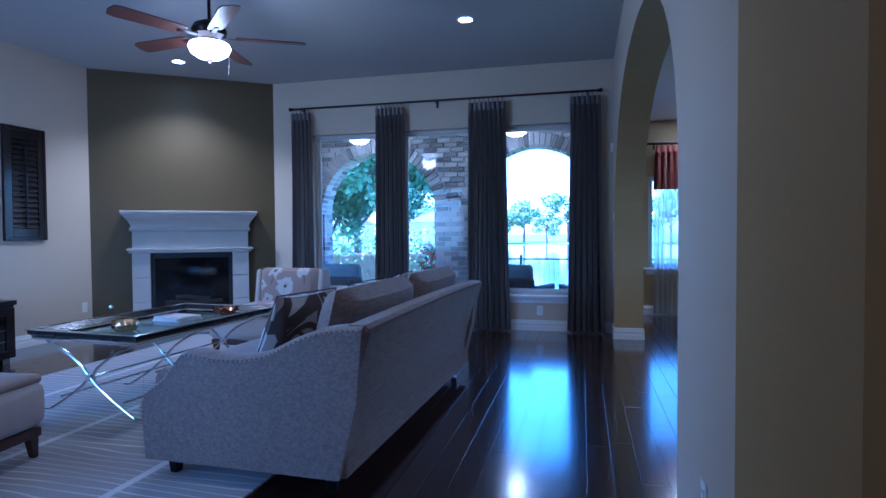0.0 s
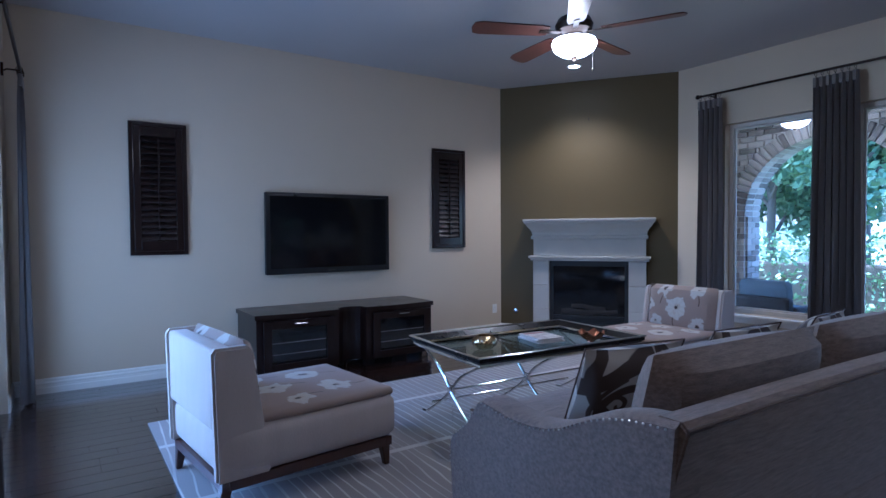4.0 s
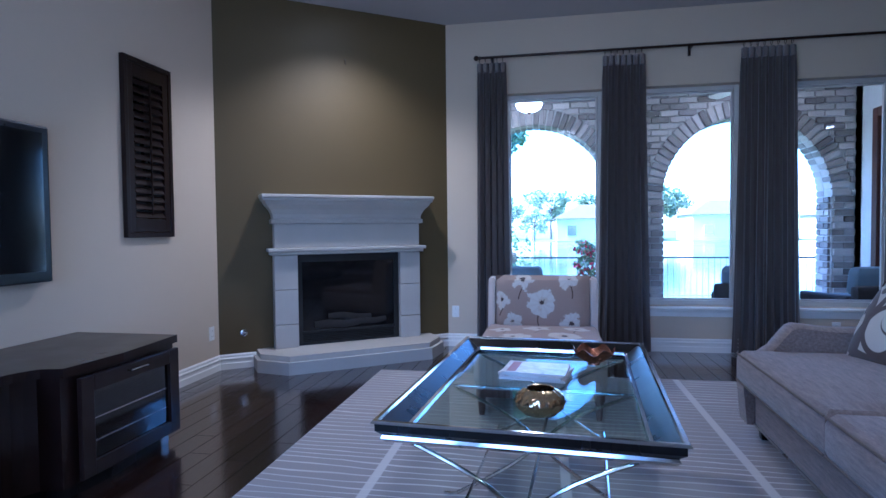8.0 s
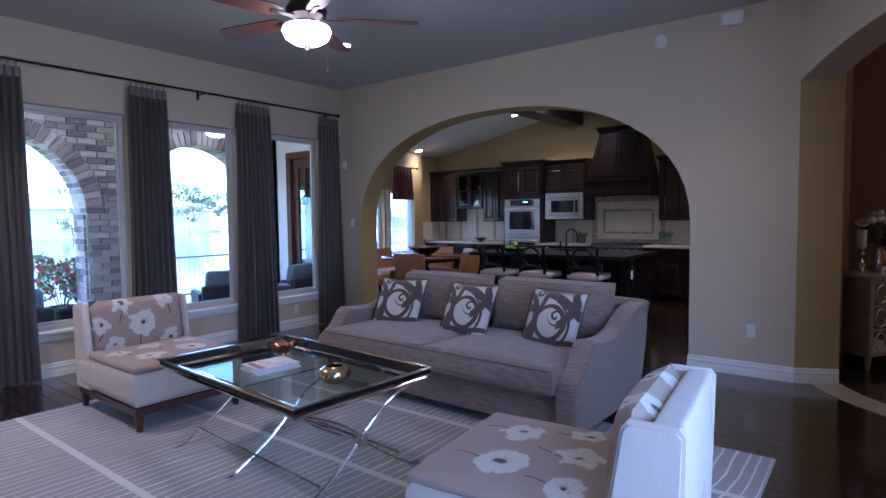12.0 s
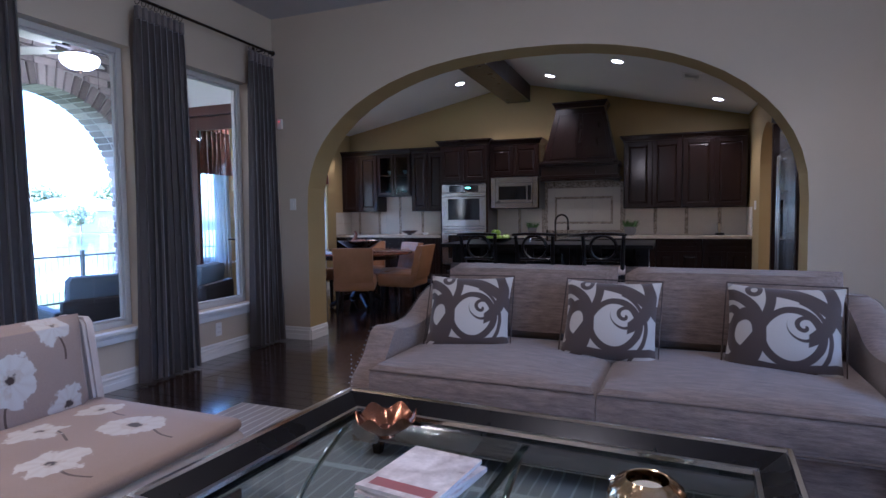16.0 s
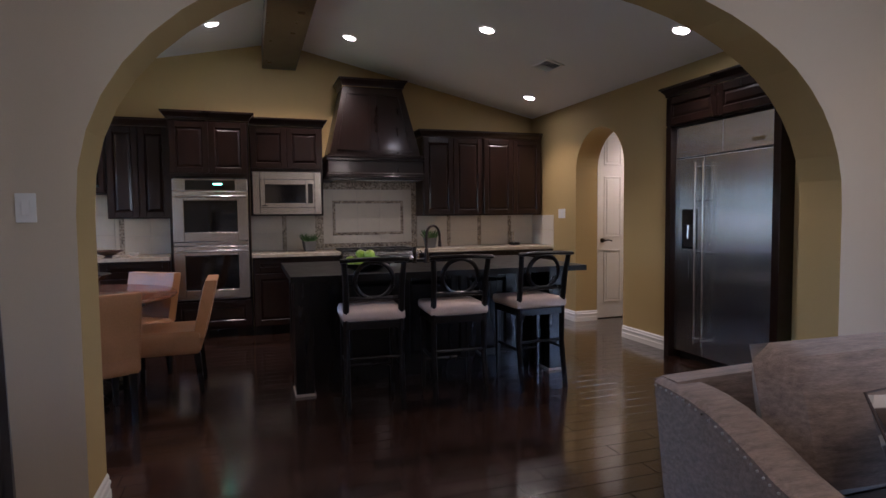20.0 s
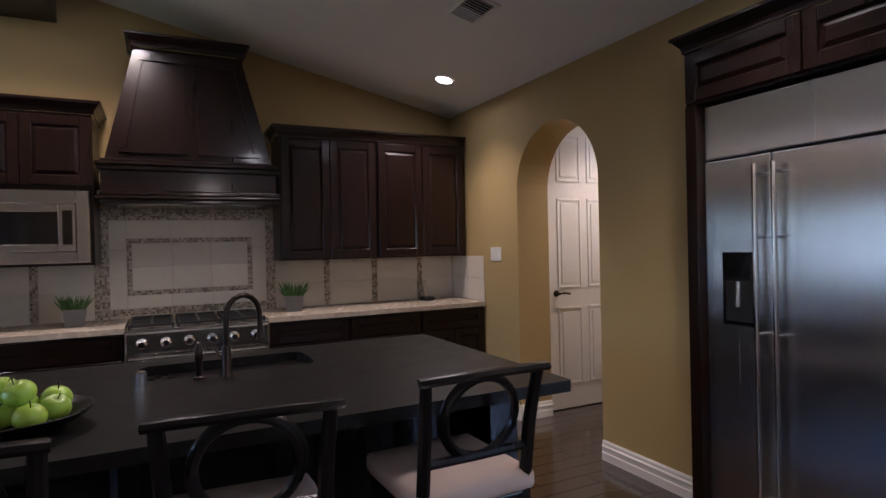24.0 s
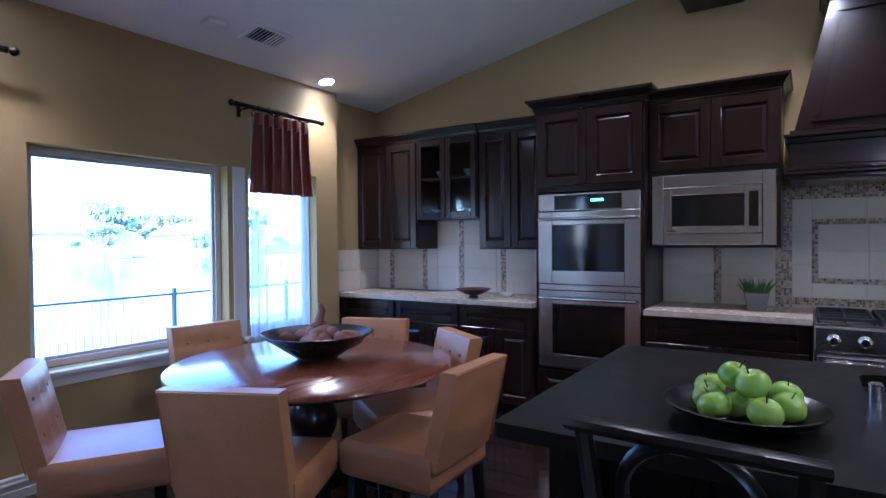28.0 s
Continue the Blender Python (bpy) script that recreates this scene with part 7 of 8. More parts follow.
part("escutcheon", lathe(bmesh.new(), [(0.0, 0.0), (0.03, 0.0), (0.03, 0.003), (0.02, 0.006), (0.008, 0.007), (0.0, 0.007)], steps=20, m=pose(0, -0.0005, 0, 90), close=False), CHROME, gk, "", True)
mo2 = thing("alarm_sensor", pose(AX, 5.885, 2.16), "small white alarm sensor in the wall corner", "sensor")
part("sensor_body", B((-0.035, 0.0, -0.05), (-0.001, 0.05, 0.05), 0.008), WHITE, mo2)
part("sensor_light", B((-0.0362, 0.015, 0.02), (-0.0352, 0.035, 0.024)), glow("red_led", (1.0, 0.08, 0.05), 1.5), mo2, "tiny red light")
hk = thing("cable_hook", fireplace_m @ pose(1.13, -0.001, 2.72), "small rust wall hook above the mantel", "hook")
part("hook_bar", tube(bmesh.new(), [(0, -0.001, 0.02), (0, -0.012, 0.015), (0, -0.012, -0.015), (0.004, -0.004, -0.02)], 0.004, 6), BRONZE, hk)

# ---- things on the back counter ----
space[0] = KO
GRASS = material("small_pot_grass", (0.07, 0.15, 0.035), 0.6, vary=0.4, scale=20, fine=60, bump=0, per_piece=0.6)
POT = material("grey_cement_pot", (0.15, 0.145, 0.14), 0.5, vary=0.15, bump=0.3)
def grass_pot(m, seed):
    p = thing("grass_pot", m, "square grey pot of short green grass on the granite", "plant", "grass pots on the counter")
    bm = bmesh.new()
    rs = [[bm.verts.new((sx * r, sy * r, z)) for sx, sy in ((-1, -1), (1, -1), (1, 1), (-1, 1))] for r, z in ((0.042, 0.0), (0.056, 0.09), (0.05, 0.09), (0.046, 0.075))]
    for a, b in zip(rs, rs[1:]):
        for i in range(4):
            bm.faces.new((a[i], a[(i + 1) % 4], b[(i + 1) % 4], b[i]))
    bm.faces.new(list(reversed(rs[0])))
    bm.faces.new(rs[-1])
    part("pot", bm, POT, p)
    rnd = random.Random(seed)
    g = bmesh.new()
    for _ in range(150):
        x, y = rnd.uniform(-0.045, 0.045), rnd.uniform(-0.045, 0.045)
        h, a = rnd.uniform(0.05, 0.1), rnd.uniform(0, 6.28)
        dx, dy = 0.003 * math.cos(a), 0.003 * math.sin(a)
        lx, ly = x * 0.9 + rnd.uniform(-0.02, 0.02), y * 0.9 + rnd.uniform(-0.02, 0.02)
        v = [g.verts.new(q) for q in ((x - dx, y - dy, 0.075), (x + dx, y + dy, 0.075), (x + lx * 0.5 + dx, y + ly * 0.5 + dy, 0.075 + h * 0.6), (x + lx, y + ly, 0.075 + h))]
        g.faces.new(v)
    tagged(part("grass_blades", g, GRASS, p), kind="stuff")
    return p


grass_pot(pose(4.12, 4.3, 0.9145, 0, 0, 8) @ Matrix.Scale(1.3, 4), 1)
grass_pot(pose(4.1, 2.8, 0.9145, 0, 0, -10) @ Matrix.Scale(1.4, 4), 2)
db = thing("wooden_bowl", pose(3.92, 6.38, 0.9145), "shallow footed brown wooden bowl on the granite", "bowl")
part("bowl_body", lathe(bmesh.new(), [(0.04, 0.0), (0.045, 0.008), (0.03, 0.02), (0.08, 0.035), (0.15, 0.075), (0.145, 0.077), (0.07, 0.045)], steps=32), LEGWOOD, db, "", True)
sc = thing("soap_dish", pose(4.12, 6.17, 0.9145), "small white ceramic dish on the granite", "dish")
part("dish_body", lathe(bmesh.new(), [(0.03, 0.0), (0.05, 0.02), (0.052, 0.035), (0.046, 0.034), (0.028, 0.008)], steps=24), WHITE, sc, "", True)
ph = thing("telephone", pose(4.2, 1.57, 0.9145, 0, 0, -80), "black and silver cordless telephone in its base", "telephone")
part("base_unit", B((-0.05, -0.06, 0), (0.05, 0.06, 0.035), 0.01), BLACK, ph)
part("handset", box(bmesh.new(), (-0.024, -0.012, 0.0), (0.024, 0.012, 0.15), 0.008, pose(0, 0.02, 0.03, -14)), STEEL, ph)

# ---- breakfast nook ----
TABLETOP = material("cherry_table_top", (0.10, 0.032, 0.016), 0.2, vary=0.35, scale=4, fine=30, bump=0.04, second=(0.17, 0.06, 0.03), stretch=(0.6, 6, 1), coat=0.4)
LEATHER = material("tan_leather", (0.32, 0.155, 0.052), 0.38, vary=0.12, scale=5, fine=120, bump=0.25, depth=0.002, second=(0.39, 0.19, 0.085))
NT = (1.95, 6.25)
dt = thing("round_dining_table", pose(*NT, 0), "round cherry dining table on a turned pedestal", "dining table")
part("tabletop", lathe(bmesh.new(), [(0.0, 0.72), (0.69, 0.72), (0.73, 0.728), (0.745, 0.74), (0.74, 0.752), (0.725, 0.76), (0.0, 0.762)], steps=64, close=False), TABLETOP, dt, "", True)
part("apron", lathe(bmesh.new(), [(0.5, 0.66), (0.52, 0.66), (0.52, 0.7195), (0.5, 0.7195)], steps=48), ESPRESSO, dt, "", True)
part("pedestal", lathe(bmesh.new(), [(0.0, 0.1), (0.16, 0.1), (0.17, 0.14), (0.12, 0.18), (0.08, 0.24), (0.075, 0.3), (0.12, 0.4), (0.13, 0.46), (0.09, 0.54), (0.07, 0.58), (0.11, 0.62), (0.13, 0.66), (0.3, 0.7), (0.3, 0.7195), (0.0, 0.7195)], steps=32, close=False), ESPRESSO, dt, "", True)
for k in range(4):
    ft = tube(bmesh.new(), [(0.1, 0, 0.15), (0.24, 0, 0.12), (0.36, 0, 0.045), (0.42, 0, 0.03)], [0.05, 0.045, 0.035, 0.03], 10, 0.9)
    bmesh.ops.transform(ft, matrix=pose(0, 0, 0, 0, 0, 45 + 90 * k), verts=ft.verts[:])
    part("foot", ft, ESPRESSO, dt, "", True)


def parsons_chair(m):
    """Built facing -y."""
    c = thing("dining_chair", m, "tan leather dining chair with a tufted back and dark legs", "dining chair", "chairs round the dining table")
    part("seat", pillow_box(0.5, 0.5, 0.17, 0.03, pose(0, 0.0, 0.31), 0.015), LEATHER, c, "", True)
    bk = bmesh.new()
    nx, nz = 10, 12
    f, b = {}, {}
    for i in range(nx + 1):
        for j in range(nz + 1):
            x, z = (i / nx - 0.5) * 0.48, 0.42 + 0.43 * j / nz
            lean = 0.2 + 0.10 * (j / nz)
            e = min(1.0, 6 * min(i, nx - i) / nx) * min(1.0, 6 * (nz - j) / nz)
            tuft = 0.0
            for tx in (-0.14, 0.0, 0.14):
                for tz in (0.58, 0.74):
                    tuft += 0.022 * math.exp(-((x - tx) ** 2 + (z - tz) ** 2) / 0.0012)
            f[i, j] = bk.verts.new((x, lean - 0.012 * e + tuft, z))
            b[i, j] = bk.verts.new((x, lean + 0.075 + 0.008 * e, z))
    for i in range(nx):
        for j in range(nz):
            bk.faces.new((f[i, j], f[i + 1, j], f[i + 1, j + 1], f[i, j + 1]))
            bk.faces.new((b[i, j], b[i, j + 1], b[i + 1, j + 1], b[i + 1, j]))
    rim = [(i, 0) for i in range(nx)] + [(nx, j) for j in range(nz)] + [(i, nz) for i in range(nx, 0, -1)] + [(0, j) for j in range(nz, 0, -1)]
    for p, q in zip(rim, rim[1:] + rim[:1]):
        bk.faces.new((f[q], f[p], b[p], b[q]))
    bmesh.ops.recalc_face_normals(bk, faces=bk.faces[:])
    part("backrest", bk, LEATHER, c, "", True)
    for tx in (-0.14, 0.0, 0.14):
        for tz in (0.58, 0.74):
            bt = bmesh.new()
            bmesh.ops.create_icosphere(bt, subdivisions=2, radius=0.009, matrix=Matrix.Translation((tx, 0.2 + 0.1 * (tz - 0.42) / 0.43 + 0.004, tz)))
            part("button", bt, LEATHER, c)
    part("seam", tube(bmesh.new(), [(-0.238, 0.288, 0.45), (-0.238, 0.376, 0.843), (0.238, 0.376, 0.843), (0.238, 0.288, 0.45)], 0.0035, 6), LEATHER, c)
    for x in (-1, 1):
        for y in (-1, 1):
            part("leg", leg(bmesh.new(), x * 0.205, y * 0.205 + (0.02 if y > 0 else 0), 0, 0.024, 0.016, 0.315, (0, 0.03 if y > 0 else 0)), BLACKWOOD, c)
    return c


first = None
for ang, rad in ((205, 0.62), (271, 0.66), (325, 0.52), (20, 0.66), (82, 0.88), (148, 0.95)):
    a = radians(ang)
    m = pose(NT[0] + rad * math.cos(a), NT[1] + rad * math.sin(a), 0, 0, 0, ang - 90)
    if first is None:
        first = parsons_chair(m)
    else:
        copy_thing(first, pose(KO, 0, 0) @ m)
nb = thing("centrepiece_bowl", pose(2.0, 6.27, 0.7625), "wide dark wooden bowl of dried pods and driftwood", "bowl")
part("bowl_body", lathe(bmesh.new(), [(0.1, 0.0), (0.12, 0.01), (0.19, 0.06), (0.3, 0.135), (0.31, 0.14), (0.3, 0.142), (0.18, 0.075), (0.1, 0.03)], steps=40), BLACKWOOD, nb, "", True)
DRIED = material("dried_reddish_pods", (0.16, 0.065, 0.04), 0.65, vary=0.5, scale=14, fine=70, bump=0.4, per_piece=0.6)
rnd = random.Random(7)
for k in range(15):
    a, r = rnd.uniform(0, 6.28), rnd.uniform(0.02, 0.2)
    s = rnd.uniform(0.03, 0.055)
    pd = thing("dried_pod", pose(2.0 + r * math.cos(a), 6.27 + r * math.sin(a), 0.7625 + 0.075 + 0.35 * r * r + rnd.uniform(0.0, 0.03), rnd.uniform(-40, 40), rnd.uniform(-40, 40), rnd.uniform(0, 360)), "knobbly reddish-brown dried pod in the wooden bowl", "dried pod", "dried pods in the bowl")
    bm = bmesh.new()
    bmesh.ops.create_icosphere(bm, subdivisions=3, radius=s)
    for v in bm.verts:
        v.co *= 1 + 0.35 * noise.noise(v.co * 22 + Vector((k, 0, 0)))
        v.co.x *= 1.5
    part("husk", bm, DRIED, pd, "", True)
dw = thing("driftwood", pose(2.15, 6.43, 0.86, 0, 0, 20), "crooked reddish driftwood knot in the wooden bowl", "driftwood")
part("knot", tube(tube(bmesh.new(), [(-0.1, 0, 0), (-0.03, 0.02, 0.03), (0.03, 0, 0.05), (0.06, -0.01, 0.13), (0.05, 0.0, 0.17)], [0.02, 0.028, 0.03, 0.022, 0.012], 8), [(0.03, 0, 0.05), (0.1, 0.03, 0.06), (0.16, 0.02, 0.04)], [0.024, 0.02, 0.01], 8), DRIED, dw, "", True)

# nook window dressing
VALANCE = material("rust_silk_valance", (0.26, 0.062, 0.028), 0.45, vary=0.25, scale=4, fine=90, bump=0.15, stretch=(1, 1, 0.3), sheen=0.4)
SHEER = bpy.data.materials.new("white_sheer_cloth")
SHEER.use_nodes = True
sn, sl = SHEER.node_tree.nodes, SHEER.node_tree.links
tl, tp2, mx = sn.new("ShaderNodeBsdfTranslucent"), sn.new("ShaderNodeBsdfTransparent"), sn.new("ShaderNodeMixShader")
mx2 = sn.new("ShaderNodeMixShader")
wv = sn.new("ShaderNodeTexNoise")
wv.inputs["Scale"].default_value = 60
tl.inputs["Color"].default_value = (0.85, 0.86, 0.84, 1)
mx.inputs["Fac"].default_value, mx2.inputs["Fac"].default_value = 0.4, 0.75
sn["Principled BSDF"].inputs["Base Color"].default_value = (0.82, 0.82, 0.8, 1)
sl.new(sn["Principled BSDF"].outputs[0], mx2.inputs[1])
sl.new(tl.outputs[0], mx2.inputs[2])
sl.new(mx2.outputs[0], mx.inputs[1])
sl.new(tp2.outputs[0], mx.inputs[2])
sl.new(mx.outputs[0], sn["Material Output"].inputs["Surface"])
curtain_rod("curtain_rod", pose(2.88, KN - 0.12, 2.42), 0.82, "dark bronze valance rod with large finials above the nook window", 0.018)
curtain_rod("curtain_rod", pose(0.7, KN - 0.12, 2.42), 0.66, "dark bronze valance rod with large finials above the nook window", 0.018)
for x, vw in ((2.9, 0.56), (0.7, 0.46)):
    vl = curtain("valance", pose(x, KN - 0.12, 1.775), vw, vw + 0.05, 0.61, 6, VALANCE, "short rust silk valance over the nook window", 0.03, seed=int(x * 10))
    tagged(vl, "", "valance")
    sh = curtain("sheer_curtain", pose(x + 0.02, KN - 0.06, 0.02), vw + 0.02, vw + 0.06, 2.34, 8, SHEER, "thin white sheer curtain hanging to the floor", 0.014, seed=int(x * 10) + 3)
    tagged(sh, "", "curtain")

# ---- hall: mirrored chest with flowers ----
space[0] = 0.0
SILVERLEAF = material("silver_leaf_wood", (0.45, 0.38, 0.29), 0.35, metal=0.6, vary=0.2, scale=10, fine=80, bump=0.1)
MIRROR = material("mirror", (0.85, 0.85, 0.85), 0.03, metal=1.0, vary=0.01, bump=0)
ch = thing("mirrored_chest", pose(1.25, -0.08, 0, 0, 0, -32), "silver leaf chest with ring fretwork over mirrored drawers", "chest")
part("body", B((-0.5, -0.2, 0.13), (0.5, 0.2, 0.83), 0.006), SILVERLEAF, ch)
part("chest_top", B((-0.52, -0.22, 0.831), (0.52, 0.22, 0.86), 0.006), SILVERLEAF, ch)
for x in (-1, 1):
    for y in (-1, 1):
        part("leg", lathe(bmesh.new(), [(0.014, 0.0), (0.02, 0.03), (0.028, 0.1), (0.028, 0.129)], (x * 0.45, y * 0.16, 0), 14), SILVERLEAF, ch, "", True)
for k in range(3):
    z = 0.17 + 0.215 * k
    dr = part("drawer", B((-0.45, -0.206, z), (0.45, -0.2005, z + 0.19)), MIRROR, ch, "mirrored drawer front")
    for q in range(6):
        x = -0.36 + 0.144 * q
        part("fret_ring", tube(bmesh.new(), [(x + 0.066 * math.cos(2 * math.pi * i / 20), -0.209, z + 0.095 + 0.08 * math.sin(2 * math.pi * i / 20)) for i in range(21)], 0.006, 6, cap=False), SILVERLEAF, dr)
CM = pose(1.25, -0.08, 0.8605, 0, 0, -32)
cs = thing("candle_stand", CM @ pose(-0.33, 0.0, 0), "turned silver candlestick with a cream pillar candle", "candlestick")
part("stick", lathe(bmesh.new(), [(0.0, 0), (0.06, 0), (0.06, 0.012), (0.03, 0.03), (0.02, 0.05), (0.035, 0.08), (0.035, 0.1), (0.018, 0.12), (0.016, 0.16), (0.03, 0.19), (0.018, 0.21), (0.05, 0.235), (0.05, 0.245), (0.0, 0.246)], steps=24, close=False), CHROME, cs, "", True)
part("pillar_candle", lathe(bmesh.new(), [(0.0, 0.2462), (0.038, 0.2462), (0.038, 0.40), (0.034, 0.402), (0.0, 0.398)], steps=20, close=False), material("candle_wax", (0.7, 0.66, 0.56), 0.5, bump=0), cs, "cream wax", True)
vs = thing("flower_vase", CM @ pose(-0.05, 0.02, 0), "silvered glass vase of cream roses on the chest", "vase")
part("vase_body", lathe(bmesh.new(), [(0.0, 0), (0.05, 0), (0.06, 0.01), (0.075, 0.08), (0.07, 0.14), (0.04, 0.2), (0.04, 0.22), (0.05, 0.235), (0.046, 0.235), (0.034, 0.215)], steps=28, close=False), MIRROR, vs, "", True)
PETAL = material("cream_petals", (0.72, 0.66, 0.55), 0.7, vary=0.12, scale=20, fine=80, bump=0.2)
LEAFM = material("dark_rose_leaf", (0.035, 0.06, 0.025), 0.5, vary=0.4, scale=20, fine=60, bump=0.1)
rnd = random.Random(3)
lv = bmesh.new()
for k in range(22):
    a, r = rnd.uniform(0, 6.28), math.sqrt(rnd.uniform(0, 1)) * 0.2
    p = Vector((r * math.cos(a), r * math.sin(a), 0.43 + 0.09 * (1 - (r / 0.2) ** 2) + rnd.uniform(-0.03, 0.03)))
    fl = bmesh.new()
    for q in range(4):
        rad = 0.042 * (1 - 0.2 * q)
        n = 6
        lathe(fl, [(rad * 0.3, -0.01), (rad * 0.95, 0.005 + 0.006 * q), (rad, 0.02 + 0.008 * q), (rad * 0.8, 0.032 + 0.008 * q)], steps=10, m=Matrix.Translation(p) @ pose(0, 0, 0, rnd.uniform(-30, 30), rnd.uniform(-30, 30), 30 * q), close=False)
    part("rose", fl, PETAL, vs, "cream rose", True)
    tube(lv, [(0, 0, 0.2), p * 0.6 + Vector((0, 0, 0.1)), p], 0.002, 5)
for k in range(80):
    a, r = rnd.uniform(0, 6.28), rnd.uniform(0.04, 0.2)
    c = Vector((r * math.cos(a), r * math.sin(a), rnd.uniform(0.26, 0.44)))
    m = Matrix.Translation(c) @ pose(0, 0, 0, rnd.uniform(-60, 60), rnd.uniform(-60, 60), rnd.uniform(0, 360))
    v = [lv.verts.new(m @ Vector(q)) for q in ((-0.035, 0, 0), (0, -0.018, 0.004), (0.035, 0, 0), (0, 0.018, 0.004))]
    lv.faces.new(v)
part("foliage", lv, LEAFM, vs, "dark green leaves")
INLAY = material("travertine_inlay", (0.40, 0.32, 0.24), 0.4, vary=0.15, scale=9, fine=90, bump=0.05)
def ring_inlay(name, cx, cy, r0, r1, a0, a1, label):
    n = 40
    o = [(cx + r1 * math.cos(radians(a0 + (a1 - a0) * k / n)), cy + r1 * math.sin(radians(a0 + (a1 - a0) * k / n))) for k in range(n + 1)]
    i = [(cx + r0 * math.cos(radians(a0 + (a1 - a0) * k / n)), cy + r0 * math.sin(radians(a0 + (a1 - a0) * k / n))) for k in range(n, -1, -1)]
    structure(name, slab(bmesh.new(), [o + i], lambda u, v, w: Vector((u, v, 0.0012 + w)), 0.003), INLAY, label, "floor inlay")
ring_inlay("floor_inlay_ring", 0.75, -1.1, 1.42, 1.66, 95, 250, "pale travertine ring inlaid in the dark hall floor")
ring_inlay("floor_inlay_disc", 0.75, -1.1, 0.05, 0.85, 0, 359.9, "pale travertine disc inlaid in the dark hall floor")
# no lamp is in view here: pendant and bulb added to light the hall
HG = thing("hall_pendant", pose(0.9, -2.6, CEIL), "small lit glass pendant added out of view to light the hall", "pendant lamp")
part("cord", tube(bmesh.new(), [(0, 0, 0), (0, 0, -0.5)], 0.004, 6), BRONZE, HG)
part("shade", lathe(bmesh.new(), [(0.02, -0.5), (0.1, -0.53), (0.13, -0.6), (0.09, -0.68), (0.0, -0.7)], steps=24, close=False), FROST, HG, "lit frosted glass", True)
lamp("hall_fill_light", "POINT", pose(0.9, -2.6, CEIL - 0.85), 2.5, WARM, 0.1)

# ---- outside: covered patio, garden, lake and far bank ----
GZ = -0.5
CONCRETE = material("patio_concrete", (0.52, 0.50, 0.47), 0.8, vary=0.12, scale=2, fine=70, bump=0.2)
LAWN = material("lawn", (0.075, 0.115, 0.03), 0.9, vary=0.4, scale=0.5, fine=25, bump=0.6, depth=0.02, second=(0.13, 0.15, 0.05))
WATER = material("lake_water", (0.06, 0.075, 0.07), 0.1, vary=0.2, scale=0.08, fine=1.2, bump=0.25, depth=0.02)
IRON = material("black_iron", (0.02, 0.022, 0.024), 0.45, vary=0.2, bump=0.05)
LEAF = material("garden_leaves", (0.12, 0.19, 0.09), 0.55, vary=0.45, scale=0.7, fine=9, bump=0, second=(0.24, 0.33, 0.17), per_piece=0.8)
BARK = material("pale_bark", (0.16, 0.13, 0.10), 0.9, vary=0.35, scale=5, fine=40, bump=0.6, depth=0.02, stretch=(1, 1, 0.2))
WICKER = material("dark_wicker", (0.035, 0.026, 0.022), 0.6, vary=0.4, scale=30, fine=120, bump=0.6, depth=0.003, stretch=(1, 1, 4))
PATIO_CLOTH = material("blue_grey_canvas", (0.17, 0.20, 0.23), 0.85, vary=0.1, scale=9, fine=150, bump=0.3)
DOORWOOD = material("stained_mahogany_door", (0.085, 0.03, 0.018), 0.4, vary=0.3, scale=5, fine=40, bump=0.08, stretch=(1, 1, 0.12), coat=0.2)
ROOFING = material("brown_shingle", (0.12, 0.10, 0.09), 0.9, vary=0.25, scale=3, fine=20, bump=0.3)
PALE_BLADE = material("white_fan_blade", (0.62, 0.61, 0.58), 0.5, vary=0.06, bump=0.05)
PATIO_FROST = glow("lit_patio_glass", (1.0, 0.93, 0.84), 1.1)

gd = bmesh.new()
for x0, y0, x1, y1 in ((-400, -400, 400, 400),):
    gd.faces.new([gd.verts.new(p) for p in ((x0, y0, GZ), (x1, y0, GZ), (x1, y1, GZ), (x0, y1, GZ))])
structure("ground", gd, LAWN, "green lawn around the house running down to the lake", "ground")
lk = bmesh.new()
shore = []
for i in range(61):
    x = -150 + 5 * i
    shore.append((x, 15.2 + 0.8 * math.sin(x * 0.11) + 0.3 * math.sin(x * 0.37)))
far = [(x, 70 + 2.0 * math.sin(x * 0.05 + 1)) for x, y in reversed(shore)]
lk.faces.new([lk.verts.new((x, y, GZ + 0.006)) for x, y in shore + far])
bmesh.ops.triangulate(lk, faces=lk.faces[:])
structure("water", lk, WATER, "broad calm pale lake behind the garden fence", "water")
structure("pavement", B((-6.4, YN + 0.18, GZ), (NX, 8.6, -0.03)), CONCRETE, "concrete slab of the covered patio", "patio floor")
structure("foundation", B((-6.3, -4.4, GZ), (5.4, YN + 0.18, -0.121)), CONCRETE, "concrete foundation under the house", "foundation")
structure("foundation_nook", B((NX, YN + 0.18, GZ), (5.4, 8.95, -0.121)), CONCRETE, "concrete foundation under the breakfast nook", "foundation")
structure("pavement_south", B((-7.5, -4.5, GZ), (-1.95, YS - 0.26, -0.04)), CONCRETE, "concrete terrace outside the glazed double door", "terrace")
structure("ceiling_patio", B((-6.4, YN + 0.18, 3.0), (NX, 8.5, 3.1)), CEILING_LIT, "white painted ceiling of the covered patio", "ceiling")

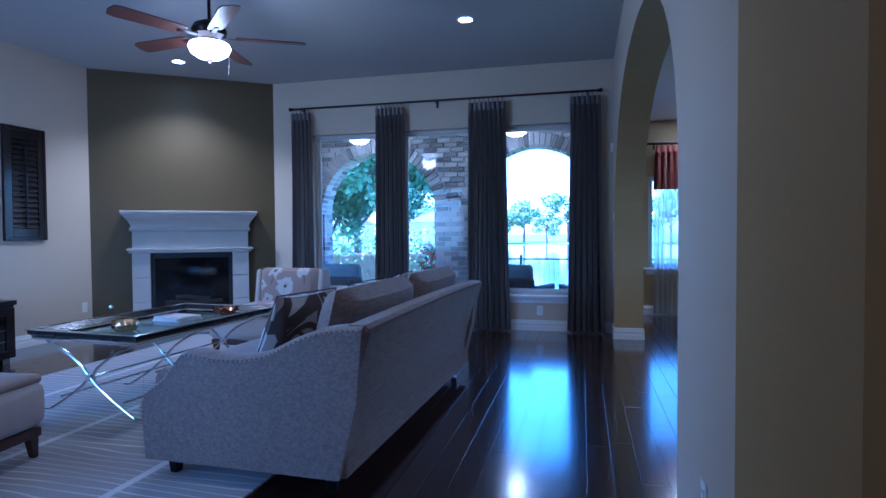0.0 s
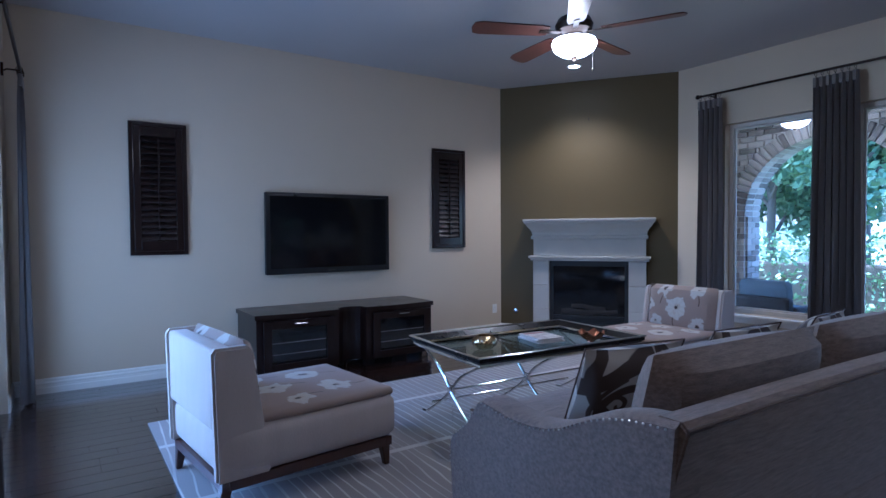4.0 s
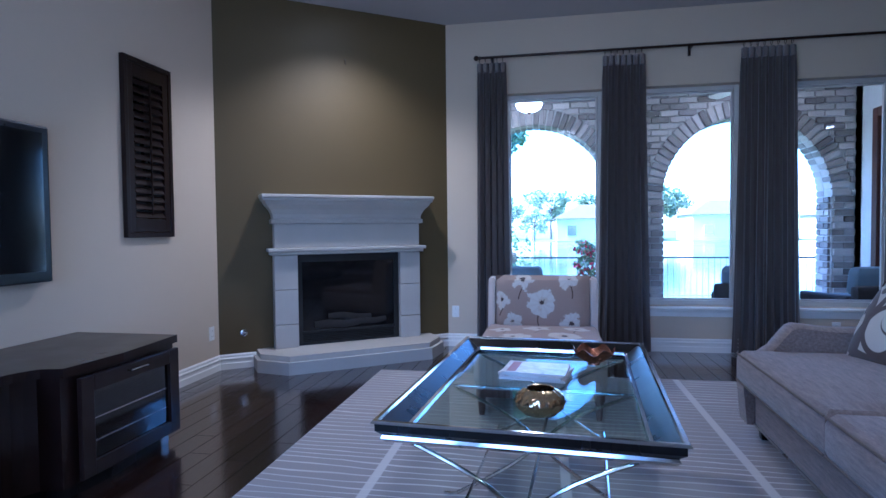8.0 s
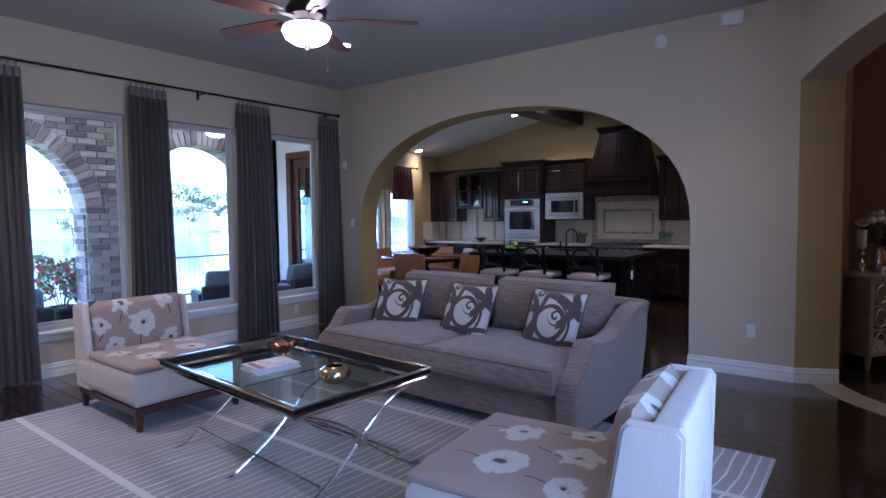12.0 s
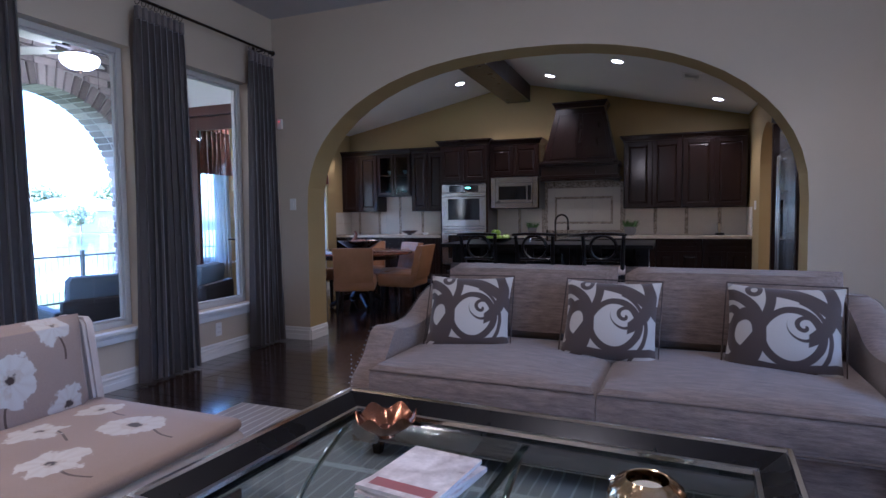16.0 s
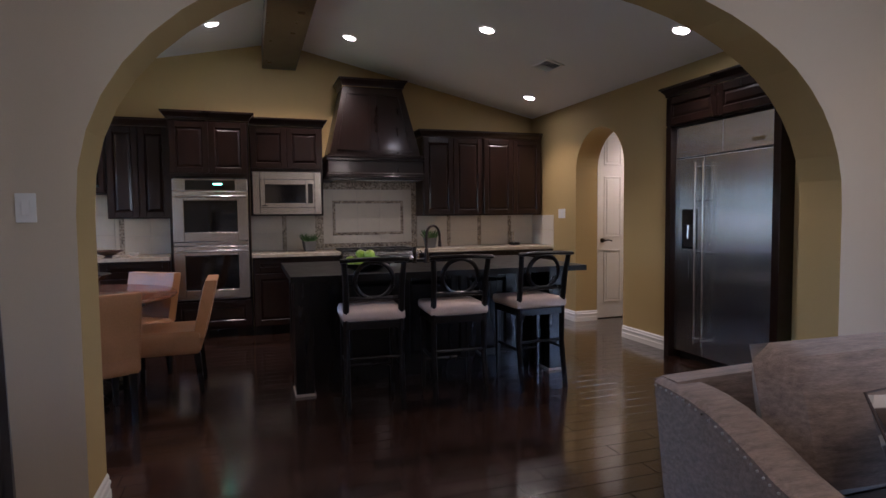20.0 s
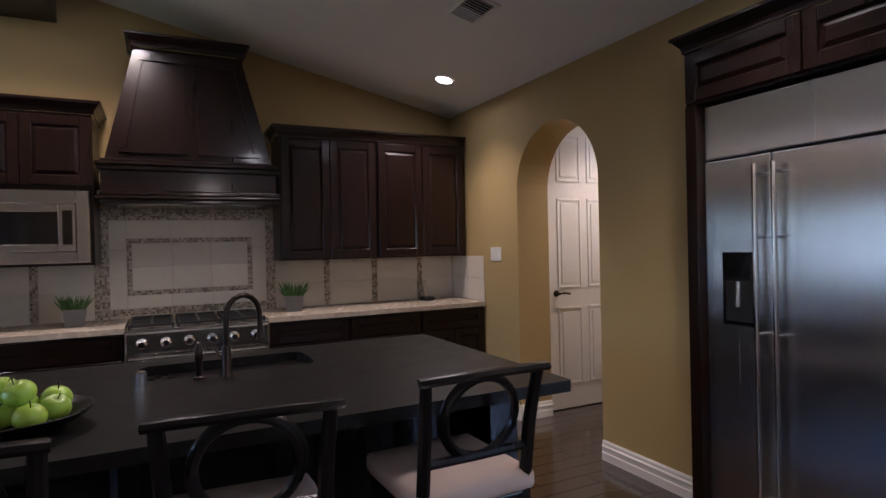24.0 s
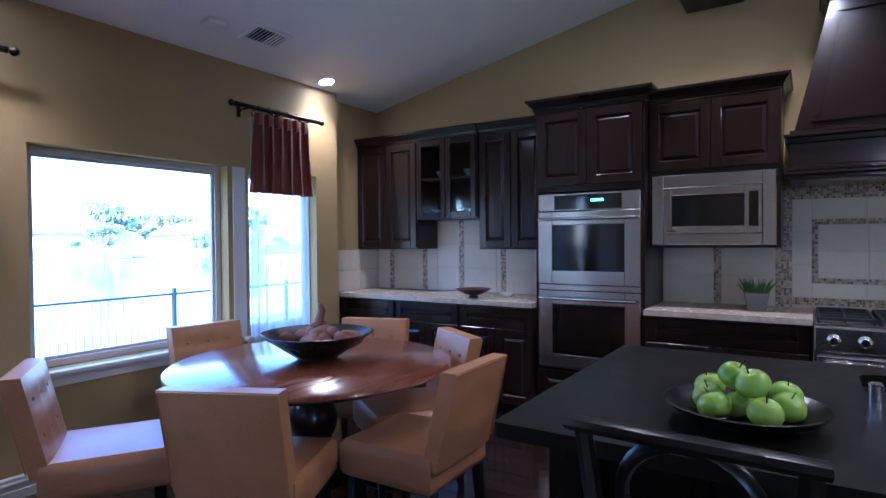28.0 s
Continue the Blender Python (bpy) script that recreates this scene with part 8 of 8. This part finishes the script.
# glazed wooden door between nook and patio
d3 = tagged(new("door_3"), "dark mahogany glazed door with wide frame in the stucco wall", "door", "", "structure")
d3.matrix_world = pose(NX, 0, 0)
for a, b in (((-0.03, ND[0], 0), (0.13, ND[0] + 0.1, ND[2])), ((-0.03, ND[1] - 0.1, 0), (0.13, ND[1], ND[2])), ((-0.03, ND[0] + 0.1, ND[2] - 0.1), (0.13, ND[1] - 0.1, ND[2]))):
    part("door_frame", B(a, b, 0.006), DOORWOOD, d3)
leaf = part("door_leaf", box(box(box(B((0.03, ND[0] + 0.101, 0.01), (0.075, ND[0] + 0.22, ND[2] - 0.102), 0.004), (0.03, ND[1] - 0.22, 0.01), (0.075, ND[1] - 0.101, ND[2] - 0.102), 0.004), (0.03, ND[0] + 0.22, ND[2] - 0.25), (0.075, ND[1] - 0.22, ND[2] - 0.102), 0.004), (0.03, ND[0] + 0.22, 0.01), (0.075, ND[1] - 0.22, 0.26), 0.004), DOORWOOD, d3)
part("pane", B((0.05, ND[0] + 0.215, 0.255), (0.056, ND[1] - 0.215, ND[2] - 0.245)), PANE, leaf).visible_shadow = False
part("door_handle", tube(bmesh.new(), [(0.03, ND[0] + 0.16, 1.0), (-0.03, ND[0] + 0.16, 1.0), (-0.035, ND[0] + 0.27, 1.0)], 0.009, 8), BRONZE, leaf, "bronze lever handle")

# fans under the patio ceiling
for x, y, tn in ((-3.6, 7.1, 15), (-1.25, 7.05, 40)):
    ceiling_fan("ceiling_fan", pose(x, y, 3.0), 0.2, PALE_BLADE, "patio ceiling fan with pale blades and a lit glass bowl", tn, 0.62, PATIO_FROST)
    lamp("patio_bulb", "POINT", pose(x, y, 2.42), 1.5, WARM, 0.1)


def armchair(m):
    c = thing("patio_armchair", m, "dark woven patio armchair with blue-grey cushions beside the window", "armchair", "patio armchairs")
    part("seat_base", B((-0.34, -0.34, 0.12), (0.34, 0.34, 0.27), 0.03), WICKER, c)
    part("backrest", B((-0.36, 0.26, 0.271), (0.36, 0.36, 0.60), 0.04), WICKER, c)
    for s in (-1, 1):
        part("armrest", B((s * 0.30, -0.34, 0.2715), (s * 0.39, 0.258, 0.50), 0.03), WICKER, c)
        for y in (-0.3, 0.3):
            part("leg", B((s * 0.32 - 0.025, y - 0.025, 0), (s * 0.32 + 0.025, y + 0.025, 0.119), 0.004), WICKER, c)
    part("seat_cushion", pillow_box(0.58, 0.56, 0.12, 0.04, pose(0, -0.06, 0.335), 0.02), PATIO_CLOTH, c, "blue-grey canvas cushion", True)
    part("back_cushion", pillow_box(0.56, 0.12, 0.28, 0.045, pose(0, 0.2, 0.5, -8), 0.0), PATIO_CLOTH, c, "blue-grey canvas cushion", True)
    return c


for x, y, a in ((-1.2, 7.05, 160), (-3.72, 6.95, 175), (-0.2, 7.0, 200)):
    armchair(pose(x, y, -0.03, 0, 0, a))

# iron fence along the garden
fn = thing("garden_fence", pose(0, 13.0, GZ), "black iron garden fence with thin pickets above the lake", "fence")
for k in range(13):
    x = -14 + 2.44 * k
    part("post", B((x - 0.03, -0.03, 0), (x + 0.03, 0.03, 1.14), 0.004), IRON, fn)
    if k < 12:
        for z in (0.14, 1.02):
            part("rail", B((x + 0.031, -0.016, z), (x + 2.409, 0.016, z + 0.035)), IRON, fn)
pk = bmesh.new()
for k in range(256):
    x = -14 + 0.116 * k
    box(pk, (x - 0.003, -0.003, 0.09), (x + 0.003, 0.003, 1.018))
tagged(part("pickets", pk, IRON, fn), "thin square iron pickets", "", "", "stuff")


def leaves(name, mat, parent, count, size, spots, seed, thin=0.55):
    """A crown of single leaves, strewn through uneven clumps (x, y, z, radius)."""
    rng = np.random.default_rng(seed)
    w = np.array([s[3] ** 2 for s in spots])
    pick = rng.choice(len(spots), count, p=w / w.sum())
    sp = np.array(spots)[pick]
    d = rng.normal(size=(count, 3))
    d /= np.linalg.norm(d, axis=1)[:, None]
    c = sp[:, :3] + d * (sp[:, 3] * rng.uniform(0.35, 1.08, count) ** 0.6)[:, None] * np.array((1, 1, 0.8))
    u = rng.normal(size=(count, 3))
    u /= np.linalg.norm(u, axis=1)[:, None]
    v = np.cross(u, rng.normal(size=(count, 3)))
    v /= np.linalg.norm(v, axis=1)[:, None]
    s = size * rng.uniform(0.6, 1.3, count)[:, None]
    pts = np.stack([c - u * s, c + v * s * thin, c + u * s, c - v * s * thin], axis=1).reshape(-1, 3)
    me = bpy.data.meshes.new(name)
    me.from_pydata(pts.tolist(), [], [(4 * i, 4 * i + 1, 4 * i + 2, 4 * i + 3) for i in range(count)])
    me.materials.append(mat)
    ob = new(name, me)
    if parent:
        ob.parent = parent
    return ob


def tree(m, h, spread, count, size, seed, label, trunk_r=0.16, group="garden trees", low=0.36, leaf_mat=None):
    rnd = random.Random(seed)
    t = thing("tree", m, label, "tree", group)
    bm = bmesh.new()
    fork = h * low
    tube(bm, [(0, 0, -0.1), (0.03, 0.02, fork * 0.5), (0, 0.05, fork), (0.1, 0, h * 0.6), (0.05, 0.1, h * 0.85)], [trunk_r * 1.25, trunk_r, trunk_r * 0.8, trunk_r * 0.45, trunk_r * 0.15], 10)
    spots = [(0.05, 0.1, h * 0.85, spread * 0.35)]
    for k in range(9):
        a, z0 = k * 2.4 + rnd.uniform(-0.4, 0.4), rnd.uniform(fork * 0.9, h * 0.62)
        rr, z1 = spread * rnd.uniform(0.5, 0.95), z0 + h * rnd.uniform(0.12, 0.3)
        e = (rr * math.cos(a), rr * math.sin(a), z1)
        tube(bm, [(0, 0.03, z0), (e[0] * 0.45, e[1] * 0.45, z0 + (z1 - z0) * 0.6), e], [trunk_r * 0.42, trunk_r * 0.28, trunk_r * 0.08], 7)
        spots += [(e[0], e[1], e[2], spread * rnd.uniform(0.22, 0.36)), (e[0] * 0.6, e[1] * 0.6, z0 + (z1 - z0) * 0.95, spread * rnd.uniform(0.18, 0.3)), (e[0] * 0.9, e[1] * 0.9, e[2] - h * 0.1, spread * rnd.uniform(0.14, 0.22))]
    part("trunk", bm, BARK, t, "pale grey bark", True)
    leaves("crown", leaf_mat or LEAF, t, count, size, spots, seed)
    return t


for i, (x, y, h, sp, n) in enumerate(((-4.9, 17.0, 7.5, 1.5, 3000), (-6.6, 16.2, 7.0, 2.3, 4600), (-8.7, 17.0, 8.0, 2.6, 5200), (-11.0, 16.0, 8.0, 3.0, 5200), (-7.6, 20.5, 8.5, 2.8, 4600), (-8.2, 21.5, 9.0, 3.4, 4600), (-13.5, 19.0, 9.0, 3.4, 4200))):
    tree(pose(x, y, GZ, 0, 0, 40 * i), h, sp, n, 0.13, 40 + i, "leafy garden tree with a pale trunk behind the hedge", low=0.36 if i == 0 else 0.2)
for i, (x, y) in enumerate(((-11.2, 25.5), (-14.5, 24.0), (-18.0, 26.0))):
    tree(pose(x, y, GZ, 0, 0, 50 * i), 11.0, 4.4, 5600, 0.2, 90 + i, "tall leafy tree behind the garden", 0.2, low=0.14)
hg = thing("hedge", pose(-9.0, 12.0, GZ), "clipped green hedge along the garden", "hedge")
leaves("hedge_leaves", LEAF, hg, 9000, 0.055, [(0.42 * (i - 14), 0.25 * math.sin(i * 1.7), 0.25 + 0.42 * j, 0.42 + 0.05 * math.sin(i * 2.9 + j)) for i in range(27) for j in range(4)], 5)
part("hedge_stems", B((-5.8, -0.15, 0), (5.0, 0.15, 1.2), 0.05), BARK, hg)

# potted bush with red flowers
PINK = material("red_bush_flowers", (0.55, 0.03, 0.07), 0.6, vary=0.2, bump=0, per_piece=0.4)
pb = thing("flower_pot", pose(-2.72, 8.35, -0.03), "potted bush with red flowers on the patio edge", "potted plant")
part("pot", lathe(bmesh.new(), [(0.0, 0.0), (0.13, 0.0), (0.19, 0.3), (0.21, 0.32), (0.2, 0.36), (0.175, 0.36), (0.16, 0.31), (0.0, 0.30)], steps=24, close=False), BLACK, pb, "dark glazed pot", True)
st = bmesh.new()
for k in range(9):
    a = k * 2.4
    tube(st, [(0.03 * math.cos(a), 0.03 * math.sin(a), 0.3), (0.12 * math.cos(a), 0.12 * math.sin(a), 0.55), (0.24 * math.cos(a), 0.24 * math.sin(a), 0.75 + 0.03 * k)], [0.008, 0.006, 0.003], 5)
part("stems", st, BARK, pb)
bsp = [(0.2 * math.cos(k * 2.4), 0.2 * math.sin(k * 2.4), 0.5 + 0.05 * k, 0.13) for k in range(10)]
leaves("foliage", LEAF, pb, 900, 0.035, bsp, 3)
leaves("blossoms", PINK, pb, 160, 0.035, bsp, 4, 0.9)

# far bank: houses and woods
HOUSEWALL = material("far_white_render", (0.74, 0.73, 0.70), 0.9, vary=0.05, bump=0.1)
HOUSEGLASS = material("far_window_glass", (0.5, 0.53, 0.55), 0.08, metal=0.8, bump=0)
# haze over the lake is put into the far leaves as a paler green
FARLEAF = material("hazed_far_leaves", (0.22, 0.28, 0.17), 0.6, vary=0.3, scale=0.3, fine=3, bump=0, second=(0.32, 0.38, 0.24), per_piece=0.6)


def house(m, w, d, h, label):
    o = thing("house", m, label, "house", "houses across the lake")
    part("wall", B((-w / 2, -d / 2, 0), (w / 2, d / 2, h)), HOUSEWALL, o)
    rf = bmesh.new()
    lo = [rf.verts.new(p) for p in ((-w / 2 - 0.5, -d / 2 - 0.5, h), (w / 2 + 0.5, -d / 2 - 0.5, h), (w / 2 + 0.5, d / 2 + 0.5, h), (-w / 2 - 0.5, d / 2 + 0.5, h))]
    up = [rf.verts.new((s * (w / 2 - d * 0.35), 0, h + d * 0.22)) for s in (-1, 1)]
    for q in ((lo[0], lo[1], up[1], up[0]), (lo[2], lo[3], up[0], up[1]), (lo[1], lo[2], up[1]), (lo[3], lo[0], up[0]), (lo[3], lo[2], lo[1], lo[0])):
        rf.faces.new(q)
    part("roof", rf, ROOFING, o)
    nwin = int(w // 4)
    for k in range(nwin):
        x = -w / 2 + (k + 0.5) * w / nwin
        wd = part("window", B((x - 0.7, -d / 2 - 0.05, 0.6), (x + 0.7, -d / 2 + 0.02, 2.2), 0.02), WHITE, o)
        part("pane", B((x - 0.6, -d / 2 - 0.07, 0.7), (x + 0.6, -d / 2 - 0.052, 2.1)), HOUSEGLASS, wd)
    return o


for x, w, h in ((-40, 14, 3.0), (-18, 13, 3.2), (4, 12, 3.0), (21, 12, 3.3), (35.5, 9, 3.1), (54, 14, 3.0)):
    house(pose(x, 82, GZ), w, 9, h, "low white house with a brown hipped roof across the lake")
far_mesh = []
rnd = random.Random(8)
for k in range(34):
    x = -75 + 4.6 * k + rnd.uniform(-1.5, 1.5)
    y = 77 + rnd.uniform(-3, 2) if k % 3 == 0 else 92 + rnd.uniform(-3, 6)
    h = rnd.uniform(3.0, 5.0) if k % 3 == 0 else rnd.uniform(6.0, 9.0)
    if len(far_mesh) < 4:
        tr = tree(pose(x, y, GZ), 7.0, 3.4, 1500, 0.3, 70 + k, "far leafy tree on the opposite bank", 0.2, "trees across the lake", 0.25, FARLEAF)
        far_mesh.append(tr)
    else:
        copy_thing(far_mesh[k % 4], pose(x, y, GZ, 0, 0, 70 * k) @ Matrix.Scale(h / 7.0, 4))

# ---- brick arcade ----
PX0, PX1, PY, PT, PTOP = -5.75, NX - 0.003, 7.8, 0.35, 2.999
ARCS = ((-4.55, -2.6), (-2.0, -0.1))
SPR, ARCTOP, RING = 1.52, 2.5, 0.2
lp = [(PX0, -0.03)]
for a, b in ARCS:
    pts = arch_loop(a, b, -0.03, SPR, ARCTOP)[2:]
    lp += [(a, -0.03)] + list(reversed(pts)) + [(b, -0.03)]
lp += [(PX1, -0.03), (PX1, PTOP), (PX0, PTOP)]
arcade = structure("wall_arcade", slab(bmesh.new(), [lp], along((0, PY, 0), (1, 0, 0), (0, 1, 0)), PT), MORTAR, "pale tumbled brick arcade wall with two round arches", "wall")
west = structure("wall_patio_west", B((PX0 - 0.3, YN + 0.1, -0.03), (PX0, PY + PT, PTOP)), MORTAR, "pale tumbled brick end wall of the patio", "wall")
bricks = {}


def brick_mesh(sx, sy, sz):
    key = (round(sx, 2), round(sy, 2), round(sz, 3))
    if key not in bricks:
        bm = B((-sx / 2, -sy / 2, -sz / 2), (sx / 2, sy / 2, sz / 2), 0.006, None, 1)
        me = bpy.data.meshes.new("brick")
        bm.to_mesh(me)
        bm.free()
        me.materials.append(BRICK)
        bricks[key] = me
    return bricks[key]


def half_open(a, b, z, off):
    """Half width of an arch and its brick ring at height z, or nothing above it."""
    w, h = (b - a) / 2 + off * (1 if z > SPR else 0.0), ARCTOP - SPR + off
    if z <= SPR:
        return (b - a) / 2
    s = 1 - ((z - SPR) / h) ** 2
    return w * math.sqrt(s) if s > 0 else 0.0


laid = []                                # (matrix, size, near)
CH, BL, J = 0.0775, 0.205, 0.011
for face, yy in ((0, PY - 0.004), (1, PY + PT + 0.004)):
    row = 0
    z = -0.03 + CH / 2
    while z + CH / 2 < PTOP + 0.02:
        x = PX0 - (BL + J) * (0.5 if row % 2 else 0.0) - 0.05
        while x < PX1:
            lo, hi = max(x, PX0 + 0.002), min(x + BL, PX1 - 0.002)
            spans = [(lo, hi)]
            for a, b in ARCS:
                c, hw = (a + b) / 2, half_open(a, b, z, RING + 0.012)
                if hw:
                    nxt = []
                    for p, q in spans:
                        if q <= c - hw or p >= c + hw:
                            nxt.append((p, q))
                        else:
                            nxt += [s for s in ((p, c - hw), (c + hw, q)) if s[1] - s[0] > 0.03]
                    spans = nxt
            for p, q in spans:
                if q - p > 0.03:
                    laid.append((pose((p + q) / 2, yy, min(z, PTOP - CH / 2)), (q - p, 0.05, CH - J), face == 0 and -4.5 < p < PX1 and z > 1.15))
            x += BL + J
        z += CH
        row += 1
for a, b in ARCS:                        # jambs and rings of standing bricks
    for x, s in ((a, 1), (b, -1)):
        row = 0
        z = -0.03 + CH / 2
        while z < SPR - 0.02:
            for y0, y1 in (((0.02, 0.12), (0.131, 0.33)) if row % 2 else ((0.02, 0.22), (0.231, 0.33))):
                laid.append((pose(x + s * 0.002, PY + (y0 + y1) / 2, z), (0.05, y1 - y0, CH - J), x == -0.1 and z > 0.4))
            z += CH
            row += 1
    c, hw, hh = (a + b) / 2, (b - a) / 2, ARCTOP - SPR
    n = 38
    for k in range(n):
        an = math.pi * (k + 0.5) / n
        p = Vector((c + (hw + RING / 2 - 0.004) * math.cos(an), 0, SPR + (hh + RING / 2 - 0.004) * math.sin(an)))
        for y0, y1, near in ((-0.032, 0.17, True), (0.181, PT + 0.03, False)):
            laid.append((pose(p.x, PY + (y0 + y1) / 2, p.z, 0, 90 - math.degrees(an), 0), (0.066, y1 - y0, RING), near))
row = 0
z = -0.03 + CH / 2
while z + CH / 2 < PTOP:
    y = YN + 0.19 - (0.108 if row % 2 else 0.0)
    while y < PY - 0.03:
        lo, hi = max(y, YN + 0.185), min(y + BL, PY - 0.034)
        if hi - lo > 0.03:
            laid.append((pose(PX0 + 0.004, (lo + hi) / 2, z), (0.05, hi - lo, CH - J), False))
        y += BL + J
    z += CH
    row += 1
single = 0
rest = bmesh.new()
for m, sz, near in laid:
    if near and single < 300:
        o = new("brick", brick_mesh(*sz))
        o.parent = arcade
        o.matrix_world = m
        single += 1
    else:
        box(rest, [-s / 2 for s in sz], [s / 2 for s in sz], 0.0, m)
rest_ob = part("bricks", rest, BRICK, arcade)
tagged(rest_ob, "weathered pale and brown bricks in running bond", "", "", "stuff")

# ---- floor planks ----
PW, PL = 0.127, 1.22
floor = bpy.data.objects["floor"]
plank_mesh = {}


def plank_faces(w, l):
    e = 0.0014
    v = [(-w / 2, -l / 2, -0.006), (w / 2, -l / 2, -0.006), (w / 2, l / 2, -0.006), (-w / 2, l / 2, -0.006),
         (-w / 2 + e, -l / 2 + e, 0), (w / 2 - e, -l / 2 + e, 0), (w / 2 - e, l / 2 - e, 0), (-w / 2 + e, l / 2 - e, 0)]
    return v, [(4, 5, 6, 7), (0, 1, 5, 4), (1, 2, 6, 5), (2, 3, 7, 6), (3, 0, 4, 7)]


rnd = random.Random(21)
near, verts, faces = 0, [], []
x = -6.3
while x < 5.0:
    y = -4.2 - rnd.uniform(0, PL)
    while y < 8.8:
        l = round(PL * rnd.choice((0.6, 0.8, 1.0, 1.0)), 2)
        y0, y1 = max(y, -4.2), min(y + l, 8.8)
        if y1 - y0 > 0.06:
            v, f = plank_faces(PW - 0.0015, y1 - y0 - 0.0015)
            cx, cy = x + PW / 2, (y0 + y1) / 2
            if near < 300 and y1 - y0 == l and -1.9 < cx < 2.4 and 0.4 < cy < 8.0:
                if l not in plank_mesh:
                    me = bpy.data.meshes.new("plank")
                    me.from_pydata(v, [], f)
                    me.materials.append(PLANK)
                    plank_mesh[l] = me
                o = new("plank", plank_mesh[l])
                o.parent = floor
                o.location = (cx, cy, 0)
                near += 1
            else:
                b0 = len(verts)
                verts += [(p[0] + cx, p[1] + cy, p[2]) for p in v]
                faces += [tuple(i + b0 for i in q) for q in f]
        y += l
    x += PW
me = bpy.data.meshes.new("planks")
me.from_pydata(verts, [], faces)
me.materials.append(PLANK)
rest_ob = new("planks", me)
rest_ob.parent = floor
tagged(rest_ob, "dark stained hardwood planks", "", "", "stuff")
